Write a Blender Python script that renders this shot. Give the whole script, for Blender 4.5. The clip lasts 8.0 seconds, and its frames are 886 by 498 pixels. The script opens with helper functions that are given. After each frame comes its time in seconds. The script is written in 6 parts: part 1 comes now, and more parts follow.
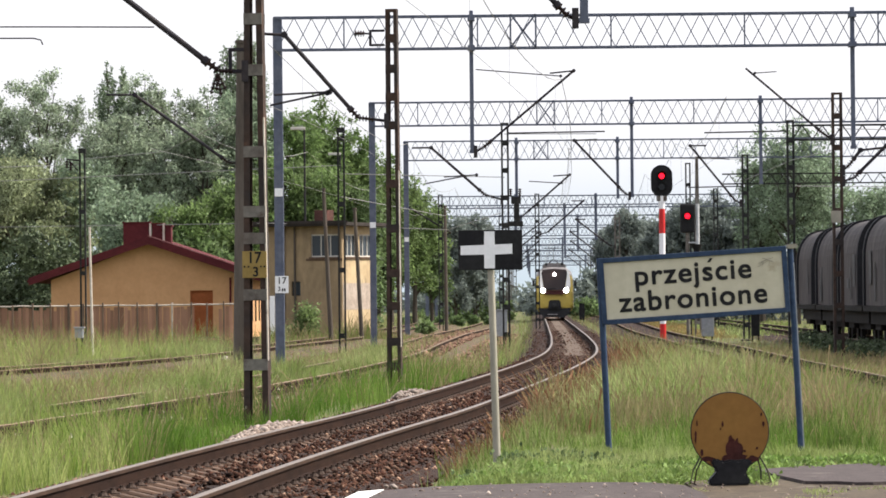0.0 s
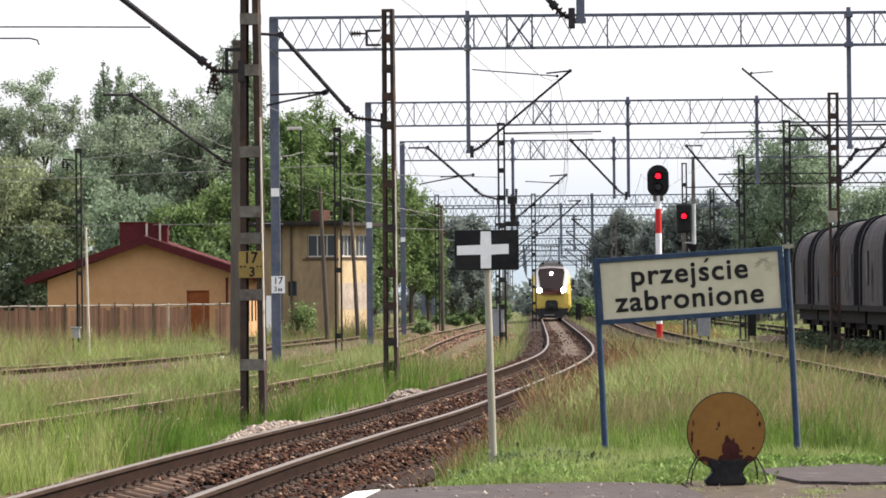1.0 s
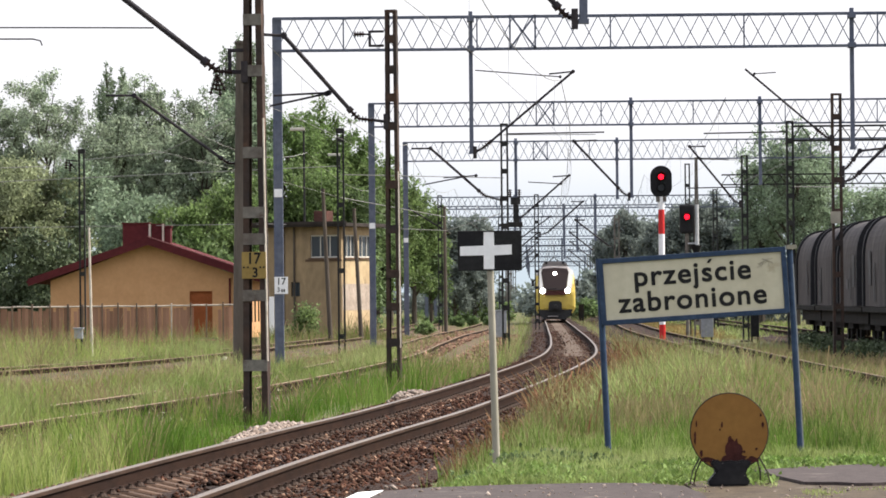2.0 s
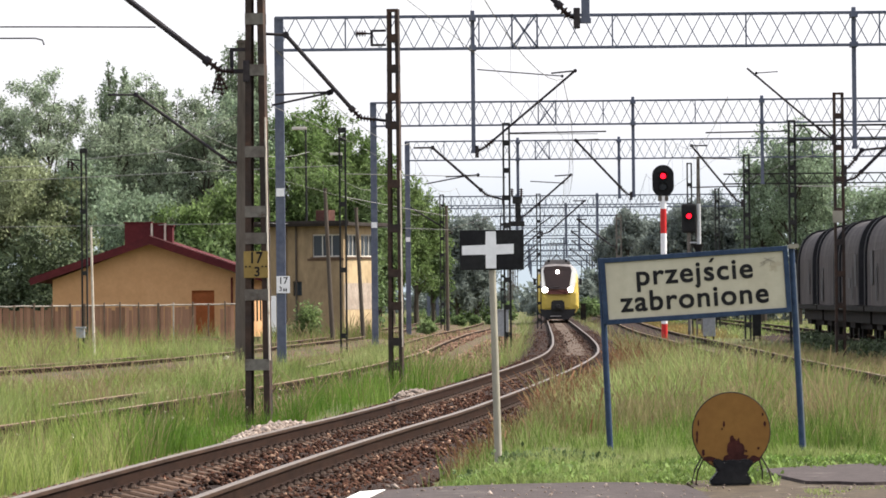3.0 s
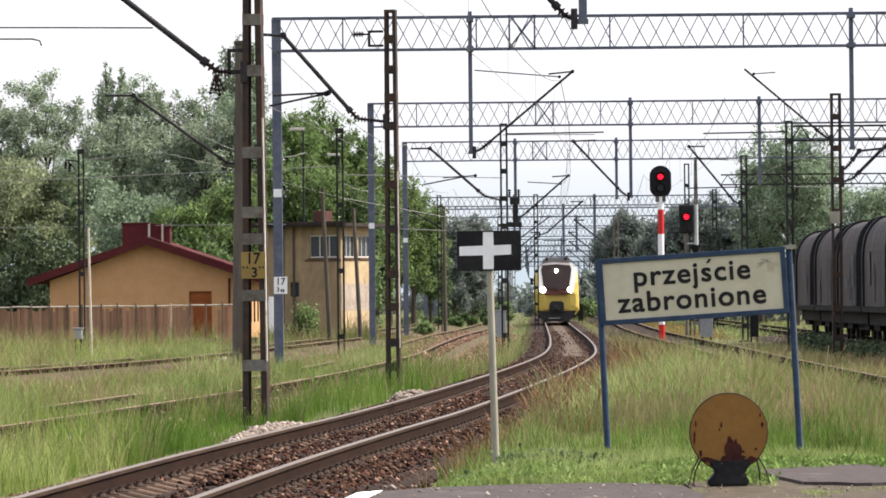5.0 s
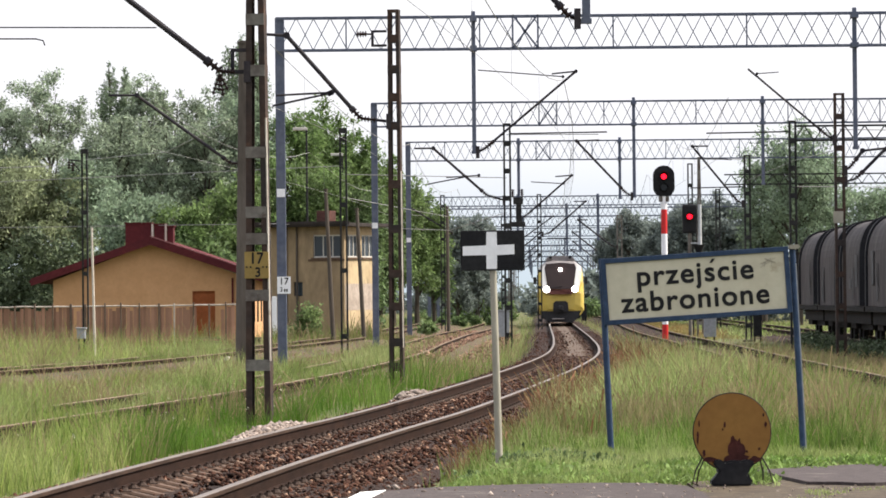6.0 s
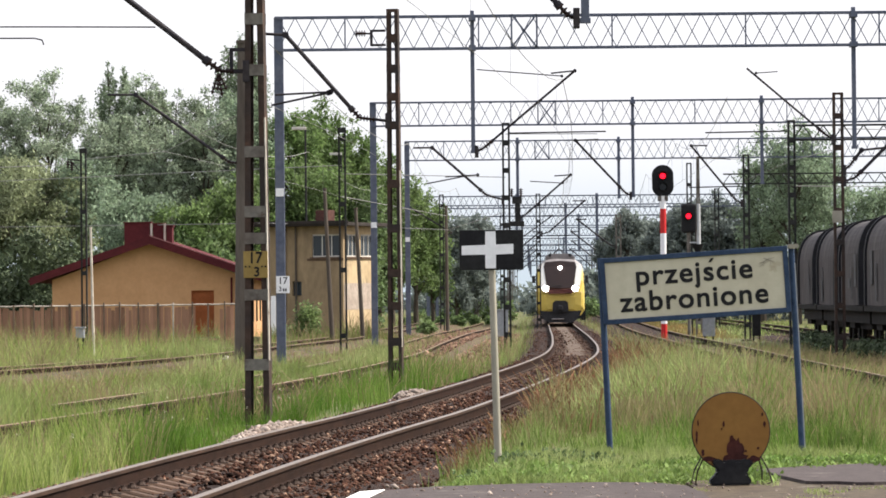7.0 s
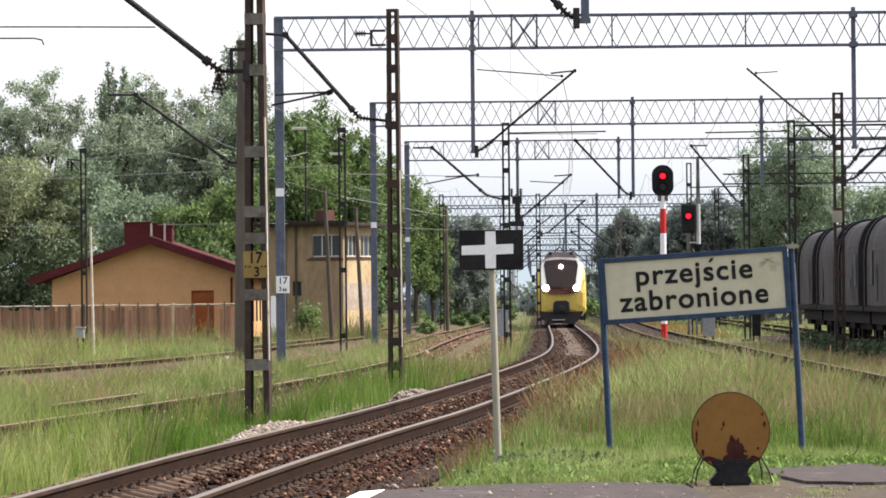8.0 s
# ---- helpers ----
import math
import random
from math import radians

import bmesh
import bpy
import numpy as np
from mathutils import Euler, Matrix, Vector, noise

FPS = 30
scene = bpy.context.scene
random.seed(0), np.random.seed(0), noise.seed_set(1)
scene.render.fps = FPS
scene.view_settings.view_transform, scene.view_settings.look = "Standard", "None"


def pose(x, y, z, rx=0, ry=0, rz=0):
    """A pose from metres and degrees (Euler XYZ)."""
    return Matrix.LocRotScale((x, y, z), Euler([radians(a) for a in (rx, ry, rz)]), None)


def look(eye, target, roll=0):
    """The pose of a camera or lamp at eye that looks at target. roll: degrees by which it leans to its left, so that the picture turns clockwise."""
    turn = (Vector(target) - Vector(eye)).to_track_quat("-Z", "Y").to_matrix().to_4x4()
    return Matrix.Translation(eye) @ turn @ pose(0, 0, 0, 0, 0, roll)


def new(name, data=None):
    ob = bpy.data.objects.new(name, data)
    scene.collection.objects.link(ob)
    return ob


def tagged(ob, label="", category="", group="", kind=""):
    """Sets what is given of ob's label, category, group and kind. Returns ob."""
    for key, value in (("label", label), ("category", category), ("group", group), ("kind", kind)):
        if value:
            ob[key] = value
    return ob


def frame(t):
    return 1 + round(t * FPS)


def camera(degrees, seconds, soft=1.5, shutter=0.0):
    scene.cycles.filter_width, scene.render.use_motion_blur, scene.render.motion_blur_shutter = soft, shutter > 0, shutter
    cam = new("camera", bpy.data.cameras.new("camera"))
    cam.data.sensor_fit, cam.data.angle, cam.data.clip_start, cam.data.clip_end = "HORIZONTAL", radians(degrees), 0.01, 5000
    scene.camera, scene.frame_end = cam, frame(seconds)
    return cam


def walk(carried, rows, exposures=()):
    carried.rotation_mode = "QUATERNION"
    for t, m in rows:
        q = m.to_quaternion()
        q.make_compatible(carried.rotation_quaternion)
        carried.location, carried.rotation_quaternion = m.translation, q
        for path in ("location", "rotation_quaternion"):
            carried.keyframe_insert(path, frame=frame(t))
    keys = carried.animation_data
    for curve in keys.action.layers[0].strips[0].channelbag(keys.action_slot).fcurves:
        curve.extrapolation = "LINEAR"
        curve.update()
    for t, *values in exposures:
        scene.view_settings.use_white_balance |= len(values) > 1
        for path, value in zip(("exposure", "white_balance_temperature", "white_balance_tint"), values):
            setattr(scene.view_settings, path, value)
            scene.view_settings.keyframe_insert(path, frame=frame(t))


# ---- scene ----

# ------------------------------------------------------------------ camera
# A long lens held by hand on a platform end; the eye is 1.6 m above the railhead (z = 0).
EYE = (0.0, 0.0, 1.6)
FOCAL = 8000.0
cam = camera(2 * math.degrees(math.atan(784 / FOCAL)), 8.0, soft=1.7)


def aim(yaw, pitch):
    """The camera's pose: yaw to the right and pitch upward in degrees, leaning a little to the right."""
    a, p = radians(yaw), radians(pitch)
    d = Vector((math.sin(a) * math.cos(p), math.cos(a) * math.cos(p), math.sin(p)))
    return look(EYE, Vector(EYE) + d * 100, roll=-0.55)


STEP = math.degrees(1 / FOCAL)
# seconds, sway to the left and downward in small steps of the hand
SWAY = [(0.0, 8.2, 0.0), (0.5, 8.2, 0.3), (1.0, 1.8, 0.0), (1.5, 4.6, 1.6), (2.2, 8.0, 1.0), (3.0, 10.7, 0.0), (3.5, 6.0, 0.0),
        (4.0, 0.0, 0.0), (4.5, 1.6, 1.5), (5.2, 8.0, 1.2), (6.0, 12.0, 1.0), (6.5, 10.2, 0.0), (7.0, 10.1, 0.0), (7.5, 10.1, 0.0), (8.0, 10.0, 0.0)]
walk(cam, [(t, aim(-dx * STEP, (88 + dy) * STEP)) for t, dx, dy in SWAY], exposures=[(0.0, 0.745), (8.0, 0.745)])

# ------------------------------------------------------------------ world and sun
SUN_EL, SUN_AZ = radians(46), radians(80)
world = bpy.data.worlds.new("sky")
scene.world = world
world.use_nodes = True
wn = world.node_tree.nodes
sky = wn.new("ShaderNodeTexSky")
sky.sky_type, sky.sun_disc = "NISHITA", False
sky.sun_elevation, sky.sun_rotation = SUN_EL, SUN_AZ
sky.air_density, sky.dust_density, sky.ozone_density = 1.0, 6.0, 1.0
# thin bright overcast: the sky's colour is washed towards white
haze = wn.new("ShaderNodeMixRGB")
haze.blend_type = "MIX"
haze.inputs[0].default_value = 0.5
haze.inputs[2].default_value = (12.0, 12.0, 12.7, 1)
world.node_tree.links.new(sky.outputs[0], haze.inputs[1])
# towards the horizon the air is thicker, a shade darker and bluer
where = wn.new("ShaderNodeTexCoord")
split = wn.new("ShaderNodeSeparateXYZ")
rise = wn.new("ShaderNodeMapRange")
rise.interpolation_type = "SMOOTHSTEP"
rise.inputs[1].default_value, rise.inputs[2].default_value = 0.0, 0.042
low_air = wn.new("ShaderNodeMixRGB")
low_air.inputs[1].default_value = (4.1, 4.75, 5.3, 1)
world.node_tree.links.new(where.outputs["Generated"], split.inputs[0])
world.node_tree.links.new(split.outputs[2], rise.inputs[0])
world.node_tree.links.new(rise.outputs[0], low_air.inputs[0])
world.node_tree.links.new(haze.outputs[0], low_air.inputs[2])
world.node_tree.links.new(low_air.outputs[0], wn["Background"].inputs[0])
wn["Background"].inputs[1].default_value = 0.1

sun = new("sun", bpy.data.lights.new("sun", "SUN"))
sun.data.energy, sun.data.angle, sun.data.color = 4.9, radians(2.0), (1.0, 0.95, 0.86)
sun_dir = Vector((math.sin(SUN_AZ) * math.cos(SUN_EL), math.cos(SUN_AZ) * math.cos(SUN_EL), math.sin(SUN_EL)))
sun.matrix_world = look(sun_dir * 100, (0, 0, 0))


# ------------------------------------------------------------------ materials
def material(name, color, rough=0.8, metal=0.0, vary=0.25, scale=6.0, bump=0.3, tint=None, stain=None, stain_scale=0.7, stain_at=0.55,
             stretch=(1, 1, 1), obj_random=0.0, island=0.0, translucent=0.0, spec=0.12, bump_dist=0.01, soft_stain=0.1):
    """A surface with grain, larger stains and relief, at real-world size."""
    m = bpy.data.materials.new(name)
    m.use_nodes = True
    nt = m.node_tree
    N, L = nt.nodes, nt.links
    b = N["Principled BSDF"]
    b.inputs["Roughness"].default_value = rough
    b.inputs["Metallic"].default_value = metal
    b.inputs["Specular IOR Level"].default_value = spec
    co = N.new("ShaderNodeTexCoord")
    mp = N.new("ShaderNodeMapping")
    mp.inputs["Scale"].default_value = stretch
    L.new(co.outputs["Object"], mp.inputs[0])
    fine = N.new("ShaderNodeTexNoise")
    fine.inputs["Scale"].default_value = scale
    fine.inputs["Detail"].default_value = 6
    fine.inputs["Roughness"].default_value = 0.65
    L.new(mp.outputs[0], fine.inputs["Vector"])
    ramp = N.new("ShaderNodeMapRange")
    ramp.inputs[1].default_value, ramp.inputs[2].default_value = 0.3, 0.7
    ramp.inputs[3].default_value, ramp.inputs[4].default_value = 1 - vary, 1 + vary
    L.new(fine.outputs[0], ramp.inputs[0])
    value = ramp.outputs[0]
    for amount, source in ((obj_random, "ShaderNodeObjectInfo"), (island, "ShaderNodeNewGeometry")):
        if amount:
            info = N.new(source)
            out = info.outputs["Random"] if source == "ShaderNodeObjectInfo" else info.outputs["Random Per Island"]
            r2 = N.new("ShaderNodeMapRange")
            r2.inputs[3].default_value, r2.inputs[4].default_value = 1 - amount, 1 + amount
            L.new(out, r2.inputs[0])
            mul = N.new("ShaderNodeMath")
            mul.operation = "MULTIPLY"
            L.new(value, mul.inputs[0])
            L.new(r2.outputs[0], mul.inputs[1])
            value = mul.outputs[0]
    base = N.new("ShaderNodeMixRGB")
    base.inputs[1].default_value = (*color, 1)
    base.inputs[2].default_value = (*(tint or color), 1)
    mid = N.new("ShaderNodeTexNoise")
    mid.inputs["Scale"].default_value = scale * 0.23
    mid.inputs["Detail"].default_value = 3
    L.new(mp.outputs[0], mid.inputs["Vector"])
    r3 = N.new("ShaderNodeMapRange")
    r3.inputs[1].default_value, r3.inputs[2].default_value = 0.38, 0.62
    L.new(mid.outputs[0], r3.inputs[0])
    L.new(r3.outputs[0], base.inputs[0])
    color_out = base.outputs[0]
    if stain:
        st = N.new("ShaderNodeTexNoise")
        st.inputs["Scale"].default_value = stain_scale
        st.inputs["Detail"].default_value = 8
        st.inputs["Roughness"].default_value = 0.7
        L.new(mp.outputs[0], st.inputs["Vector"])
        r4 = N.new("ShaderNodeMapRange")
        r4.inputs[1].default_value, r4.inputs[2].default_value = stain_at, stain_at + soft_stain
        L.new(st.outputs[0], r4.inputs[0])
        mx = N.new("ShaderNodeMixRGB")
        mx.inputs[2].default_value = (*stain, 1)
        L.new(r4.outputs[0], mx.inputs[0])
        L.new(color_out, mx.inputs[1])
        color_out = mx.outputs[0]
    scl = N.new("ShaderNodeVectorMath")
    scl.operation = "SCALE"
    L.new(color_out, scl.inputs[0])
    L.new(value, scl.inputs["Scale"])
    L.new(scl.outputs[0], b.inputs["Base Color"])
    if bump:
        bp = N.new("ShaderNodeBump")
        bp.inputs["Strength"].default_value = bump
        bp.inputs["Distance"].default_value = bump_dist
        L.new(fine.outputs[0], bp.inputs["Height"])
        L.new(bp.outputs[0], b.inputs["Normal"])
    if translucent:
        tr = N.new("ShaderNodeBsdfTranslucent")
        L.new(scl.outputs[0], tr.inputs[0])
        mix = N.new("ShaderNodeMixShader")
        mix.inputs[0].default_value = translucent
        L.new(b.outputs[0], mix.inputs[1])
        L.new(tr.outputs[0], mix.inputs[2])
        L.new(mix.outputs[0], N["Material Output"].inputs[0])
    return m


def glow(name, color, strength):
    m = bpy.data.materials.new(name)
    m.use_nodes = True
    b = m.node_tree.nodes["Principled BSDF"]
    b.inputs["Base Color"].default_value = (*color, 1)
    b.inputs["Emission Color"].default_value = (*color, 1)
    b.inputs["Emission Strength"].default_value = strength
    return m


def glass(name, color, rough=0.05, spec=0.5):
    m = bpy.data.materials.new(name)
    m.use_nodes = True
    b = m.node_tree.nodes["Principled BSDF"]
    b.inputs["Base Color"].default_value = (*color, 1)
    b.inputs["Roughness"].default_value = rough
    b.inputs["Specular IOR Level"].default_value = spec
    return m


M = {}
M["soil"] = material("soil", (0.075, 0.088, 0.028), tint=(0.105, 0.098, 0.045), stain=(0.15, 0.12, 0.075), stain_scale=0.25, stain_at=0.6, scale=3, vary=0.4, bump_dist=0.05)
M["asphalt"] = material("asphalt", (0.069, 0.055, 0.053), tint=(0.05, 0.04, 0.0385), stain=(0.13, 0.112, 0.1), stain_scale=2.2, stain_at=0.58, scale=45, vary=0.4, bump_dist=0.008)
M["dirt"] = material("dirt", (0.085, 0.066, 0.045), tint=(0.055, 0.042, 0.032), stain=(0.13, 0.115, 0.09), stain_scale=3, stain_at=0.6, scale=25, vary=0.45, bump_dist=0.02)
M["white_line"] = material("white_line_paint", (0.72, 0.72, 0.7), stain=(0.4, 0.38, 0.36), stain_scale=5, stain_at=0.62, scale=30, vary=0.1)
M["rail_side"] = material("rusty_rail_steel", (0.024, 0.0125, 0.0085), tint=(0.0175, 0.0095, 0.007), scale=14, vary=0.35, rough=0.85, stretch=(1, 0.2, 1), spec=0.05)
M["rail_head"] = material("brown_rail_head", (0.047, 0.028, 0.0195), tint=(0.035, 0.021, 0.015), scale=14, vary=0.3, rough=0.75, stretch=(1, 0.2, 1), spec=0.08)
M["rail_top"] = material("polished_rail_steel", (0.135, 0.1, 0.075), rough=0.4, metal=0.35, scale=20, vary=0.15, bump=0.05, stretch=(1, 0.1, 1), spec=0.3)
M["rail_dull"] = material("dull_rail_steel", (0.17, 0.12, 0.08), rough=0.65, scale=20, vary=0.2, stretch=(1, 0.1, 1))
M["sleeper"] = material("sleeper_concrete", (0.092, 0.058, 0.041), tint=(0.066, 0.041, 0.029), stain=(0.03, 0.02, 0.015), stain_scale=3, scale=18, vary=0.25, obj_random=0.3)
M["wood_sleeper"] = material("old_timber_sleepers", (0.16, 0.12, 0.085), tint=(0.1, 0.075, 0.055), scale=12, vary=0.35, island=0.3)
M["clip"] = material("rail_fastening_iron", (0.05, 0.034, 0.027), scale=25, vary=0.35, rough=0.8)
M["ballast"] = material("rusty_ballast", (0.032, 0.0135, 0.009), tint=(0.056, 0.028, 0.019), stain=(0.02, 0.011, 0.008), stain_scale=1.5, scale=14, vary=0.5, island=0.9, bump_dist=0.02, spec=0.05)
M["pale_chips"] = material("tan_stone_chips", (0.24, 0.15, 0.105), tint=(0.13, 0.075, 0.052), scale=14, vary=0.35, island=0.6)
M["rusty_chips"] = material("red_brown_chips", (0.13, 0.07, 0.048), tint=(0.2, 0.13, 0.09), scale=14, vary=0.4, island=0.5)
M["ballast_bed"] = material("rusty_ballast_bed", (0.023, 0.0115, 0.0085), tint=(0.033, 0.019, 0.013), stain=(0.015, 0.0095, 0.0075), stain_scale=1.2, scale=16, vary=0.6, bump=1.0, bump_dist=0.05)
M["old_ballast"] = material("dusty_old_ballast", (0.105, 0.068, 0.045), tint=(0.078, 0.055, 0.034), stain=(0.06, 0.065, 0.026), stain_scale=0.5, stain_at=0.5, scale=12, vary=0.55, bump=0.8, bump_dist=0.05)
M["pale_gravel"] = material("pale_gravel", (0.27, 0.225, 0.195), tint=(0.19, 0.145, 0.12), scale=10, vary=0.25, island=0.4)
M["grass"] = material("meadow_grass", (0.12, 0.18, 0.036), tint=(0.305, 0.35, 0.137), scale=1.1, vary=0.35, island=0.45, bump=0, translucent=0.4, rough=0.6, spec=0.2)
M["lush_grass"] = material("lush_green_grass", (0.075, 0.15, 0.018), tint=(0.13, 0.205, 0.038), scale=1.1, vary=0.35, island=0.4, bump=0, translucent=0.4, rough=0.6, spec=0.2)
M["lime_grass"] = material("lime_green_grass", (0.19, 0.26, 0.05), tint=(0.33, 0.37, 0.13), scale=1.1, vary=0.3, island=0.35, bump=0, translucent=0.45, rough=0.6, spec=0.2)
M["dry_grass"] = material("seeding_grass", (0.25, 0.183, 0.11), tint=(0.21, 0.187, 0.085), scale=0.9, vary=0.3, island=0.35, bump=0, translucent=0.35, rough=0.7, spec=0.2)
M["flower"] = material("white_flower_heads", (0.55, 0.53, 0.42), tint=(0.4, 0.42, 0.24), scale=3, vary=0.3, island=0.4, bump=0, translucent=0.3)
M["faded_tarp"] = material("faded_tarpaulin_patch", (0.115, 0.112, 0.114), tint=(0.08, 0.077, 0.078), stain=(0.06, 0.055, 0.056), stain_scale=2, stain_at=0.58, scale=4, vary=0.25)
# leaf colour darkened to carry the shade by the wagons and the shed
M["shade_leaf"] = material("shade_dark_leaves", (0.055, 0.076, 0.042), tint=(0.078, 0.1, 0.056), scale=1.5, vary=0.3, island=0.5, bump=0, translucent=0.2, rough=0.6)
M["olive_leaf"] = material("olive_green_leaves", (0.235, 0.265, 0.15), tint=(0.185, 0.22, 0.115), scale=0.5, vary=0.4, island=0.6, bump=0, translucent=0.45, rough=0.6, spec=0.25)
M["mid_leaf"] = material("fresh_green_leaves", (0.19, 0.25, 0.165), tint=(0.21, 0.275, 0.18), scale=0.5, vary=0.35, island=0.55, bump=0, translucent=0.45, rough=0.6, spec=0.25)
M["sorrel"] = material("rusty_sorrel_stalks", (0.2, 0.1, 0.055), tint=(0.15, 0.085, 0.045), scale=2, vary=0.3, island=0.4, bump=0, translucent=0.2)
M["weed"] = material("broad_weed_leaves", (0.11, 0.178, 0.04), tint=(0.155, 0.222, 0.064), scale=2, vary=0.3, island=0.4, bump=0, translucent=0.35, rough=0.6)
M["leaf"] = material("green_leaves", (0.085, 0.132, 0.052), tint=(0.12, 0.17, 0.066), scale=0.5, vary=0.4, island=0.6, bump=0, translucent=0.45, rough=0.6, spec=0.25)
M["silver_leaf"] = material("silvery_willow_leaves", (0.245, 0.295, 0.205), tint=(0.182, 0.235, 0.15), scale=0.5, vary=0.4, island=0.65, bump=0, translucent=0.45, rough=0.55, spec=0.35)
M["dark_leaf"] = material("dark_leaves", (0.155, 0.205, 0.13), tint=(0.18, 0.235, 0.145), scale=0.5, vary=0.3, island=0.45, bump=0, translucent=0.45, rough=0.6, spec=0.25)
# the haze of distance is mixed into this pale bluish leaf colour
M["hazed_leaf"] = material("haze_tinted_leaves", (0.155, 0.185, 0.172), tint=(0.175, 0.205, 0.182), scale=0.3, vary=0.2, island=0.35, bump=0, translucent=0.4, rough=0.8, spec=0.2)
M["fresh_leaf"] = material("sunlit_green_leaves", (0.12, 0.185, 0.062), tint=(0.15, 0.205, 0.078), scale=0.5, vary=0.4, island=0.55, bump=0, translucent=0.5, rough=0.6, spec=0.25)
M["ochre_grass"] = material("ochre_dry_growth", (0.27, 0.17, 0.065), tint=(0.22, 0.19, 0.075), scale=0.4, vary=0.3, island=0.35, bump=0, translucent=0.3, rough=0.7)
M["sandy"] = material("sandy_fill", (0.115, 0.086, 0.066), tint=(0.075, 0.052, 0.039), stain=(0.05, 0.03, 0.022), stain_scale=1.1, stain_at=0.56, scale=9, vary=0.45, bump=0.8, bump_dist=0.03)
M["bark"] = material("grey_brown_bark", (0.06, 0.05, 0.04), scale=8, vary=0.4, stretch=(1, 1, 0.2))
M["mast_steel"] = material("rusty_mast_steel", (0.03, 0.025, 0.024), tint=(0.055, 0.034, 0.026), stain=(0.1, 0.055, 0.038), stain_scale=2.0, stain_at=0.6, scale=9, vary=0.3, rough=0.7)
M["mast_dark"] = material("dark_mast_steel", (0.016, 0.017, 0.018), tint=(0.028, 0.027, 0.026), scale=9, vary=0.3, rough=0.65)
M["mast_pale"] = material("pale_mast_paint", (0.15, 0.14, 0.125), tint=(0.1, 0.085, 0.075), stain=(0.065, 0.045, 0.036), stain_scale=3, scale=10, vary=0.25)
M["gantry"] = material("grey_blue_gantry_paint", (0.085, 0.098, 0.14), tint=(0.11, 0.122, 0.16), stain=(0.085, 0.07, 0.066), stain_scale=1.4, stain_at=0.66, scale=8, vary=0.15, rough=0.6)
M["arm_steel"] = material("dark_cantilever_tube", (0.022, 0.02, 0.026), tint=(0.035, 0.03, 0.032), scale=12, vary=0.3, rough=0.65)
M["insulator"] = material("brown_porcelain", (0.03, 0.019, 0.018), rough=0.25, scale=10, vary=0.15)
M["wire"] = material("weathered_copper_wire", (0.24, 0.235, 0.23), rough=0.6, scale=4, vary=0.2, bump=0)
M["concrete_pole"] = material("spun_concrete", (0.105, 0.09, 0.077), tint=(0.075, 0.063, 0.053), scale=7, vary=0.25, stretch=(1, 1, 0.2))
M["timber_pole"] = material("tarred_timber_pole", (0.085, 0.07, 0.058), tint=(0.055, 0.046, 0.038), scale=7, vary=0.3, stretch=(1, 1, 0.15))
M["blue_paint"] = material("worn_blue_paint", (0.022, 0.039, 0.076), tint=(0.03, 0.05, 0.092), stain=(0.14, 0.17, 0.2), stain_scale=7, stain_at=0.66, scale=25, vary=0.2, rough=0.5)
M["sign_cream"] = material("aged_cream_enamel", (0.46, 0.433, 0.34), tint=(0.425, 0.395, 0.305), stain=(0.3, 0.265, 0.19), stain_scale=2.2, stain_at=0.63, scale=12, vary=0.06, rough=0.5, bump=0.05)
M["black_paint"] = material("weathered_black_paint", (0.011, 0.011, 0.013), tint=(0.017, 0.017, 0.018), stain=(0.032, 0.03, 0.028), stain_scale=4, stain_at=0.64, scale=18, vary=0.3, rough=0.6)
M["white_paint"] = material("weathered_white_paint", (0.74, 0.74, 0.76), stain=(0.5, 0.47, 0.43), stain_scale=4, stain_at=0.65, scale=18, vary=0.07, rough=0.5)
M["post_paint"] = material("faded_grey_post_paint", (0.3, 0.28, 0.23), tint=(0.24, 0.225, 0.185), stain=(0.14, 0.105, 0.07), stain_scale=6, stain_at=0.64, scale=15, vary=0.15, stretch=(1, 1, 0.3))
M["disc_ochre"] = material("ochre_painted_steel", (0.205, 0.108, 0.029), tint=(0.185, 0.095, 0.026), stain=(0.12, 0.058, 0.022), stain_scale=5, stain_at=0.65, scale=14, vary=0.1, rough=0.65, bump=0.1)
M["rust"] = material("dark_red_rust", (0.052, 0.017, 0.014), tint=(0.034, 0.013, 0.012), scale=20, vary=0.45, rough=0.9)
M["red_paint"] = material("signal_red_paint", (0.48, 0.03, 0.03), scale=10, vary=0.15, stain=(0.3, 0.05, 0.04), stain_scale=3, stain_at=0.65, rough=0.5)
M["ochre_wall"] = material("ochre_render", (0.47, 0.27, 0.138), tint=(0.435, 0.245, 0.122), stain=(0.36, 0.205, 0.108), stain_scale=0.35, stain_at=0.6, scale=5, vary=0.08, bump=0.15)
# one tower render in two tones: shaded faces darker, the sunlit side paler
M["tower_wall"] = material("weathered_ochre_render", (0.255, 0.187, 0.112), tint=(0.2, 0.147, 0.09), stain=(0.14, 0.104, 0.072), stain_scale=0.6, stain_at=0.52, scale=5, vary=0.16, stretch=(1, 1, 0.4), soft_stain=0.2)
M["sunlit_wall"] = material("flaking_sunlit_render", (0.42, 0.325, 0.2), tint=(0.36, 0.27, 0.16), stain=(0.16, 0.12, 0.085), stain_scale=1.3, stain_at=0.53, scale=5, vary=0.14, stretch=(1, 1, 0.5), soft_stain=0.15)
M["tower_brick"] = material("bare_grey_render", (0.36, 0.3, 0.25), tint=(0.28, 0.23, 0.19), scale=6, vary=0.25)
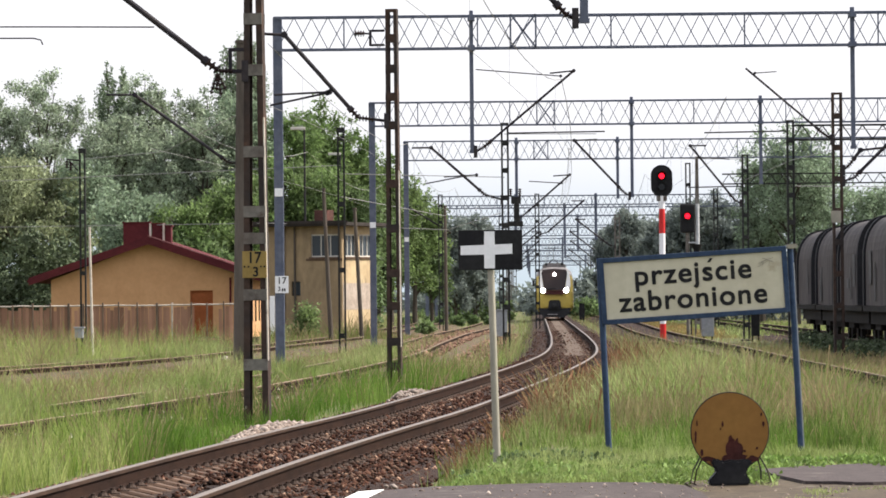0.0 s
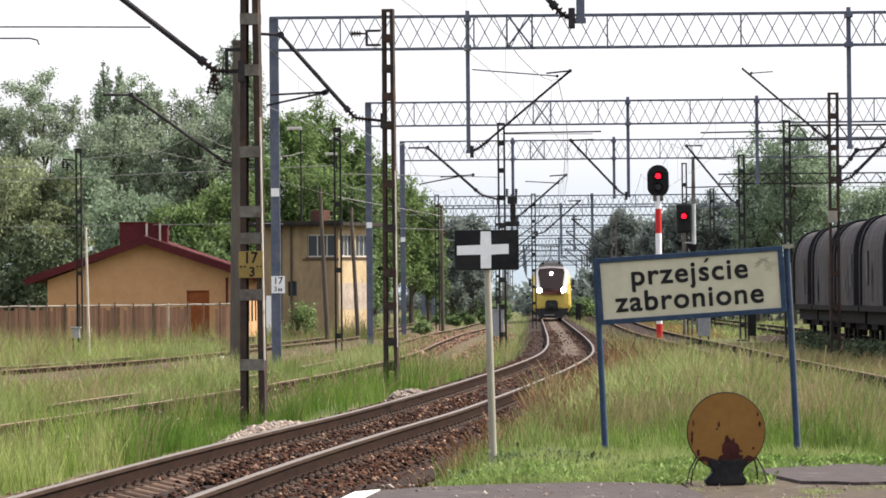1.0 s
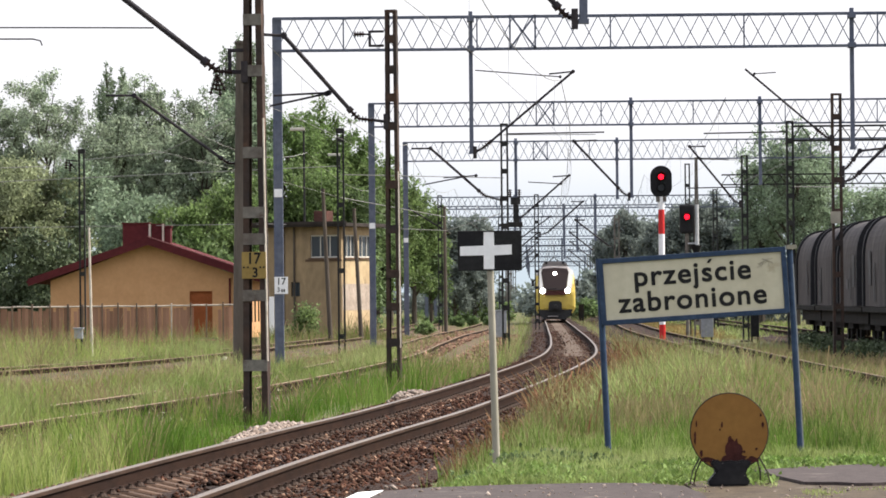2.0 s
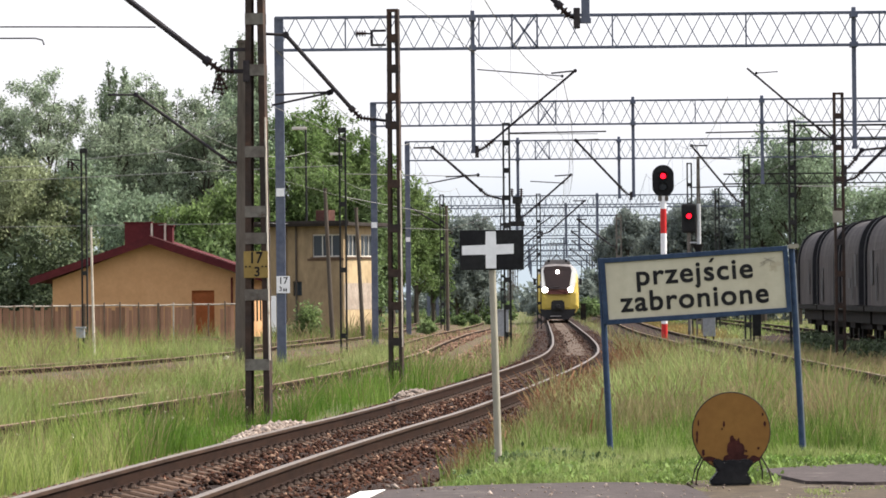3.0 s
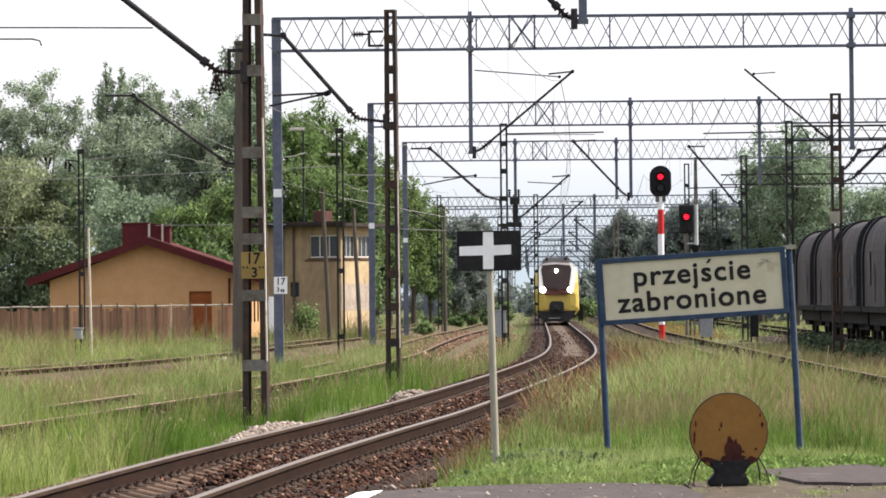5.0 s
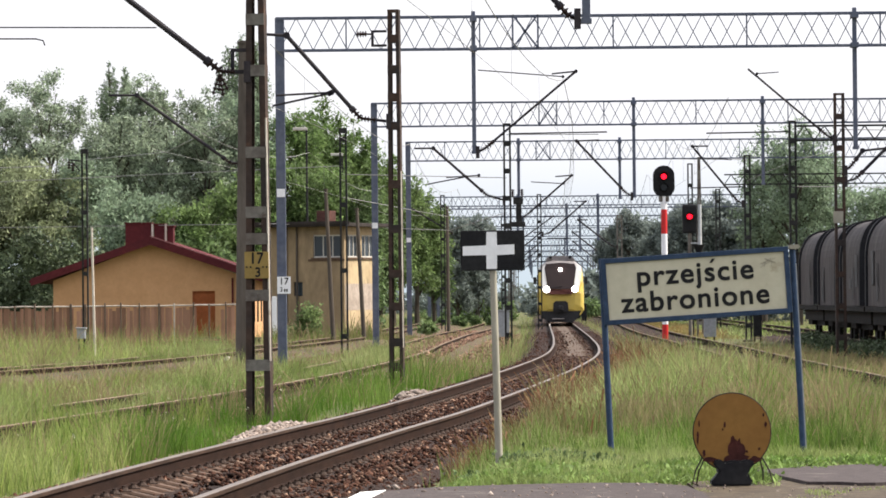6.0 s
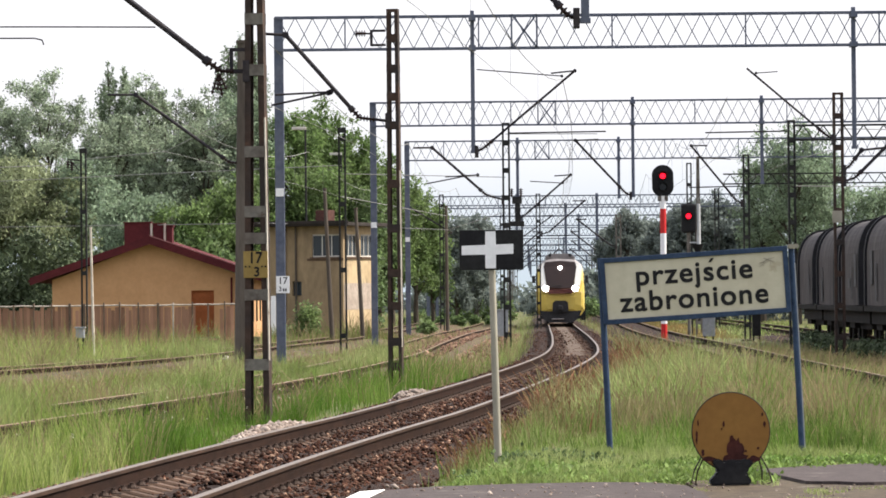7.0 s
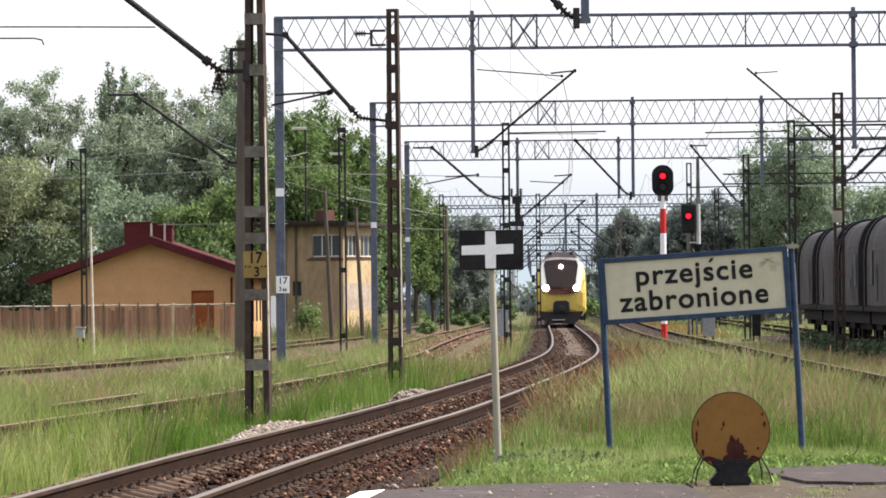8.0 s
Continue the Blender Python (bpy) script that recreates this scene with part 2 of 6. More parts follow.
M["roof_red"] = material("dark_red_roof_sheet", (0.085, 0.017, 0.019), tint=(0.066, 0.014, 0.017), scale=5, vary=0.2, rough=0.85)
# roof red made lighter, for the edge that the sun catches
M["sunlit_red"] = material("sunlit_red_edging", (0.3, 0.13, 0.13), tint=(0.24, 0.1, 0.1), scale=5, vary=0.2, rough=0.6)
M["door_brown"] = material("rust_brown_door_paint", (0.25, 0.075, 0.025), tint=(0.21, 0.062, 0.02), scale=8, vary=0.12, rough=0.6)
M["tar_roof"] = material("tarred_roof_felt", (0.028, 0.023, 0.021), tint=(0.04, 0.033, 0.03), scale=6, vary=0.3)
M["brick"] = material("red_brick", (0.09, 0.04, 0.032), tint=(0.07, 0.033, 0.027), scale=9, vary=0.3)
M["fence_board"] = material("weathered_fence_boards", (0.31, 0.175, 0.12), tint=(0.235, 0.13, 0.088), stain=(0.12, 0.075, 0.055), stain_scale=1.5, scale=6, vary=0.25, obj_random=0.3, stretch=(1, 1, 0.25))
M["old_post"] = material("grey_weathered_posts", (0.16, 0.11, 0.08), tint=(0.11, 0.08, 0.06), scale=6, vary=0.3, stretch=(1, 1, 0.25))
M["fence_cap"] = material("pale_fence_cap", (0.42, 0.37, 0.32), tint=(0.32, 0.28, 0.24), scale=5, vary=0.2)
M["tarp"] = material("grey_wagon_tarpaulin", (0.082, 0.072, 0.071), tint=(0.056, 0.048, 0.049), stain=(0.115, 0.1, 0.094), stain_scale=0.8, stain_at=0.58, scale=3, vary=0.3, stretch=(1, 1, 0.4), rough=0.75, bump_dist=0.03)
M["tarp_rib"] = material("dark_hoop_steel", (0.014, 0.014, 0.017), scale=5, vary=0.3, rough=0.7)
M["wagon_frame"] = material("dirty_wagon_frame", (0.008, 0.0072, 0.007), tint=(0.015, 0.012, 0.0105), scale=6, vary=0.35)
M["train_yellow"] = material("yellow_train_paint", (0.52, 0.39, 0.085), tint=(0.46, 0.34, 0.07), scale=3, vary=0.08, rough=0.35, bump=0.02, spec=0.35)
M["train_white"] = material("white_train_paint", (0.62, 0.6, 0.56), scale=3, vary=0.05, rough=0.22, metal=0.35, bump=0.02, spec=0.5)
M["train_dark"] = material("dark_train_underframe", (0.03, 0.03, 0.032), scale=6, vary=0.3, rough=0.6)
M["train_grey"] = material("grey_train_roof", (0.3, 0.28, 0.28), tint=(0.22, 0.2, 0.2), scale=5, vary=0.2, rough=0.5)
M["windscreen"] = glass("dark_windscreen_glass", (0.022, 0.014, 0.013), 0.14, 0.22)
M["pane"] = glass("window_glass", (0.03, 0.036, 0.042), 0.08, 0.28)
M["frame_white"] = material("white_window_paint", (0.45, 0.43, 0.39), scale=10, vary=0.12)
M["frame_brown"] = material("brown_window_paint", (0.1, 0.065, 0.045), scale=10, vary=0.2)
M["red_light"] = glow("red_signal_light", (1.0, 0.005, 0.02), 2.2)
M["head_light"] = glow("white_headlight", (1.0, 0.97, 0.92), 14.0)
M["plate_yellow"] = material("yellow_plate_enamel", (0.27, 0.19, 0.065), tint=(0.23, 0.16, 0.055), stain=(0.14, 0.085, 0.03), stain_scale=8, stain_at=0.6, scale=20, vary=0.1)
M["lamp_grey"] = material("grey_lamp_metal", (0.4, 0.41, 0.42), scale=9, vary=0.15, rough=0.4)
# pale metal, also used for the strips that paint sunlit mast edges
M["pale_metal"] = material("pale_streaked_metal", (0.5, 0.46, 0.4), tint=(0.4, 0.34, 0.28), stain=(0.2, 0.12, 0.08), stain_scale=4, stain_at=0.62, scale=12, vary=0.15, rough=0.5, spec=0.4)
M["box_grey"] = material("grey_cabinet_paint", (0.25, 0.26, 0.28), scale=9, vary=0.2)


# ------------------------------------------------------------------ building blocks
def thing(name, m, label="", category="", group="", kind=""):
    e = new(name)
    e.matrix_world = m
    e.empty_display_size = 0.2
    return tagged(e, label, category, group, kind)


def mesh_of(name, bm, mat):
    me = bpy.data.meshes.new(name)
    bm.to_mesh(me)
    bm.free()
    for x in (mat if isinstance(mat, (list, tuple)) else [mat]):
        me.materials.append(x)
    return me


def part(name, bm, mat, parent, label=""):
    ob = new(name, mesh_of(name, bm, mat))
    ob.parent = parent
    return tagged(ob, label)


def piece(name, me, parent, m):
    """One of many alike pieces that share a mesh."""
    ob = new(name, me)
    ob.parent = parent
    ob.matrix_basis = m
    return ob


def raw(name, verts, faces, mat, parent=None, smooth=False):
    """A mesh from arrays that a loop has worked out."""
    me = bpy.data.meshes.new(name)
    v = np.asarray(verts, dtype=np.float32)
    f = np.asarray(faces, dtype=np.int32)
    n = f.shape[1]
    me.vertices.add(len(v))
    me.vertices.foreach_set("co", v.ravel())
    me.loops.add(f.size)
    me.loops.foreach_set("vertex_index", f.ravel())
    me.polygons.add(len(f))
    me.polygons.foreach_set("loop_start", np.arange(0, f.size, n, dtype=np.int32))
    me.polygons.foreach_set("loop_total", np.full(len(f), n, dtype=np.int32))
    me.update(calc_edges=True)
    me.validate()
    me.materials.append(mat)
    if smooth:
        me.shade_smooth()
    ob = new(name, me)
    ob.parent = parent
    return ob


def box(bm, x0, y0, z0, x1, y1, z1, bevel=0.0, mi=0):
    r = bmesh.ops.create_cube(bm, size=1.0, matrix=Matrix.Translation(((x0 + x1) / 2, (y0 + y1) / 2, (z0 + z1) / 2)) @ Matrix.Diagonal((x1 - x0, y1 - y0, z1 - z0, 1)))
    faces = {f for v in r["verts"] for f in v.link_faces}
    for f in faces:
        f.material_index = mi
    if bevel:
        bmesh.ops.bevel(bm, geom=list({e for v in r["verts"] for e in v.link_edges}), offset=bevel, segments=2, affect="EDGES", profile=0.6)
    return bm


def along(p, q):
    p, q = Vector(p), Vector(q)
    d = q - p
    return Matrix.Translation((p + q) / 2) @ d.to_track_quat("Z", "Y").to_matrix().to_4x4(), d.length


def bar(bm, p, q, w, h=None):
    """A square bar from p to q."""
    m, n = along(p, q)
    bmesh.ops.create_cube(bm, size=1.0, matrix=m @ Matrix.Diagonal((w, h or w, n, 1)))
    return bm


def tube(bm, p, q, r, r2=None, n=10):
    m, length = along(p, q)
    bmesh.ops.create_cone(bm, cap_ends=True, segments=n, radius1=r, radius2=r if r2 is None else r2, depth=length, matrix=m)
    return bm


def ring(bm, c, axis, r, h, n=16):
    c, a = Vector(c), Vector(axis).normalized()
    return tube(bm, c - a * h / 2, c + a * h / 2, r, n=n)


def B():
    return bmesh.new()


def polytube(bm, pts, r, n=5):
    """A thin tube along a line of points."""
    rings = []
    pts = [Vector(p) for p in pts]
    for i, p in enumerate(pts):
        d = (pts[min(i + 1, len(pts) - 1)] - pts[max(i - 1, 0)]).normalized()
        s = d.cross(Vector((0, 0, 1)) if abs(d.z) < 0.95 else Vector((1, 0, 0))).normalized()
        u = s.cross(d)
        rings.append([bm.verts.new(p + (s * math.cos(a) + u * math.sin(a)) * r) for a in [2 * math.pi * k / n for k in range(n)]])
    for a, b in zip(rings, rings[1:]):
        for k in range(n):
            bm.faces.new((a[k], a[(k + 1) % n], b[(k + 1) % n], b[k]))
    return bm


def prism(bm, outline, y0, y1, mi=0):
    """An outline in x and z, drawn out from y0 to y1."""
    a = [bm.verts.new((x, y0, z)) for x, z in outline]
    b = [bm.verts.new((x, y1, z)) for x, z in outline]
    n = len(outline)
    fs = [bm.faces.new(a), bm.faces.new(b[::-1])]
    for i in range(n):
        fs.append(bm.faces.new((a[i], b[i], b[(i + 1) % n], a[(i + 1) % n])))
    for f in fs:
        f.material_index = mi
    bmesh.ops.recalc_face_normals(bm, faces=fs)
    return bm


def letters(text, size, mat, parent, m, name="lettering", bold=0.0, squeeze=1.0, space=1.0):
    """Raised lettering in the built-in font, centred at m (its x to the right, y up); bold lays shifted strokes over one another."""
    cu = bpy.data.curves.new(name, "FONT")
    cu.body, cu.size, cu.align_x, cu.align_y, cu.extrude = text, size, "CENTER", "CENTER", 0.001
    cu.space_character = space
    tmp = new(name + "_outline", cu)
    me = bpy.data.meshes.new_from_object(tmp.evaluated_get(bpy.context.evaluated_depsgraph_get()))
    bpy.data.objects.remove(tmp)
    bpy.data.curves.remove(cu)
    me.transform(Matrix.Diagonal((squeeze, 1, 1, 1)))
    bm = B()
    for k in range(7 if bold else 1):
        a = k * math.pi / 3
        shift = Vector((math.cos(a), math.sin(a), 0)) * (bold if k else 0) if k < 6 else Vector((0.5 * bold, 0, 0))
        me.transform(Matrix.Translation(shift + Vector((0, 0, 0.0004 * k))))
        bm.from_mesh(me)
        me.transform(Matrix.Translation(-shift - Vector((0, 0, 0.0004 * k))))
    bpy.data.meshes.remove(me)
    ob = part(name, bm, mat, parent)
    ob.matrix_basis = m
    return ob


class Line:
    """A smooth line of track in plan: x as a function of y through a few stations."""

    def __init__(self, stations):
        self.y = np.array([s[0] for s in stations], float)
        self.x = np.array([s[1] for s in stations], float)
        d = np.diff(self.x) / np.diff(self.y)
        w = np.diff(self.y)
        inner = (d[:-1] * w[1:] + d[1:] * w[:-1]) / (w[1:] + w[:-1])
        self.m = np.concatenate(([d[0]], inner, [d[-1]]))

    def at(self, y):
        y = np.asarray(y, float)
        i = np.clip(np.searchsorted(self.y, y) - 1, 0, len(self.y) - 2)
        h = self.y[i + 1] - self.y[i]
        t = (y - self.y[i]) / h
        cub = ((1 + 2 * t) * (1 - t) ** 2 * self.x[i] + t * (1 - t) ** 2 * h * self.m[i] + t * t * (3 - 2 * t) * self.x[i + 1] + t * t * (t - 1) * h * self.m[i + 1])
        cub = np.where(t < 0, self.x[i] + (y - self.y[i]) * self.m[i], cub)
        return np.where(t > 1, self.x[i + 1] + (y - self.y[i + 1]) * self.m[i + 1], cub)

    def slope(self, y):
        return (self.at(y + 0.5) - self.at(y - 0.5))

    def side(self, y, off):
        """The point off metres to the right of the line."""
        s = self.slope(y)
        n = math.hypot(1, s)
        return float(self.at(y)) + off / n, y - off * s / n

    def stand(self, y, z=0.0):
        return pose(float(self.at(y)), y, z, rz=-math.degrees(math.atan(self.slope(y))))


MAIN = Line([(-20, -6.2), (36, -2.92), (45, -2.28), (56, -1.36), (64, -0.64), (72, -0.03), (91, 1.29), (104, 2.12), (130, 3.48), (150, 4.14), (174, 4.72), (228, 5.83), (312, 7.5), (700, 15.0)])
TRACK_2 = Line([(-20, 7.2), (60, 7.5), (87, 7.8), (114, 8.1), (147, 8.6), (204, 9.35), (290, 11.35), (700, 20.0)])
SIDING_A = Line([(-20, -14.0), (61, -6.45), (68, -5.75), (80, -4.65), (125, -2.0), (169, -0.9), (209, 0.15), (240, 1.3), (300, 3.0), (500, 7.0)])
SIDING_B = Line([(-20, -24.0), (108, -11.3), (121, -9.4), (143, -7.6), (160, -6.5), (185, -5.0), (260, -2.5), (400, 1.0)])
WAGON_LINE = Line([(20, 12.83), (150, 15.27), (300, 18.09), (600, 23.7)])


def ground_z(x, y):
    """The lie of the land: a flat yard with a low bank at the platform's end."""
    x, y = np.asarray(x, float), np.asarray(y, float)
    off = x - MAIN.at(y)
    bank = np.clip((off - 2.0) / 1.4, 0, 1)
    bank = bank * bank * (3 - 2 * bank)
    away = np.clip((TRACK_2.at(y) - 2.2 - x) / 1.5, 0, 1)
    run = 1 - np.clip((y - 42) / 70, 0, 1)
    return -0.34 + 0.52 * bank * away * run * run * (3 - 2 * run)


# ------------------------------------------------------------------ the ground
def ground():
    xs = np.concatenate((np.linspace(-3000, -60, 14), np.linspace(-50, 50, 160), np.linspace(60, 3000, 14)))
    ys = np.concatenate((np.linspace(-400, 0, 6), np.linspace(6, 130, 140), np.linspace(134, 420, 70), np.linspace(500, 4500, 14)))
    X, Y = np.meshgrid(xs, ys)
    Zs = ground_z(X, Y)
    bumps = np.array([noise.noise((x * 0.5, y * 0.3, 0)) for x, y in zip(X.ravel(), Y.ravel())]).reshape(X.shape)
    near = (np.abs(X - MAIN.at(Y)) > 3.0) & (np.abs(X) < 60)
    Zs = Zs + 0.05 * bumps * near
    n, k = X.shape
    idx = np.arange(n * k).reshape(n, k)
    faces = np.stack((idx[:-1, :-1], idx[:-1, 1:], idx[1:, 1:], idx[1:, :-1]), -1).reshape(-1, 4)
    ob = raw("ground", np.stack((X, Y, Zs), -1).reshape(-1, 3), faces, M["soil"], smooth=True)
    tagged(ob, "grassy railway yard ground with bare soil patches", "ground", kind="structure")


def platform_end():
    """Cracked asphalt at the platform's end, in two sheets with a strip of dirt between."""
    z = 0.215
    bm = B()
    edge = [(-3.4, -15), (-1.5, 16), (-1.02, 24), (-0.98, 26), (-0.86, 30), (-0.62, 32.6), (-0.1, 33.4), (0.5, 33.75), (1.1, 33.9), (1.5, 33.75), (1.72, 33.2), (1.78, 32.0), (1.8, 24), (6.0, 24), (6.0, -15)]
    solid(bm, edge, z - 0.3, z)
    ob = part("platform_paving", bm, M["asphalt"], None)
    tagged(ob, "cracked grey asphalt paving at the platform end", "pavement", kind="structure")
    bm = B()
    far_side = [(2.42 + 0.19 * k, 35.9 + 1.4 * (1 - math.exp(-0.3 * k)) + 0.25 * noise.noise((k * 0.9, 2.0, 0.0))) for k in range(20)]
    near_side = [(6.0 - 0.12 * k, 33.35 + 0.32 * noise.noise((k * 0.63, 7.0, 0.0)) + 0.12 * noise.noise((k * 1.9, 4.0, 0.0)) + 0.9 * max(0.0, k / 29 - 0.75)) for k in range(29)]
    edge = far_side + near_side
    solid(bm, edge, z - 0.25, z + 0.004)
    ob = part("platform_paving", bm, M["asphalt"], None)
    tagged(ob, "broken asphalt slab with a crumbling edge", "pavement", kind="structure")
    bm = B()
    solid(bm, [(1.8, 24), (1.78, 34.3), (2.4, 35.2), (3.0, 34.5), (6.0, 34.1), (6.0, 24)], z - 0.3, z - 0.02)
    ob = part("dirt_strip", bm, M["dirt"], None)
    tagged(ob, "bare trampled dirt beside the paving", "ground", kind="structure")
    bm = B()
    solid(bm, [(-3.3, -14.8), (-1.42, 16), (-0.97, 24), (-0.945, 26), (-0.835, 30), (-0.66, 32.5), (-0.48, 32.85), (-0.58, 31.5), (-0.7, 30), (-0.78, 26), (-0.8, 24), (-1.25, 16), (-3.1, -14.8)], z - 0.02, z + 0.005)
    ob = part("edge_line", bm, M["white_line"], None)
    tagged(ob, "worn white painted line on the platform edge", "marking", kind="structure")


def solid(bm, plan, z0, z1):
    """A plan outline drawn up from z0 to z1."""
    a = [bm.verts.new((x, y, z0)) for x, y in plan]
    b = [bm.verts.new((x, y, z1)) for x, y in plan]
    fs = [bm.faces.new(a[::-1]), bm.faces.new(b)]
    for i in range(len(plan)):
        j = (i + 1) % len(plan)
        fs.append(bm.faces.new((a[i], a[j], b[j], b[i])))
    bmesh.ops.recalc_face_normals(bm, faces=fs)
    return bm


# ------------------------------------------------------------------ tracks
GAUGE = 0.7535
RAIL = [(-0.075, -0.18), (0.075, -0.18), (0.075, -0.168), (0.012, -0.15), (0.009, -0.05), (0.036, -0.042), (0.036, -0.008), (0.028, 0.0), (-0.028, 0.0), (-0.036, -0.008), (-0.036, -0.042), (-0.009, -0.05), (-0.012, -0.15), (-0.075, -0.168)]


def rail(line, off, y0, y1, parent, top, step=1.5):
    bm = B()
    ys = np.arange(y0, y1 + step, step)
    rows = []
    for y in ys:
        rows.append([])
        for dx, z in RAIL:
            px, py = line.side(float(y), off + dx)
            rows[-1].append(bm.verts.new((px, py, z)))
    n = len(RAIL)
    for a, b in zip(rows, rows[1:]):
        for k in range(n):
            f = bm.faces.new((a[k], a[(k + 1) % n], b[(k + 1) % n], b[k]))
            f.material_index = 1 if 6 <= k <= 8 else 2 if k in (4, 5, 9, 10) else 0
    bmesh.ops.recalc_face_normals(bm, faces=bm.faces)
    return part("rail", bm, [M["rail_side"], top, M["rail_head"]], parent)


def sleeper_mesh():
    """A concrete sleeper, thick at the rail seats and lower in the middle."""
    bm = B()
    prof = [(-1.3, -0.36), (1.3, -0.36), (1.3, -0.2), (0.95, -0.185), (0.55, -0.185), (0.25, -0.255), (-0.25, -0.255), (-0.55, -0.185), (-0.95, -0.185), (-1.3, -0.2)]
    prism(bm, prof, -0.13, 0.13)
    bmesh.ops.bevel(bm, geom=[e for e in bm.edges if abs(e.verts[0].co.y - e.verts[1].co.y) < 1e-5 and e.verts[0].co.z > -0.3], offset=0.02, segments=1, affect="EDGES")
    return mesh_of("sleeper", bm, M["sleeper"])


def clip_mesh():
    """A bolted rail fastening: ribbed plate, clamp and nut."""
    bm = B()
    box(bm, -0.08, -0.06, -0.19, 0.08, 0.06, -0.176)
    bmesh.ops.create_cone(bm, cap_ends=True, segments=8, radius1=0.055, radius2=0.035, depth=0.03, matrix=pose(0, 0, -0.163))
    ring(bm, (0, 0, -0.142), (0, 0, 1), 0.022, 0.024, 6)
    return mesh_of("fastening", bm, M["clip"])


def main_track():
    t = thing("railway_track", pose(0, 0, 0), "curving railway track with brown rails on concrete sleepers", "railway track", kind="structure")
    for s in (-1, 1):
        rail(MAIN, s * GAUGE, -15, 520, t, M["rail_top"])
    sl, cl = sleeper_mesh(), clip_mesh()
    y = 30.0
    for i in range(150):
        m = MAIN.stand(y)
        piece("sleeper", sl, t, m)
        for s in (-1, 1):
            piece("fastening", cl, t, m @ pose(s * GAUGE + 0.115, 0, 0))
        y += 0.6
    bm = B()
    while y < 420:
        x = float(MAIN.at(y))
        box(bm, x - 1.3, y - 0.13, -0.34, x + 1.3, y + 0.13, -0.2)
        y += 0.6
    tagged(part("far_sleepers", bm, M["sleeper"], t), kind="stuff")
    bed(MAIN, -15, 520, M["ballast_bed"], t, 1.75, -0.24, crown=0.05, heap=0.035, heap_from=44)
    strip = bed(MAIN, 140, 420, M["sandy"], t, 0.36, -0.195)
    strip.name = "sandy_strip"


def bed(line, y0, y1, mat, parent, half, z, step=1.0, crown=0.0, heap=0.0, heap_from=0.0):
    """The ballast bed under a track: sloping shoulders, crown on the sleeper ends, heap between the rails beyond heap_from."""
    ys = np.arange(y0, y1, step)
    offs = np.array([-half - 0.6, -half, -half * 0.74, -half * 0.53, -half * 0.34, 0, half * 0.34, half * 0.53, half * 0.74, half, half + 0.6])
    V = []
    for y in ys:
        k = heap * min(1.0, max(0.0, (y - heap_from) / 8))
        zs = [-0.45, z - 0.02, z + crown, z + crown, z + k, z + k, z + k, z + crown, z + crown, z - 0.02, -0.45]
        for o, h in zip(offs, zs):
            px, py = line.side(float(y), float(o))
            V.append((px, py, h + 0.018 * noise.noise((px * 2.1, py * 2.1, 3.0))))
    n = len(offs)
    idx = np.arange(len(V)).reshape(-1, n)
    faces = np.stack((idx[:-1, :-1], idx[:-1, 1:], idx[1:, 1:], idx[1:, :-1]), -1).reshape(-1, 4)
    return raw("ballast_bed", V, faces, mat, parent, smooth=True)


def side_track(line, y0, y1, label, half=1.35, bedded=True, top="rail_dull", level=-0.13):
    t = thing("railway_track", pose(0, 0, 0), label, "railway track", kind="structure")
    for s in (-1, 1):
        rail(line, s * GAUGE, y0, y1, t, M[top], 3.0)
    bm = B()
    y = y0
    while y < min(y1, 320):
        x = float(line.at(y))
        m = line.stand(y)
        bmesh.ops.create_cube(bm, size=1.0, matrix=m @ pose(0, 0, -0.29) @ Matrix.Diagonal((2.5, 0.24, 0.16, 1)))
        y += 0.65
    tagged(part("sleepers", bm, M["wood_sleeper"], t), kind="stuff")
    if bedded:
        bed(line, max(y0, bedded), y1, M["old_ballast"], t, half, level, 3.0)
    return t


ROCK = [(1, 0, -0.1), (0.3, 0.95, 0), (-0.8, 0.6, 0.1), (-0.85, -0.5, -0.05), (0.25, -0.95, 0.1), (0.1, 0.05, 0.8), (0, 0, -0.8)]
ROCK_F = [(0, 1, 5), (1, 2, 5), (2, 3, 5), (3, 4, 5), (4, 0, 5), (1, 0, 6), (2, 1, 6), (3, 2, 6), (4, 3, 6), (0, 4, 6)]


def rocks(name, places, size, mat, label, category, seed, parent=None):
    """Many small angular stones, each of its own turn and size."""
    rng = np.random.default_rng(seed)
    P = np.asarray(places, float)
    n = len(P)
    base = np.array(ROCK)
    a = rng.uniform(0, 2 * np.pi, n)
    s = size * rng.lognormal(0.0, 0.38, (n, 1, 1)) * rng.uniform(0.7, 1.25, (n, 1, 3))
    v = base[None] * (1 + 0.2 * rng.uniform(-1, 1, (n, 7, 1)))
    v = v * s
    c, q = np.cos(a)[:, None], np.sin(a)[:, None]
    x = v[..., 0] * c - v[..., 1] * q
    y = v[..., 0] * q + v[..., 1] * c
    tilt = rng.uniform(-0.5, 0.5, (n, 1))
    z = v[..., 2] * np.cos(tilt) + x * np.sin(tilt)
    V = np.stack((x, y, z), -1) + P[:, None, :]
    faces = np.array(ROCK_F)[None] + 7 * np.arange(n)[:, None, None]
    ob = raw(name, V.reshape(-1, 3), faces.reshape(-1, 3), mat, parent)
    return tagged(ob, label, category, kind="stuff")


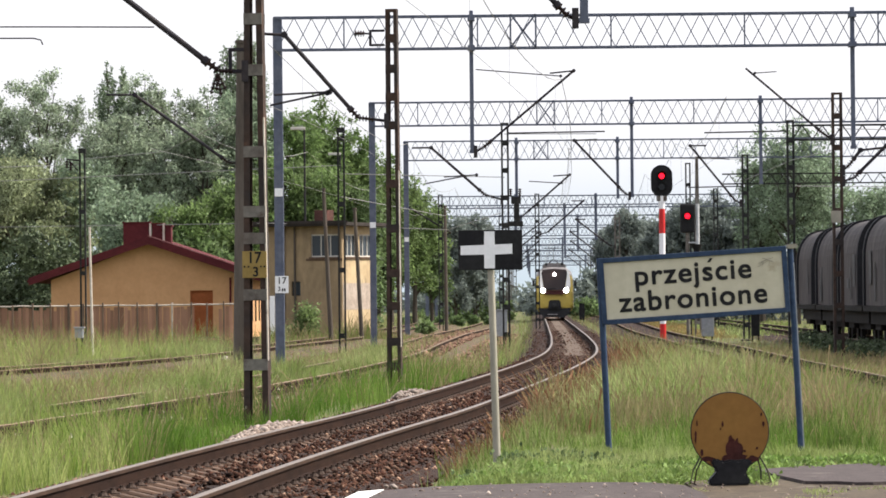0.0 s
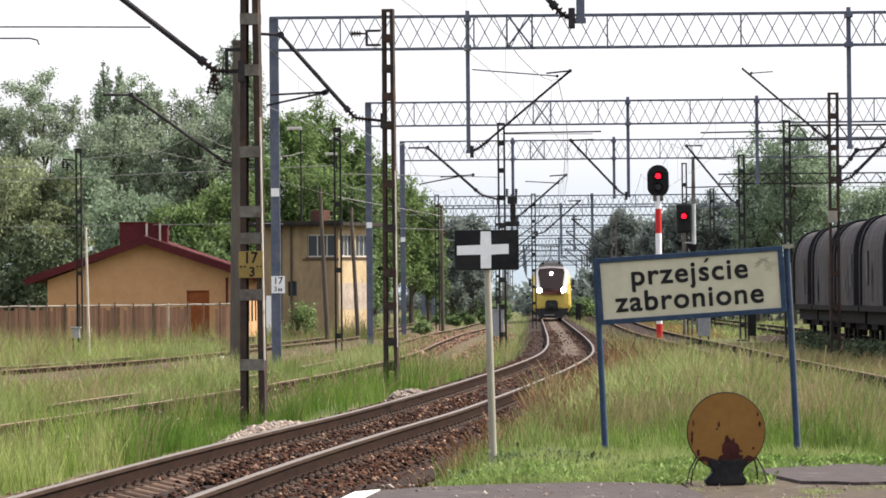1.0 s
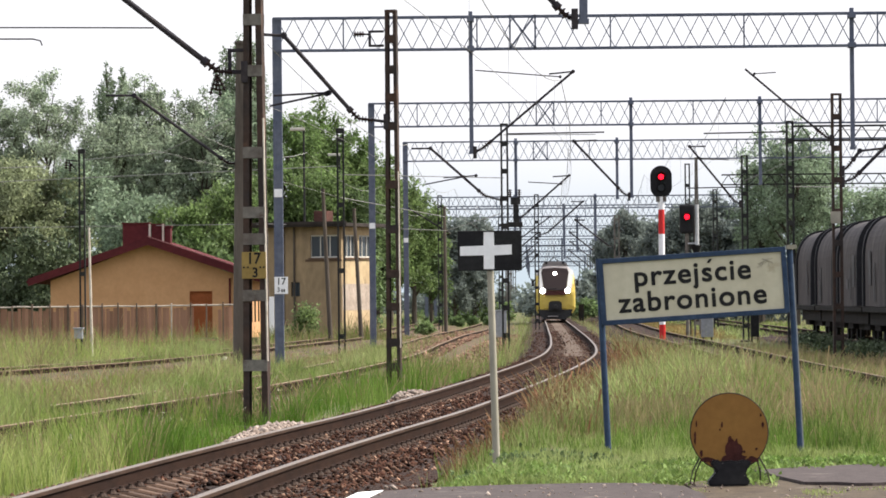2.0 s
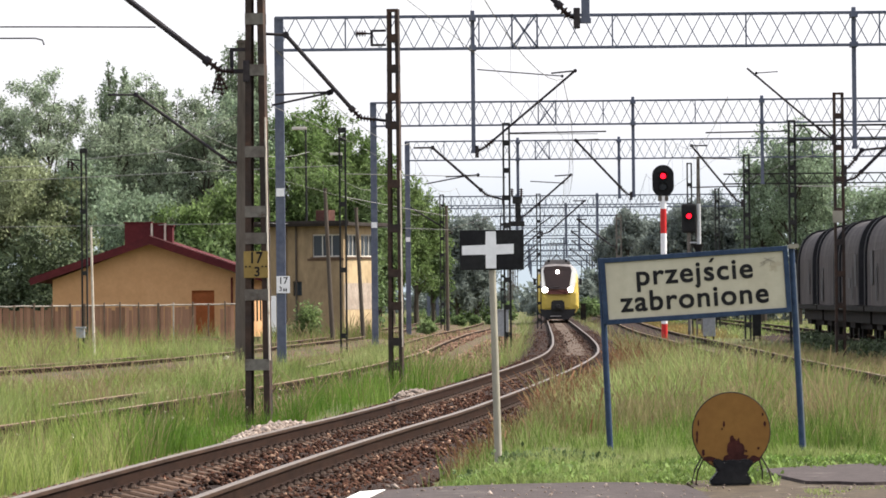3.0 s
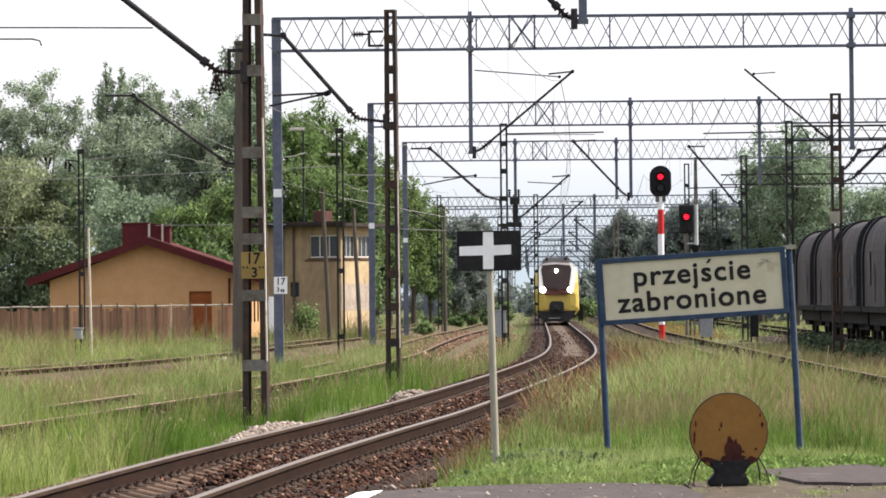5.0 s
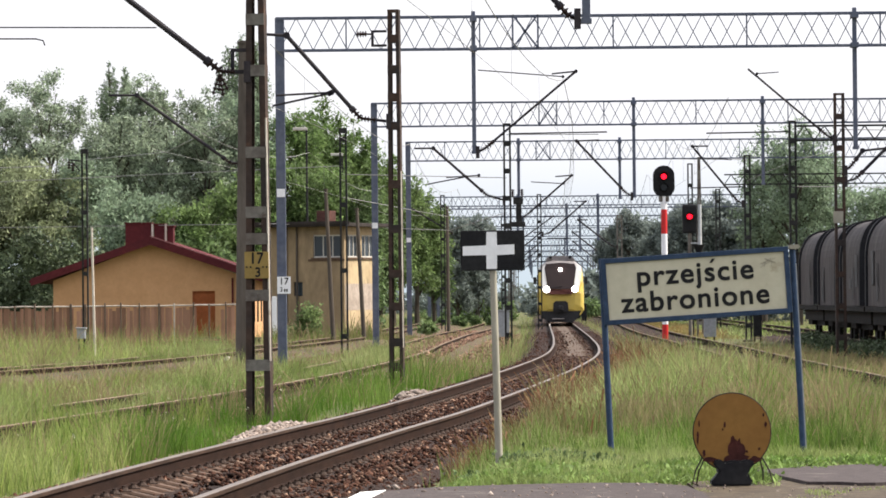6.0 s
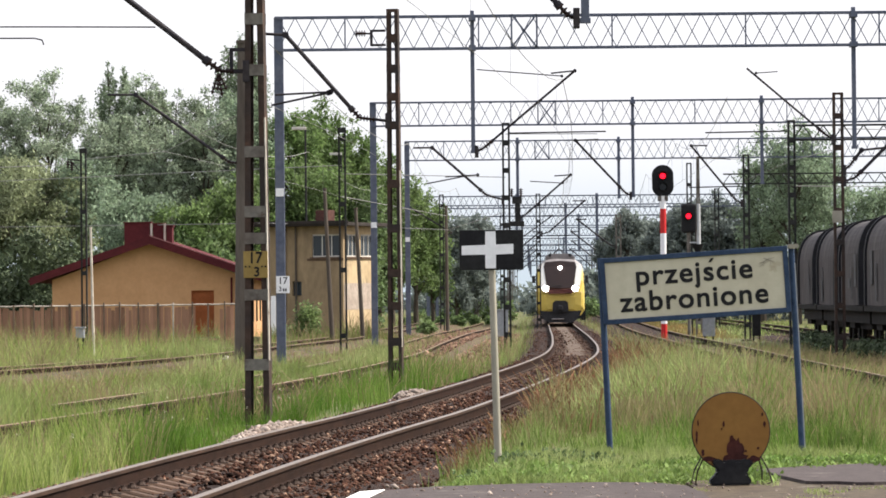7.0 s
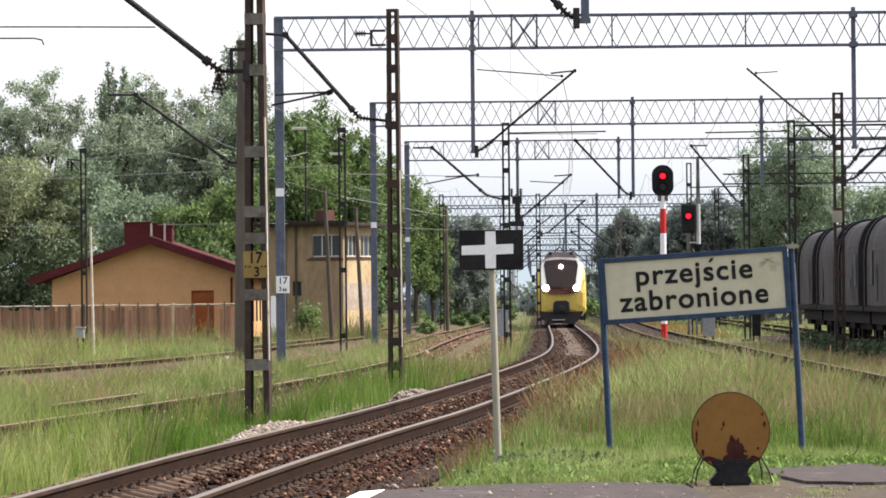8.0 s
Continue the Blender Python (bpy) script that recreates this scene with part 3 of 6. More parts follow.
def ballast():
    rng = np.random.default_rng(4)
    P = []
    for y0, y1, n in ((30, 55, 22000), (55, 85, 15000), (85, 140, 10000), (140, 240, 6500)):
        for _ in range(n):
            y, o = rng.uniform(y0, y1), rng.uniform(-2.3, 2.3)
            if abs(abs(o) - GAUGE) < 0.09:
                continue
            x, yy = MAIN.side(y, o)
            z = -0.235 if abs(o) < 0.6 else -0.19 if abs(o) < 1.4 else -0.2 - (abs(o) - 1.4) * 0.22
            if abs(o) < 0.62 and y < 45 and rng.random() < 0.72:
                continue
            if abs(o) < 0.6:
                z += 0.035 * min(1.0, max(0.0, (y - 44) / 8))
            if y > 150 and abs(o) < 0.5:
                if rng.random() < 0.35 + 0.5 * (abs(o) < 0.22):
                    continue
                z += 0.06
            if abs((y - 30.0 + 0.3) % 0.6 - 0.3) < 0.14 and abs(o) < 0.9 and rng.random() < (0.85 if y < 46 else 0.25):
                continue
            if 0.86 < abs(o) < 0.96 and o > 0 and rng.random() < 0.6:
                continue
            P.append((x, yy, z + rng.uniform(-0.02, 0.015)))
    for _ in range(6500):
        y = rng.uniform(31, 62)
        o = rng.uniform(2.1, 3.3 - (y - 38) * 0.04)
        x, yy = MAIN.side(y, o)
        if x > -0.75 and yy < 34.2 or o < 2.1:
            continue
        P.append((x, yy, float(ground_z(x, yy)) + rng.uniform(-0.015, 0.012)))
    rocks("ballast_stones", P, 0.0215, M["ballast"], "rust-stained crushed stone ballast along the rails", "ballast", 5)
    chips = [(x, y, z + 0.012) for x, y, z in P[::13] if y < 130]
    rocks("stone_chips", chips, 0.021, M["pale_chips"], "paler tan stones among the ballast", "ballast", 8)
    P = []
    for cy, n, r in ((60.5, 3000, 5.0), (83.0, 700, 3.4)):
        for _ in range(n):
            u, w = rng.normal(0, 0.42), rng.normal(0, 0.5)
            if abs(u) > 1 or abs(w) > 1:
                continue
            x, y = MAIN.side(cy + w * r, -1.42 + u * 0.42)
            P.append((x, y, -0.3 + 0.2 * max(0, 1 - u * u - w * w * 0.8) + rng.uniform(-0.02, 0.03)))
    rocks("gravel_heap", P, 0.027, M["pale_gravel"], "heap of pale fresh gravel beside the rail", "gravel", 6)
    P = []
    for line, y0, y1, o0, o1, n in ((SIDING_B, 92, 200, -2.0, 3.8, 3200), (SIDING_A, 55, 150, 0.85, 1.6, 800), (SIDING_A, 95, 190, -2.4, 1.6, 2400)):
        for _ in range(n):
            y, o = rng.uniform(y0, y1), rng.uniform(o0, o1)
            x = float(line.at(y)) + o
            P.append((x, y, float(ground_z(x, y)) + rng.uniform(-0.01, 0.03)))
    rocks("siding_rubble", P, 0.035, M["pale_chips"], "scattered tan rubble beside the sidings", "gravel", 12)
    P = []
    for _ in range(7500):
        y = rng.uniform(122, 240)
        o = -1.4 + 4.8 * rng.random()
        x = float(SIDING_A.at(y)) + o
        if float(MAIN.at(y)) - x > 2.2 and abs(abs(o) - GAUGE) > 0.12:
            P.append((x, y, float(ground_z(x, y)) + (0.22 if o < 1.35 else 0.02) + rng.uniform(-0.02, 0.03)))
    rocks("siding_ballast", P, 0.042, M["rusty_chips"], "red-brown crushed stone beside the siding's rail", "ballast", 14)
    P = []
    for _ in range(350):
        y = rng.uniform(22, 37)
        P.append((rng.uniform(1.7, 4.5), y, 0.2 + rng.uniform(-0.01, 0.012)))
    for _ in range(110):
        x, y = rng.uniform(-0.5, 1.7), rng.uniform(30.5, 33.6)
        P.append((x, y, 0.218))
    rocks("loose_stones", P, 0.01, M["pale_gravel"], "scattered small stones on the dirt", "gravel", 7)


# ------------------------------------------------------------------ catenary gantries and masts
def gantry(y, x0, x1, top, depth, hangers, cross=None, bold=1.0):
    """A portal of two columns and a lattice beam, with posts that hang from it."""
    g = thing("catenary_gantry", pose(0, y, 0), "grey-blue steel lattice gantry spanning the tracks", "gantry", "catenary gantries")
    w, t = 0.42, 0.056 * bold
    for x in (x0, x1):
        bm = B()
        for dx in (-0.095, 0.095):
            box(bm, x + dx - 0.03, -0.11, -0.4, x + dx + 0.03, 0.11, top - 0.02, 0.006)
        box(bm, x - 0.09, -0.1, -0.4, x + 0.09, 0.1, top - 0.03)
        part("column", bm, M["gantry"], g)
        bm = B()
        box(bm, x - 0.11, -0.122, 4.4, x + 0.11, -0.112, 4.62)
        part("marker_plate", bm, M["white_paint"], g, "small white marker plate")
    for dy in (-w / 2, w / 2):
        for z in (top - t / 2, top - depth):
            bm = B()
            box(bm, x0 - 0.1, dy - t / 2, z - t / 2, x1 + 0.1, dy + t / 2, z + t / 2)
            part("chord", bm, M["gantry"], g)
        bm = B()
        n = int(round((x1 - x0) / 0.92))
        step = (x1 - x0) / n
        flip = dy > 0
        for i in range(n):
            xa = x0 + i * step
            lo, hi = top - depth, top - t / 2
            a, b = (lo, hi) if not flip else (hi, lo)
            bar(bm, (xa, dy, a), (xa + step / 2, dy, b), 0.024 * bold)
            bar(bm, (xa + step / 2, dy, b), (xa + step, dy, a), 0.024 * bold)
        part("lattice", bm, M["gantry"], g)
    x = x0 + 1.8
    while x < x1 - 1:
        bm = B()
        for z in (top - t / 2, top - depth):
            bar(bm, (x, -w / 2, z), (x, w / 2, z), 0.04)
        bar(bm, (x, -w / 2, top), (x, -w / 2, top - depth), 0.04 * bold)
        part("cross_brace", bm, M["gantry"], g)
        x += 3.6
    if cross is not None:
        bm = B()
        for s in (-1, 1):
            bar(bm, (cross + s * 0.34, -w / 2 - 0.03, top), (cross + s * 0.34, -w / 2 - 0.03, top - depth), 0.05)
            bar(bm, (cross - 0.34 * s, -w / 2 - 0.03, top), (cross + 0.34 * s, -w / 2 - 0.03, top - depth), 0.05)
        part("splice_frame", bm, M["gantry"], g)
    for x, z0, width in hangers:
        bm = B()
        box(bm, x - width / 2, -0.09, z0, x + width / 2, 0.09, top + 0.12, 0.01)
        box(bm, x - width / 2 - 0.04, -0.28, top - 0.16, x + width / 2 + 0.04, 0.28, top - 0.02)
        box(bm, x - width / 2 - 0.04, -0.28, top - depth - 0.06, x + width / 2 + 0.04, 0.28, top - depth + 0.08)
        box(bm, x - width / 2 - 0.02, -0.1, z0 - 0.03, x + width / 2 + 0.02, 0.1, z0 + 0.05)
        part("hanging_post", bm, M["gantry"], g)
    return g


def mast(x, y, h, w, mat, label, battens=None, base=-0.4, taper=0.0, pitch=0.95, batten_mat=None, turn=0.0):
    """A mast of two upright channels joined by batten plates, on a concrete foot."""
    g = thing("lattice_mast", pose(x, y, 0, rz=turn), label, "mast", "lattice masts")
    for s in (-1, 1):
        lw = w * 0.24
        xo, xi = s * w / 2, s * (w / 2 - lw)
        plan = [(xo, -0.11), (xi, -0.11), (xi, -0.098), (xo - s * 0.014, -0.098), (xo - s * 0.014, 0.098), (xi, 0.098), (xi, 0.11), (xo, 0.11)]
        bm = B()
        lo = [bm.verts.new((x, yy, base)) for x, yy in plan]
        hi = [bm.verts.new((x - s * w / 2 * taper, yy, h)) for x, yy in plan]
        bm.faces.new(lo), bm.faces.new(hi)
        for k in range(8):
            bm.faces.new((lo[k], lo[(k + 1) % 8], hi[(k + 1) % 8], hi[k]))
        bmesh.ops.recalc_face_normals(bm, faces=bm.faces)
        part("channel", bm, mat, g)
    z = 0.25
    zs = battens or []
    if not zs:
        while z < h - 0.2:
            zs.append(z)
            z += pitch
    for z in zs:
        k = 1 - taper * z / h
        for dy in (-0.122, 0.122):
            bm = B()
            box(bm, -w / 2 * k, dy - 0.006, z, w / 2 * k, dy + 0.006, z + 0.17, 0.002)
            part("batten_plate", bm, batten_mat or mat, g)
    bm = B()
    box(bm, -w / 2 * (1 - taper), -0.12, h - 0.02, w / 2 * (1 - taper), 0.12, h + 0.04)
    part("cap", bm, mat, g)
    bm = B()
    box(bm, -w / 2 - 0.12, -0.3, -0.6, w / 2 + 0.12, 0.3, -0.27, 0.03)
    part("foundation", bm, M["concrete_pole"], g)
    return g


def insulator(p, q, parent, r=0.07, n=5):
    """A string of porcelain sheds, turned in one piece from p to q."""
    m, length = along(p, q)
    prof = [(r * 0.35, -length / 2)]
    for s in range(n):
        z = -length / 2 + length * (s + 0.2) / n
        prof += [(r * 0.4, z), (r, z + length / n * 0.15), (r, z + length / n * 0.35), (r * 0.4, z + length / n * 0.6)]
    prof.append((r * 0.35, length / 2))
    bm = B()
    rows = [[bm.verts.new(m @ Vector((rr * math.cos(a), rr * math.sin(a), z))) for a in [2 * math.pi * u / 10 for u in range(10)]] for rr, z in prof]
    for lo, hi in zip(rows, rows[1:]):
        for u in range(10):
            bm.faces.new((lo[u], lo[(u + 1) % 10], hi[(u + 1) % 10], hi[u]))
    bm.faces.new(rows[0][::-1])
    bm.faces.new(rows[-1])
    return part("insulator", bm, M["insulator"], parent, "brown porcelain insulator")


def cantilever(owner, y, root, foot, tip, end=None, reg=None, r=0.045):
    """A catenary arm on its mast or gantry: bracket, insulators, a slanting tube up to the tip, and steady arms."""
    R = lambda p: Vector((p[0] - root[0], 0, p[1] - root[1]))
    foot_v, tip_v = R(foot), R(tip)
    d = (tip_v - foot_v).normalized()
    bm = B()
    tube(bm, foot_v + d * 0.25, tip_v, r)
    tube(bm, foot_v + d * 0.2, foot_v + d * 0.3, r * 1.5)
    if end:
        tube(bm, tip_v, R(end), r * 0.7)
        ring(bm, tip_v, (0, 1, 0), r * 1.6, 0.1)
    g = part("catenary_arm", bm, M["arm_steel"], owner, "dark slanting catenary arm")
    g.matrix_basis = owner.matrix_world.inverted() @ pose(root[0], y, root[1])
    insulator(foot_v * 0.45, foot_v, g)
    insulator(foot_v, foot_v + d * 0.25, g, 0.08, 3)
    bm = B()
    bar(bm, (0, 0, 0), foot_v * 0.5, 0.06)
    box(bm, -0.05, -0.12, -0.16, 0.05, 0.12, 0.16)
    part("bracket", bm, M["arm_steel"], g)
    for a, e in reg or ():
        bm = B()
        tube(bm, R(a), R(e), r * 0.5)
        ring(bm, R(a), (0, 1, 0), r * 1.3, 0.08)
        part("steady_arm", bm, M["arm_steel"], g)
    return g


def masts():
    """The lattice masts, by name, for the arms that they carry."""
    m, dk = {}, M["mast_dark"]
    dark = "dark steel lattice catenary mast"
    m["plate"] = mast(-2.88, 68, 8.4, 0.385, M["mast_steel"], "rusty catenary mast with pale battens beside the siding", [0.55, 1.6, 2.45, 2.85, 3.75, 4.98, 5.75, 6.6, 7.5], batten_mat=M["mast_pale"], taper=0.4, turn=-9)
    m["curve"] = mast(-1.13, 95, 7.66, 0.3, M["mast_steel"], "rusty catenary mast beside the curving track", [0.1, 0.62, 1.37, 2.06, 3.0, 3.94, 5.17, 5.77, 6.36, 7.0], taper=0.2, turn=-9)
    # added strips: sunlight on the masts' right edges, put into a pale colour
    for k, z0, z1, x0, x1 in (("plate", 0.7, 4.35, 0.188, 0.155), ("curve", 0.6, 4.3, 0.15, 0.138)):
        bm = B()
        bar(bm, (x0, -0.1, z0), (x1, -0.1, z1), 0.05, 0.02)
        part("earthing_strip", bm, M["pale_metal"], m[k], "pale strip for the sunlit mast edge")
    m["yard"] = mast(-3.7, 158, 7.55, 0.27, dk, dark, pitch=2.3)
    m["stay"] = mast(2.02, 157, 7.65, 0.27, dk, dark + " with stay brackets")
    m["field"] = mast(-14.28, 177, 7.55, 0.25, dk, dark, pitch=2.4)
    bm = B()
    bar(bm, (-0.12, 0, 7.15), (-0.62, 0, 7.2), 0.06)
    bar(bm, (-0.17, 0, 6.75), (-0.5, 0, 7.15), 0.05)
    gear = part("stay_bracket", bm, M["arm_steel"], m["field"])
    insulator((-0.45, -0.05, 6.75), (-0.45, -0.05, 7.1), gear, 0.1, 4)
    insulator((-0.6, -0.05, 6.85), (-0.6, -0.05, 7.15), gear, 0.09, 3)
    m["wagon"] = mast(11.75, 136, 7.65, 0.32, M["mast_steel"], "rusty lattice catenary mast beside the wagons")
    m["wagon_2"] = mast(11.94, 157, 7.65, 0.27, dk, dark)
    m["far"] = mast(12.86, 195, 7.66, 0.29, dk, dark)
    mast(15.2, 256, 7.66, 0.28, dk, dark)
    mast(12.05, 218, 8.3, 0.34, M["mast_pale"], "pale thin mast with a pointed top", taper=0.6)
    mast(11.62, 218, 8.0, 0.26, dk, dark)
    m["inner"] = mast(-0.4, 262, 7.6, 0.27, dk, dark)
    m["inner_2"] = mast(5.2, 262, 7.6, 0.27, dk, dark)
    mast(16.5, 300, 7.6, 0.32, dk, dark)
    m["last"] = mast(3.9, 330, 7.6, 0.32, dk, dark)
    for k in ("yard", "field"):
        bm = B()
        box(bm, -0.145, -0.13, 7.44, 0.145, 0.13, 7.62, 0.01)
        part("head_box", bm, dk, m[k])
    # the farthest masts get the paler paint in place of haze
    for x, y in ((4.9, 390), (12.4, 330), (13.6, 390), (6.2, 455), (15.4, 455), (7.4, 530), (17.2, 530), (9.2, 620), (19.4, 620)):
        far = mast(x, y, 7.6, 0.42, M["mast_pale"], "grey lattice catenary mast far down the line", pitch=1.4)
        s = 1 if x < float(MAIN.at(y)) else -1
        cantilever(far, y, (x + s * 0.2, 5.3), (x + s * 0.6, 5.4), (x + s * 3.0, 7.3), (x + s * 2.3, 7.3), r=0.06)
    return m


def pole(x0, y0, z0, x1, y1, z1, r0, r1, mat, label, name="utility_pole"):
    g = thing(name, pose(x0, y0, z0), label, "pole")
    bm = B()
    tube(bm, (0, 0, 0), (x1 - x0, y1 - y0, z1 - z0), r0, r1, 14)
    part("shaft", bm, mat, g)
    bm = B()
    ring(bm, (x1 - x0, y1 - y0, z1 - z0), (0, 0, 1), r1 * 1.25, 0.08)
    part("cap", bm, mat, g)
    return g


def poles():
    first = pole(-5.93, 130, -0.5, -5.85, 130, 9.05, 0.27, 0.17, M["concrete_pole"], "tapered grey concrete pole")
    pole(-11.8, 150, -0.4, -11.88, 150, 4.05, 0.048, 0.036, M["pale_metal"], "thin pale rust-streaked post", "post")
    pole(-5.08, 196, -0.4, -5.36, 196, 6.4, 0.105, 0.075, M["timber_pole"], "leaning tarred timber pole")
    pole(-3.74, 196, -0.4, -4.02, 196, 5.55, 0.1, 0.07, M["timber_pole"], "leaning tarred timber pole")
    pole(-0.1, 235, -0.4, -0.12, 235, 6.4, 0.1, 0.08, M["timber_pole"], "dark timber pole beside the yard")
    return first


def gantries():
    g = {}
    g[0] = gantry(72, -8, 18, 9.3, 0.92, [(2.21, 6.0, 0.13)])
    g[1] = gantry(122, -4.54, 21, 9.25, 0.9, [(0.69, 5.55, 0.11), (10.98, 5.57, 0.11)], cross=2.09)
    g[2] = gantry(177, -2.92, 22, 9.32, 0.94, [(7.25, 5.54, 0.12), (12.3, 6.0, 0.12)], cross=3.88)
    g[3] = gantry(221, -2.0, 24, 9.32, 0.95, [(3.4, 5.4, 0.14), (8.35, 6.45, 0.13)], cross=4.6)
    gantry(344, -1.6, 26, 9.4, 0.95, [(5.2, 6.0, 0.2), (11.3, 6.0, 0.2)], bold=1.4)
    gantry(378, -1.0, 28, 9.4, 0.95, [(9.8, 6.0, 0.2)], bold=1.4)
    gantry(430, 0.0, 30, 9.4, 0.95, [(12.4, 6.0, 0.2), (7.0, 6.0, 0.2)], bold=1.5)
    gantry(500, 1.0, 32, 9.4, 0.95, [(13.0, 6.0, 0.2)], bold=1.7)
    gantry(590, 2.0, 36, 9.4, 0.95, [(15.0, 6.0, 0.2)], bold=1.9)
    for y, x0, x1 in ((660, 3, 38), (740, 4, 40), (840, 6, 44), (960, 8, 48)):
        gantry(y, x0, x1, 9.4, 0.95, [(float(MAIN.at(y)) - 2.6, 6.0, 0.25), (float(TRACK_2.at(y)) + 2.6, 6.0, 0.25)], bold=2.4)
    return g


def arms(m, g, pole_thing):
    cantilever(m["plate"], 68, (-3.02, 5.05), (-3.42, 5.06), (-5.3, 6.55), (-5.9, 6.55))
    bm = B()
    for z in (0.0, 0.33):
        bar(bm, (0.0, 0, z), (-0.27, 0, z), 0.055)
    bar(bm, (-0.25, 0, -0.03), (-0.25, 0, 0.36), 0.05)
    frame_part = part("arm_frame", bm, M["arm_steel"], m["plate"], "dark steel frame of the arm's foot")
    frame_part.matrix_basis = pose(-0.12, 0, 5.05)
    for dx, dz, n in ((-0.56, -0.33, 5), (-0.47, -0.28, 4), (-0.4, -0.36, 5), (-0.33, -0.27, 4)):
        insulator((-0.45, 0, -0.02), (dx, 0.02, dz), frame_part, 0.035, n)
    cantilever(m["curve"], 95, (-1.26, 5.35), (-1.85, 5.42), (-3.39, 7.18), (-3.9, 7.21), [((-2.45, 5.97), (-3.62, 5.92)), ((-2.5, 5.95), (-3.7, 5.7))])
    cantilever(pole_thing, 130, (-5.9, 5.54), (-6.28, 5.58), (-8.96, 7.55), (-9.78, 7.56))
    cantilever(g[1], 122, (0.78, 5.56), (1.0, 5.68), (3.45, 7.72), (2.8, 7.66), [((3.1, 7.58), (0.8, 7.78))], r=0.032)
    cantilever(m["wagon"], 136, (11.6, 6.28), (11.35, 6.45), (9.02, 8.45), r=0.032, reg=[((9.3, 8.3), (9.95, 8.34))])
    cantilever(m["stay"], 157, (1.9, 5.02), (1.31, 5.2), (-0.54, 6.85), (-1.2, 6.85), [((1.03, 5.89), (-0.1, 5.83)), ((0.6, 5.85), (-0.75, 5.6))])
    cantilever(g[3], 221, (3.5, 5.5), (3.8, 5.7), (6.0, 7.6), (5.2, 7.55), [((5.6, 7.2), (4.0, 7.3))])
    cantilever(g[2], 177, (7.15, 5.56), (6.9, 5.72), (5.0, 7.75), (5.9, 7.78))
    cantilever(m["far"], 195, (12.66, 5.6), (12.4, 5.75), (10.5, 8.1), (11.2, 8.1), [((10.9, 7.6), (12.2, 7.5))])
    cantilever(m["inner_2"], 262, (5.4, 5.3), (5.8, 5.4), (7.9, 7.2), (7.2, 7.2))
    cantilever(m["inner"], 262, (-0.2, 5.3), (0.2, 5.4), (-2.2, 6.9), (-2.8, 6.9))
    cantilever(g[0], 72, (2.07, 6.05), (1.95, 6.08), (1.2, 6.9), (0.8, 7.0))
    cantilever(m["wagon"], 136, (11.93, 5.02), (12.25, 5.12), (14.2, 7.05), r=0.05)
    cantilever(m["wagon"], 136, (11.93, 5.35), (12.1, 5.5), (12.45, 5.95), (14.5, 6.15), r=0.05)
    cantilever(m["last"], 330, (4.1, 5.3), (4.5, 5.4), (7.6, 7.6), (6.9, 7.6))
    for owner, y, x0, x1, z in ((m["stay"], 157, 2.1, 5.5, 7.33), (m["wagon_2"], 157, 8.95, 11.8, 7.28), (m["far"], 195, 10.4, 12.7, 6.3)):
        rod = part("span_rod", tube(B(), (0, 0, 0), (x1 - x0, 0, 0.03), 0.026, n=8), M["arm_steel"], owner)
        rod.matrix_basis = owner.matrix_world.inverted() @ pose(x0, y, z)
    bm = B()
    box(bm, -0.28, -0.3, 0.0, 0.2, -0.1, 0.35, 0.03)
    box(bm, -0.15, -0.25, -0.9, 0.12, -0.1, 0.0, 0.03)
    box(bm, -0.4, -0.3, -1.1, 0.3, -0.1, -0.85, 0.03)
    gear = part("switchgear", bm, M["mast_dark"], g[3], "dark switchgear on the hanging post")
    gear.matrix_basis = pose(3.4, 0, 6.2)
    insulator((-0.3, -0.2, 0.35), (-0.3, -0.2, 0.75), gear, 0.1, 4)
    insulator((0.15, -0.2, 0.35), (0.15, -0.2, 0.75), gear, 0.1, 4)
    # bracket with a strain insulator near the top of the mast by the curve
    bm = B()
    for z in (0.15, -0.15):
        bar(bm, (0, 0, z), (-0.3, 0, z), 0.05)
    bar(bm, (-0.3, 0, 0.17), (-0.3, 0, -0.17), 0.05)
    tube(bm, (-0.3, 0, 0.09), (-0.45, 0, 0.1), 0.02)
    s = part("strain_bracket", bm, M["arm_steel"], m["curve"])
    s.matrix_basis = pose(-0.16, 0, 7.1)
    insulator((-0.42, 0, 0.1), (-0.64, 0, 0.1), s, 0.07, 4)


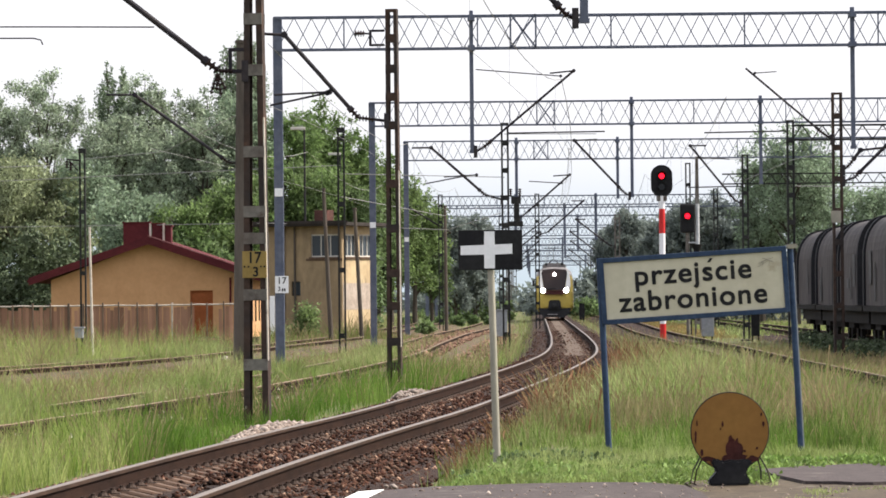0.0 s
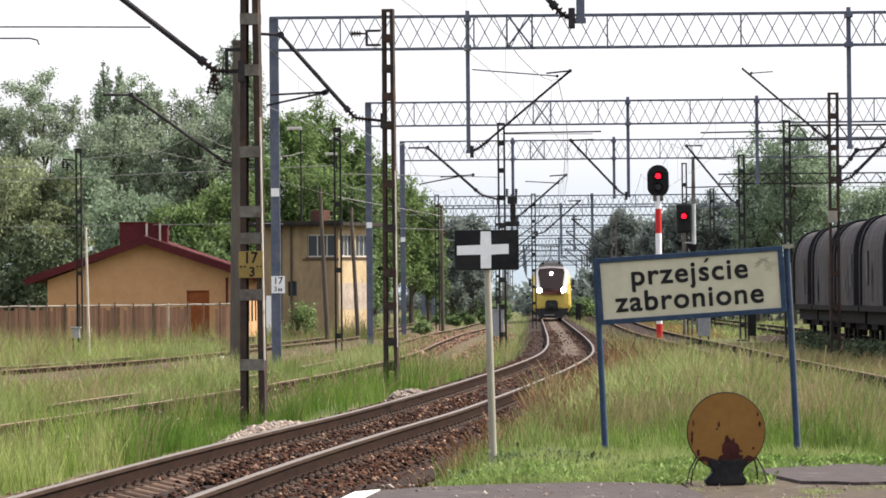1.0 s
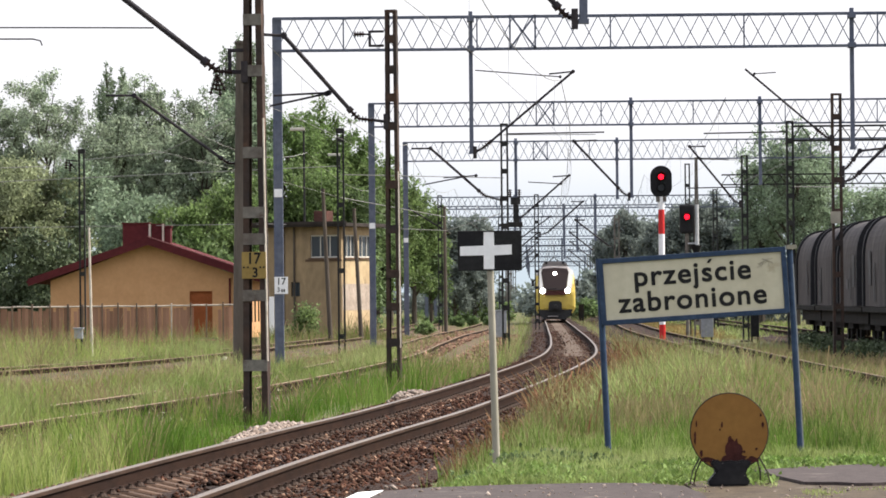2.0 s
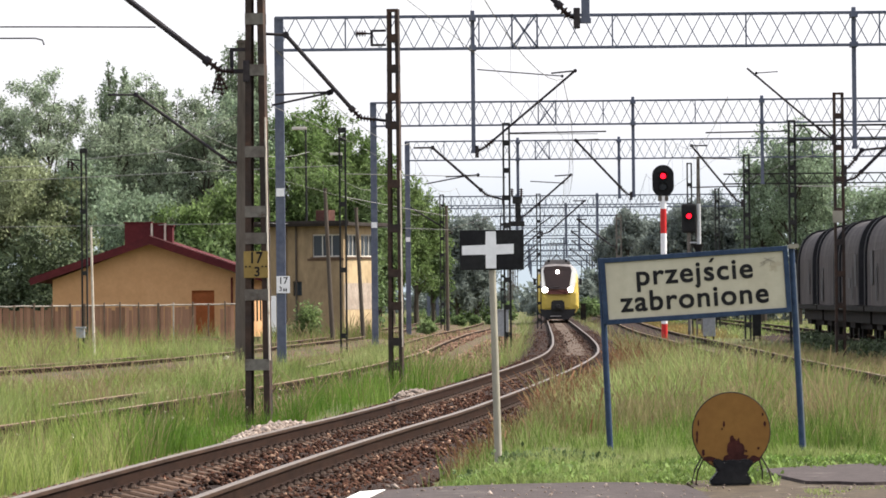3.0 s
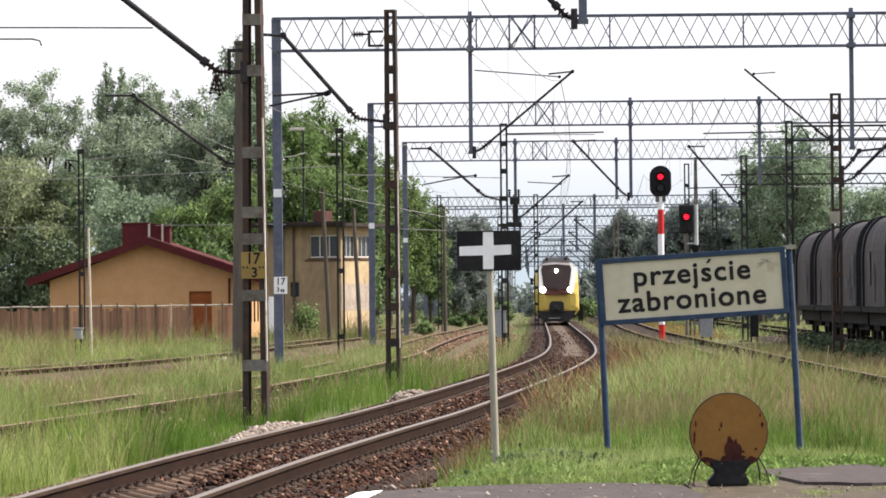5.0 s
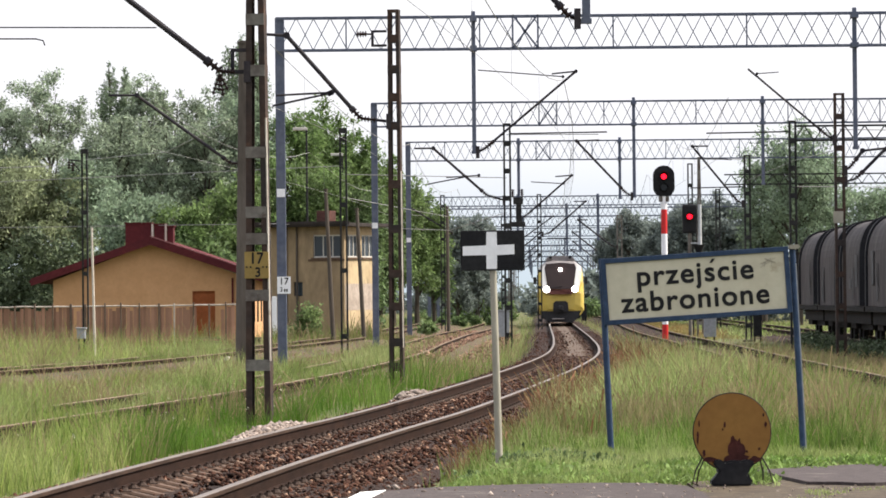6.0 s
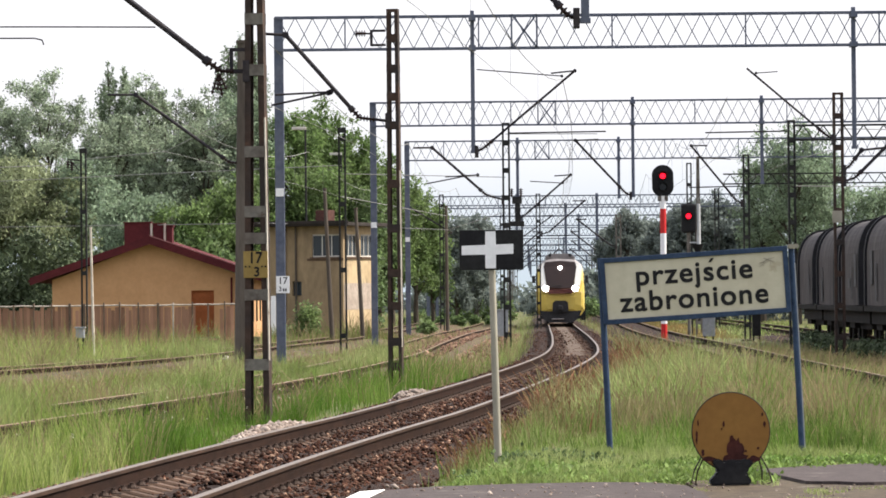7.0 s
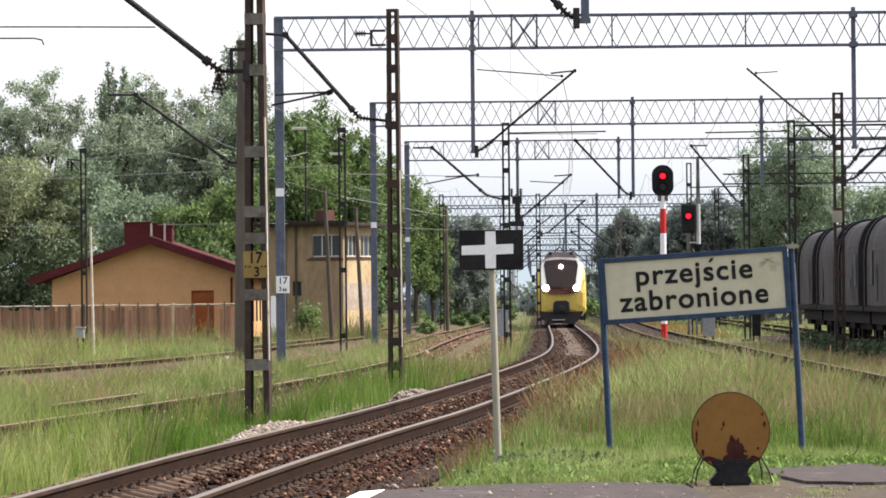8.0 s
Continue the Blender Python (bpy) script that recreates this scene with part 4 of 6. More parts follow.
def wires():
    """Contact and messenger wires over each track, with droppers; they sag between supports."""
    def run(line, ys, zm, zc, label, off=0.0):
        g = thing("overhead_wire", pose(0, 0, 0), label, "wire", "overhead wires")
        mess, cont = [], []
        for a, b in zip(ys, ys[1:]):
            for k in range(8):
                t = k / 8
                y = a + (b - a) * t
                x = float(line.at(y)) + off
                mess.append((x, y, zm - 4 * t * (1 - t) * 0.75))
                cont.append((x, y, zc))
        part("messenger_wire", polytube(B(), mess, 0.01, 4), M["wire"], g)
        part("contact_wire", polytube(B(), cont, 0.006, 4), M["wire"], g)
        bm = B()
        for i, (p, q) in enumerate(zip(mess, cont)):
            if i % 2 == 1:
                polytube(bm, [q, p], 0.004, 3)
        tagged(part("dropper_wire", bm, M["wire"], g), kind="stuff")
    run(MAIN, [10, 72, 122, 177, 221, 280, 344, 430, 500, 590, 660, 740, 840, 960], 7.5, 5.9, "contact and messenger wires above the curving track")
    run(TRACK_2, [136, 177, 221, 280, 344, 430, 500, 590, 660, 740, 840, 960], 7.6, 6.0, "contact and messenger wires above the straight track")
    run(SIDING_A, [95, 157, 221, 262, 344], 7.0, 5.7, "contact and messenger wires above the siding", -0.2)
    run(SIDING_B, [130, 177, 230, 300], 7.4, 6.0, "contact and messenger wires above the far siding")
    g = thing("overhead_wire", pose(0, 0, 0), "loose cross wires between the masts", "wire", "overhead wires")
    for pts in ([(-14.2, 177, 7.2), (-10, 160, 6.9), (-5.9, 130, 7.0)], [(-30, 177, 7.0), (-22, 177, 6.8), (-14.2, 177, 7.0)],
                [(-30, 170, 6.6), (-18, 172, 6.2), (-3.7, 158, 6.3)], [(-3.7, 158, 6.0), (2.0, 157, 5.8)], [(-30, 240, 5.6), (-8, 205, 5.1), (0, 210, 4.8), (2, 157, 4.6)],
                [(-3.7, 158, 5.2), (-0.1, 235, 5.9)], [(12.86, 195, 6.6), (12, 157, 6.3), (11.75, 136, 6.0)], [(11.75, 136, 6.6), (20, 136, 6.4)], [(11.94, 157, 5.4), (24, 160, 5.3)],
                [(2, 157, 7.3), (5.2, 157, 7.28)], [(12.86, 195, 7.5), (9.9, 195, 7.55)]):
        part("cross_wire", polytube(B(), pts, 0.013, 4), M["wire"], g)
    # taut wires and a hooked lamp arm that come in above the left-hand siding
    g = mast(-9.3, 74, 7.6, 0.34, M["mast_steel"], "rusty catenary mast beyond the overgrown siding")
    cable = part("span_wire", polytube(B(), [(0.1, 0, 6.14), (3.2, -4, 5.87), (4.91, -6, 5.73)], 0.012, 5), M["arm_steel"], g)
    rod = part("hooked_rod", polytube(B(), [(0.1, 0, 5.95), (2.55, 0, 5.93), (2.67, 0, 5.9), (2.7, 0, 5.82)], 0.014, 6), M["arm_steel"], g)
    # sloping steel trusses over the wagon line
    for y, x0, x1, z in ((157, 12, 24, 7.0), (230, 14, 30, 7.3)):
        g = thing("portal_beam", pose(0, y, z), "dark steel lattice portal beam above the wagon line", "gantry")
        bm = B()
        for dz in (0, 0.5):
            bar(bm, (x0, 0, dz), (x1, 0, dz), 0.07)
        part("chords", bm, M["mast_dark"], g)
        bm = B()
        k = x0
        while k < x1 - 0.3:
            bar(bm, (k, 0, 0), (k + 0.35, 0, 0.5), 0.04)
            bar(bm, (k + 0.35, 0, 0.5), (k + 0.7, 0, 0), 0.04)
            k += 0.7
        part("lattice", bm, M["mast_dark"], g)


# ------------------------------------------------------------------ signs in front
def no_crossing_sign():
    g = thing("warning_sign", pose(2.26, 41.5, 1.7, ry=-3.4), "leaning cream sign with black lettering in a blue frame", "sign")
    w, h = 0.83, 0.272
    bm = B()
    box(bm, -w, -0.012, -h, w, 0.012, h, 0.004)
    part("board", bm, M["sign_cream"], g)
    for nm, b in (("frame_rail", (-w - 0.01, -0.03, h - 0.012, w + 0.01, 0.02, h + 0.034)), ("frame_rail", (-w - 0.01, -0.03, -h - 0.034, w + 0.01, 0.02, -h + 0.012)),
                  ("frame_stile", (-w - 0.034, -0.028, -h - 0.03, -w + 0.012, 0.022, h + 0.034)), ("frame_stile", (w - 0.012, -0.028, -h - 0.03, w + 0.034, 0.022, h + 0.034))):
        bm = B()
        box(bm, *b, bevel=0.005)
        part(nm, bm, M["blue_paint"], g)
    up = pose(0, -0.014, 0, rx=90)
    word = letters("przejscie", 0.258, M["black_paint"], g, up @ pose(-0.005, 0.117, 0), bold=0.0065, squeeze=1.07, space=1.1)
    xs = [v.co.x for v in word.data.vertices]
    bm = B()
    xa = min(xs) + 0.645 * (max(xs) - min(xs)) - 0.005
    prism(bm, [(xa - 0.02, 0.203), (xa + 0.006, 0.203), (xa + 0.034, 0.24), (xa + 0.006, 0.24)], -0.019, -0.012)
    part("accent", bm, M["black_paint"], g)
    letters("zabronione", 0.258, M["black_paint"], g, up @ pose(-0.015, -0.118, 0), bold=0.0065, squeeze=1.06, space=1.1)
    # faint scratched scribble in the upper corner
    bm = B()
    for i in range(7):
        a = i * 0.9
        bar(bm, (0.66 + 0.07 * math.cos(a), -0.0135, 0.17 + 0.04 * math.sin(a * 1.7)), (0.68 + 0.07 * math.cos(a + 2.2), -0.0135, 0.17 + 0.04 * math.sin(a * 1.7 + 2.0)), 0.004)
    part("scribble", bm, M["post_paint"], g)
    inv = g.matrix_world.inverted()
    for top, foot in (((1.392, 41.54, 1.96), (1.47, 41.54, 0.02)), ((3.145, 41.54, 2.05), (3.235, 41.54, 0.05))):
        bm = B()
        tube(bm, inv @ Vector(foot), inv @ Vector(top), 0.029, n=16)
        post = part("post", bm, M["blue_paint"], g)
    # wear and sunlight on the post's right edge, painted as one pale strip
    bm = B()
    a, b = Vector((3.15, 41.54, 1.9)), Vector((3.228, 41.54, 0.2))
    bar(bm, inv @ (a + Vector((0.026, -0.012, 0))), inv @ (b + Vector((0.026, -0.012, 0))), 0.014)
    part("worn_edge", bm, M["box_grey"], post, "pale worn edge brightened as if in sun")
    bm = B()
    tube(bm, inv @ Vector((3.145, 41.54, 2.03)), inv @ Vector((3.147, 41.54, 2.062)), 0.034, n=16)
    bar(bm, inv @ Vector((3.12, 41.5, 2.05)), inv @ Vector((3.21, 41.5, 2.055)), 0.04)
    part("post_cap", bm, M["post_paint"], g, "pale end cap")


def cross_sign():
    g = thing("cross_indicator", pose(0.41, 40, 0.1), "black board with a white cross on a thin grey post", "sign")
    bm = B()
    tube(bm, (0.015, 0.03, -0.2), (-0.03, 0.03, 1.8), 0.034, 0.03, 16)
    part("post", bm, M["post_paint"], g)
    bm = B()
    box(bm, -0.315, -0.012, 1.75, 0.252, 0.012, 2.105, 0.006)
    part("board", bm, M["black_paint"], g)
    bm = B()
    prism(bm, [(-0.087, 1.765), (0.006, 1.765), (0.008, 1.886), (0.162, 1.893), (0.162, 1.98), (0.008, 1.975), (0.005, 2.092), (-0.085, 2.092), (-0.088, 1.973), (-0.296, 1.966), (-0.296, 1.884), (-0.087, 1.887)], -0.016, -0.012)
    part("cross", bm, M["white_paint"], g)
    bm = B()
    box(bm, -0.075, 0.012, 1.83, 0.02, 0.05, 1.87)
    box(bm, -0.075, 0.012, 2.0, 0.02, 0.05, 2.04)
    part("clamp", bm, M["mast_dark"], g)


def ground_disc():
    """A round plate on a weighted foot with two wire struts, seen from behind."""
    g = thing("signal_disc", pose(2.08, 33.55, 0.2, rz=3), "round ochre steel disc with a rust stain on a black foot", "signal disc")
    bm = B()
    bmesh.ops.create_cone(bm, cap_ends=True, segments=64, radius1=0.287, radius2=0.287, depth=0.012, matrix=pose(0, 0, 0.395, rx=90))
    bmesh.ops.bevel(bm, geom=[e for e in bm.edges if len(e.link_faces) == 2 and any(len(f.verts) > 4 for f in e.link_faces)], offset=0.003, segments=2, affect="EDGES")
    part("plate", bm, M["disc_ochre"], g)
    bm = B()
    n = 64
    pts = [(0.29 * math.cos(2 * math.pi * k / n), 0, 0.395 + 0.29 * math.sin(2 * math.pi * k / n)) for k in range(n + 1)]
    polytube(bm, pts, 0.005, 6)
    part("rim", bm, M["mast_steel"], g)
    bm = B()
    rng = random.Random(3)
    edge = []
    for k in range(40):
        a = 2 * math.pi * k / 40
        r = 1 + 0.16 * math.sin(3 * a + 0.6) + 0.1 * math.sin(7 * a) + rng.uniform(-0.09, 0.09)
        edge.append((0.03 + 0.08 * r * math.cos(a) * (1.45 if math.sin(a) < 0 else 0.72), 0.225 + (0.135 if math.sin(a) > 0 else 0.085) * r * math.sin(a)))
    prism(bm, edge, -0.0105, -0.007)
    part("rust_stain", bm, M["rust"], g, "spreading dark red rust stain")
    for cx, cz, rx, rz in ((-0.16, 0.19, 0.05, 0.018), (0.17, 0.19, 0.05, 0.02), (0.25, 0.45, 0.009, 0.022), (0.235, 0.52, 0.007, 0.014), (-0.255, 0.36, 0.008, 0.05), (-0.055, 0.45, 0.007, 0.02), (-0.07, 0.415, 0.005, 0.01), (-0.21, 0.24, 0.012, 0.024), (0.2, 0.27, 0.009, 0.012), (0.11, 0.25, 0.008, 0.01), (-0.245, 0.46, 0.006, 0.02)):
        bm = B()
        prism(bm, [(cx + rx * (1 + rng.uniform(-0.35, 0.35)) * math.cos(k * math.pi / 8), cz + rz * (1 + rng.uniform(-0.35, 0.35)) * math.sin(k * math.pi / 8)) for k in range(16)], -0.0098, -0.007)
        part("paint_chip", bm, M["rust"], g, "small dark rust blotch")
    bm = B()
    prism(bm, [(-0.165, 0.0), (0.14, 0.0), (0.15, 0.022), (0.138, 0.05), (0.112, 0.075), (0.118, 0.11), (0.142, 0.14), (0.17, 0.17), (0.11, 0.195), (0.05, 0.18), (0.0, 0.19), (-0.06, 0.176), (-0.11, 0.2), (-0.15, 0.175), (-0.132, 0.14), (-0.105, 0.11), (-0.118, 0.08), (-0.15, 0.055), (-0.168, 0.025)], -0.07, 0.06)
    bmesh.ops.bevel(bm, geom=list(bm.edges), offset=0.012, segments=2, affect="EDGES")
    part("foot", bm, M["black_paint"], g)
    for s in (-1, 1):
        bm = B()
        polytube(bm, [(s * 0.215, 0.012, 0.22), (s * 0.275, 0.0, 0.11), (s * 0.3, -0.03, 0.02), (s * 0.26, -0.05, 0.005)], 0.006, 6)
        polytube(bm, [(s * 0.205, 0.015, 0.2), (s * 0.24, 0.1, 0.1), (s * 0.25, 0.16, 0.0)], 0.006, 6)
        part("strut", bm, M["mast_steel"], g)


def plates():
    g = thing("kilometre_plate", pose(-2.9, 67.83, 2.14, rz=-9), "faded yellow kilometre plate bolted to the mast", "sign")
    bm = B()
    box(bm, -0.185, -0.01, -0.2, 0.185, 0.01, 0.2, 0.004)
    part("plate", bm, M["plate_yellow"], g)
    up = pose(0, -0.0115, 0, rx=90)
    letters("17", 0.24, M["black_paint"], g, up @ pose(0.0, 0.095, 0), bold=0.005, squeeze=0.9)
    letters("3", 0.2, M["black_paint"], g, up @ pose(0.02, -0.115, 0), bold=0.005)
    for x in (-0.15, -0.09, 0.1, 0.155):
        bm = B()
        ring(bm, (x, -0.014, -0.03), (0, 1, 0), 0.014, 0.012, 8)
        part("bolt", bm, M["black_paint"], g)
    g = thing("kilometre_plate", pose(-4.48, 121.86, 2.02), "small white kilometre plate on the gantry column", "sign")
    bm = B()
    box(bm, -0.18, -0.01, -0.23, 0.18, 0.01, 0.23, 0.004)
    part("plate", bm, M["white_paint"], g)
    letters("17", 0.26, M["black_paint"], g, up @ pose(0.0, 0.1, 0), bold=0.004)
    letters("3", 0.17, M["black_paint"], g, up @ pose(-0.07, -0.12, 0), bold=0.003)
    bm = B()
    for k in range(2):
        box(bm, 0.0 + k * 0.06, -0.014, -0.18, 0.04 + k * 0.06, -0.011, -0.1)
    part("bars", bm, M["black_paint"], g)


# ------------------------------------------------------------------ signals
def main_signal():
    g = thing("railway_signal", pose(8.31, 175, 0), "tall light signal showing red on a red and white mast", "railway signal", "railway signals")
    for z0, z1, mt in ((-0.4, 0.55, "red_paint"), (0.55, 1.5, "white_paint"), (1.5, 2.4, "red_paint"), (2.4, 3.2, "red_paint"), (3.2, 4.05, "white_paint"), (4.05, 5.0, "red_paint"), (5.0, 5.5, "white_paint")):
        bm = B()
        tube(bm, (0, 0, z0), (0, 0, z1), 0.118, n=16)
        part("mast_band", bm, M[mt], g)
    bm = B()
    out = []
    for k in range(32):
        a = 2 * math.pi * k / 32
        out.append((0.42 * math.cos(a), 6.08 + 0.22 * (1 if math.sin(a) > 0 else -1) + 0.4 * math.sin(a)))
    prism(bm, out, -0.06, 0.02)
    part("backboard", bm, M["black_paint"], g)
    bm = B()
    for zz in (6.3, 5.85):
        bmesh.ops.create_cone(bm, cap_ends=False, segments=24, radius1=0.16, radius2=0.16, depth=0.3, matrix=pose(0, -0.2, zz, rx=90))
    part("hoods", bm, M["black_paint"], g)
    bm = B()
    ring(bm, (0, -0.075, 6.27), (0, 1, 0), 0.105, 0.03, 24)
    part("red_lamp", bm, M["red_light"], g, "glowing red lamp")
    bm = B()
    ring(bm, (0, -0.075, 5.85), (0, 1, 0), 0.13, 0.03, 24)
    part("dark_lamp", bm, M["pane"], g)
    bm = B()
    box(bm, -0.2, -0.1, 5.3, 0.2, 0.15, 5.5, 0.02)
    part("collar", bm, M["mast_pale"], g)


def shunt_signal():
    g = thing("railway_signal", pose(11.15, 210, 0), "small light signal showing red beside a pale ladder post", "railway signal", "railway signals")
    bm = B()
    box(bm, -0.34, -0.12, 4.55, 0.34, 0.12, 5.9, 0.1)
    part("head", bm, M["black_paint"], g)
    bm = B()
    ring(bm, (0.0, -0.14, 5.33), (0, 1, 0), 0.12, 0.04, 24)
    part("red_lamp", bm, M["red_light"], g, "glowing red lamp")
    bm = B()
    bmesh.ops.create_cone(bm, cap_ends=False, segments=20, radius1=0.17, radius2=0.17, depth=0.28, matrix=pose(0, -0.24, 5.35, rx=90))
    part("hood", bm, M["black_paint"], g)
    bm = B()
    tube(bm, (0, 0.05, -0.4), (0, 0.05, 4.6), 0.09, n=14)
    part("mast", bm, M["mast_pale"], g)
    bm = B()
    tube(bm, (0.47, 0, 4.0), (0.47, 0, 5.9), 0.09, n=14)
    bar(bm, (0.0, 0, 4.1), (0.5, 0, 4.1), 0.06)
    part("side_post", bm, M["lamp_grey"], g, "pale grey tube")
    bm = B()
    bmesh.ops.create_cone(bm, cap_ends=True, segments=20, radius1=0.1, radius2=0.28, depth=0.4, matrix=pose(0.42, 0, 3.82))
    part("loudspeaker", bm, M["black_paint"], g)


def yard_bits():
    """A whitewashed marker stone and a white board in the yard."""
    g = thing("marker_stone", pose(-6.62, 134, -0.36), "pale weathered marker stone in the grass", "stone")
    bm = B()
    bmesh.ops.create_icosphere(bm, subdivisions=2, radius=0.13, matrix=Matrix.Diagonal((1.0, 0.8, 1.3, 1)) @ Matrix.Translation((0, 0, 0.12)))
    for v in bm.verts:
        v.co += Vector(noise.noise_vector(v.co * 6)) * 0.03
    part("stone", bm, M["fence_cap"], g)
    for x, y in ((-7.62, 231), (-6.77, 272), (-5.6, 301)):
        lamp = thing("street_lamp", pose(x, y, -0.4), "tall grey lamp mast with a flat pale head", "lamp", "yard lamps")
        bm = B()
        tube(bm, (0.35, 0, 0), (0.35, 0, 10.7), 0.08, 0.05)
        part("mast", bm, M["mast_dark"], lamp)
        bm = B()
        box(bm, -0.35, -0.16, 10.7, 0.4, 0.16, 10.85, 0.03)
        part("head", bm, M["frame_white"], lamp)
    g = thing("mast_plate", pose(11.68, 135.8, 3.95), "small faded tan plate fixed to the mast", "sign")
    bm = B()
    box(bm, -0.15, -0.01, -0.18, 0.15, 0.01, 0.18, 0.004)
    part("plate", bm, M["post_paint"], g)
    g = thing("notice_board", pose(-7.92, 203, -0.4), "narrow white board on a post", "board")
    bm = B()
    box(bm, -0.13, -0.02, 0.35, 0.13, 0.02, 2.2, 0.01)
    part("panel", bm, M["white_paint"], g)
    bm = B()
    box(bm, -0.03, 0.02, -0.1, 0.03, 0.07, 2.1)
    part("stake", bm, M["timber_pole"], g)


def trackside_boxes():
    for x, y, w, h, mt, lb in ((10.9, 190, 0.5, 1.0, "box_grey", "grey trackside cabinet on a low stand"), (12.9, 190, 0.35, 0.95, "black_paint", "dark low dwarf signal on a post"),
                               (2.35, 200, 0.5, 1.15, "box_grey", "grey trackside cabinet by the masts"), (9.9, 335, 0.4, 1.2, "black_paint", "dark trackside cabinet beside the line"), (-12.25, 150, 0.27, 0.32, "box_grey", "small grey box on two tall legs")):
        lift = 0.5 if h < 0.5 else 0.0
        g = thing("trackside_cabinet", pose(x, y, -0.34), lb, "cabinet")
        bm = B()
        box(bm, -w / 2, -0.2, 0.25 + lift, w / 2, 0.2, 0.25 + h + lift, 0.02)
        part("housing", bm, M[mt], g)
        bm = B()
        box(bm, -w / 2 - 0.04, -0.24, 0.25 + h + lift, w / 2 + 0.04, 0.24, 0.3 + h + lift, 0.01)
        part("lid", bm, M[mt], g)
        for s in (-1, 1):
            bm = B()
            box(bm, s * w * 0.35 - 0.03, -0.05, -0.1, s * w * 0.35 + 0.03, 0.05, 0.26 + lift)
            part("leg", bm, M["mast_dark"], g)


# ------------------------------------------------------------------ buildings
def wall_with_holes(bm, x0, x1, z0, z1, y0, y1, holes):
    """A wall slab in the x-z plane, with rectangular openings through it."""
    xs = sorted({x0, x1, *[h[0] for h in holes], *[h[1] for h in holes]})
    zs = sorted({z0, z1, *[h[2] for h in holes], *[h[3] for h in holes]})
    for xa, xb in zip(xs, xs[1:]):
        for za, zb in zip(zs, zs[1:]):
            cx, cz = (xa + xb) / 2, (za + zb) / 2
            if not any(h[0] < cx < h[1] and h[2] < cz < h[3] for h in holes):
                box(bm, xa, y0, za, xb, y1, zb)
    bmesh.ops.remove_doubles(bm, verts=bm.verts, dist=1e-4)
    return bm


def house():
    x0, x1, d = -18.7, -9.4, 20.0
    g = thing("storehouse", pose(x0, 213, -0.4), "low ochre storehouse with a dark red gabled roof", "house")
    w = x1 - x0
    eave, peak = 3.05, 4.75
    bm = B()
    door = (6.55, 7.62, 0.3, 2.5)
    wall_with_holes(bm, 0, w, 0, eave, 0, 0.3, [door])
    prism(bm, [(0, eave), (w, eave), (w / 2 - 0.02, peak)], 0, 0.3)
    part("front_wall", bm, M["ochre_wall"], g)
    for nm, xa, xb in (("side_wall", 0, 0.3), ("side_wall", w - 0.3, w)):
        bm = B()
        box(bm, xa, 0.3, 0, xb, d, eave)
        part(nm, bm, M["ochre_wall"], g)
    bm = B()
    box(bm, 0.3, d - 0.3, 0, w - 0.3, d, eave)
    part("rear_wall", bm, M["ochre_wall"], g)
    for s in (-1, 1):
        bm = B()
        ex = -1.0 if s < 0 else w + 0.85
        px = w / 2 - 0.02
        ez = eave - 0.12
        prism(bm, [(ex, ez), (px, peak + 0.08), (px, peak + 0.3), (ex, ez + 0.2)], -0.6, d + 0.4)
        part("roof_slope", bm, M["roof_red"], g)
        bm = B()
        prism(bm, [(ex, ez - 0.12), (px, peak - 0.06), (px, peak + 0.32), (ex, ez + 0.23)], -0.66, -0.602)
        part("verge_board", bm, M["roof_red"], g)
        # added strip: the sunlit line along the right slope, painted pink
        if s > 0:
            bm = B()
            prism(bm, [(px, peak + 0.325), (ex, ez + 0.235), (ex, ez + 0.285), (px, peak + 0.375)], -0.68, -0.58)
            part("verge_trim", bm, M["sunlit_red"], g, "pink strip for the sunlit roof edge")
        bm = B()
        tube(bm, (ex, -0.6, ez + 0.08), (ex, d, ez + 0.08), 0.08)
        part("gutter", bm, M["roof_red"], g)
    bm = B()
    box(bm, door[0] + 0.05, 0.12, door[2], door[1] - 0.05, 0.17, door[3] - 0.05)
    for z in (0.55, 1.5):
        box(bm, door[0] + 0.2, 0.1, z, door[1] - 0.2, 0.12, z + 0.7)
    part("door", bm, M["door_brown"], g, "closed rust-brown door")
    bm = B()
    for xa, xb, za, zb in ((door[0], door[0] + 0.05, door[2], door[3]), (door[1] - 0.05, door[1], door[2], door[3]), (door[0] + 0.05, door[1] - 0.05, door[3] - 0.05, door[3])):
        box(bm, xa, 0.05, za, xb, 0.25, zb)
    part("door_frame", bm, M["door_brown"], g)
    bm = B()
    box(bm, door[0] - 0.3, -1.4, 0, door[1] + 2.2, 0, 0.3)
    part("loading_step", bm, M["concrete_pole"], g)
    for xa, xb, top in ((3.33, 4.56, 5.72), (4.68, 5.2, 5.66), (5.3, 5.6, 5.55)):
        bm = B()
        box(bm, xa, 1.2, 4.2, xb, 2.4, top, 0.02)
        part("roof_vent", bm, M["roof_red"], g)
        bm = B()
        box(bm, xa - 0.05, 1.15, top, xb + 0.05, 2.45, top + 0.06)
        part("vent_cap", bm, M["roof_red"], g)
    for xa, za in ((4.62, 4.9), (5.25, 4.75)):
        bm = B()
        box(bm, xa - 0.045, 1.12, za, xa + 0.045, 1.19, 5.7)
        part("flashing_strip", bm, M["pale_metal"], g, "pale metal flashing strip")
    bm = B()
    tube(bm, (8.45, -0.07, 0.2), (8.45, -0.07, 3.1), 0.05)
    part("downpipe", bm, M["roof_red"], g)
    for yy in (3, 7, 11, 15):
        bm = B()
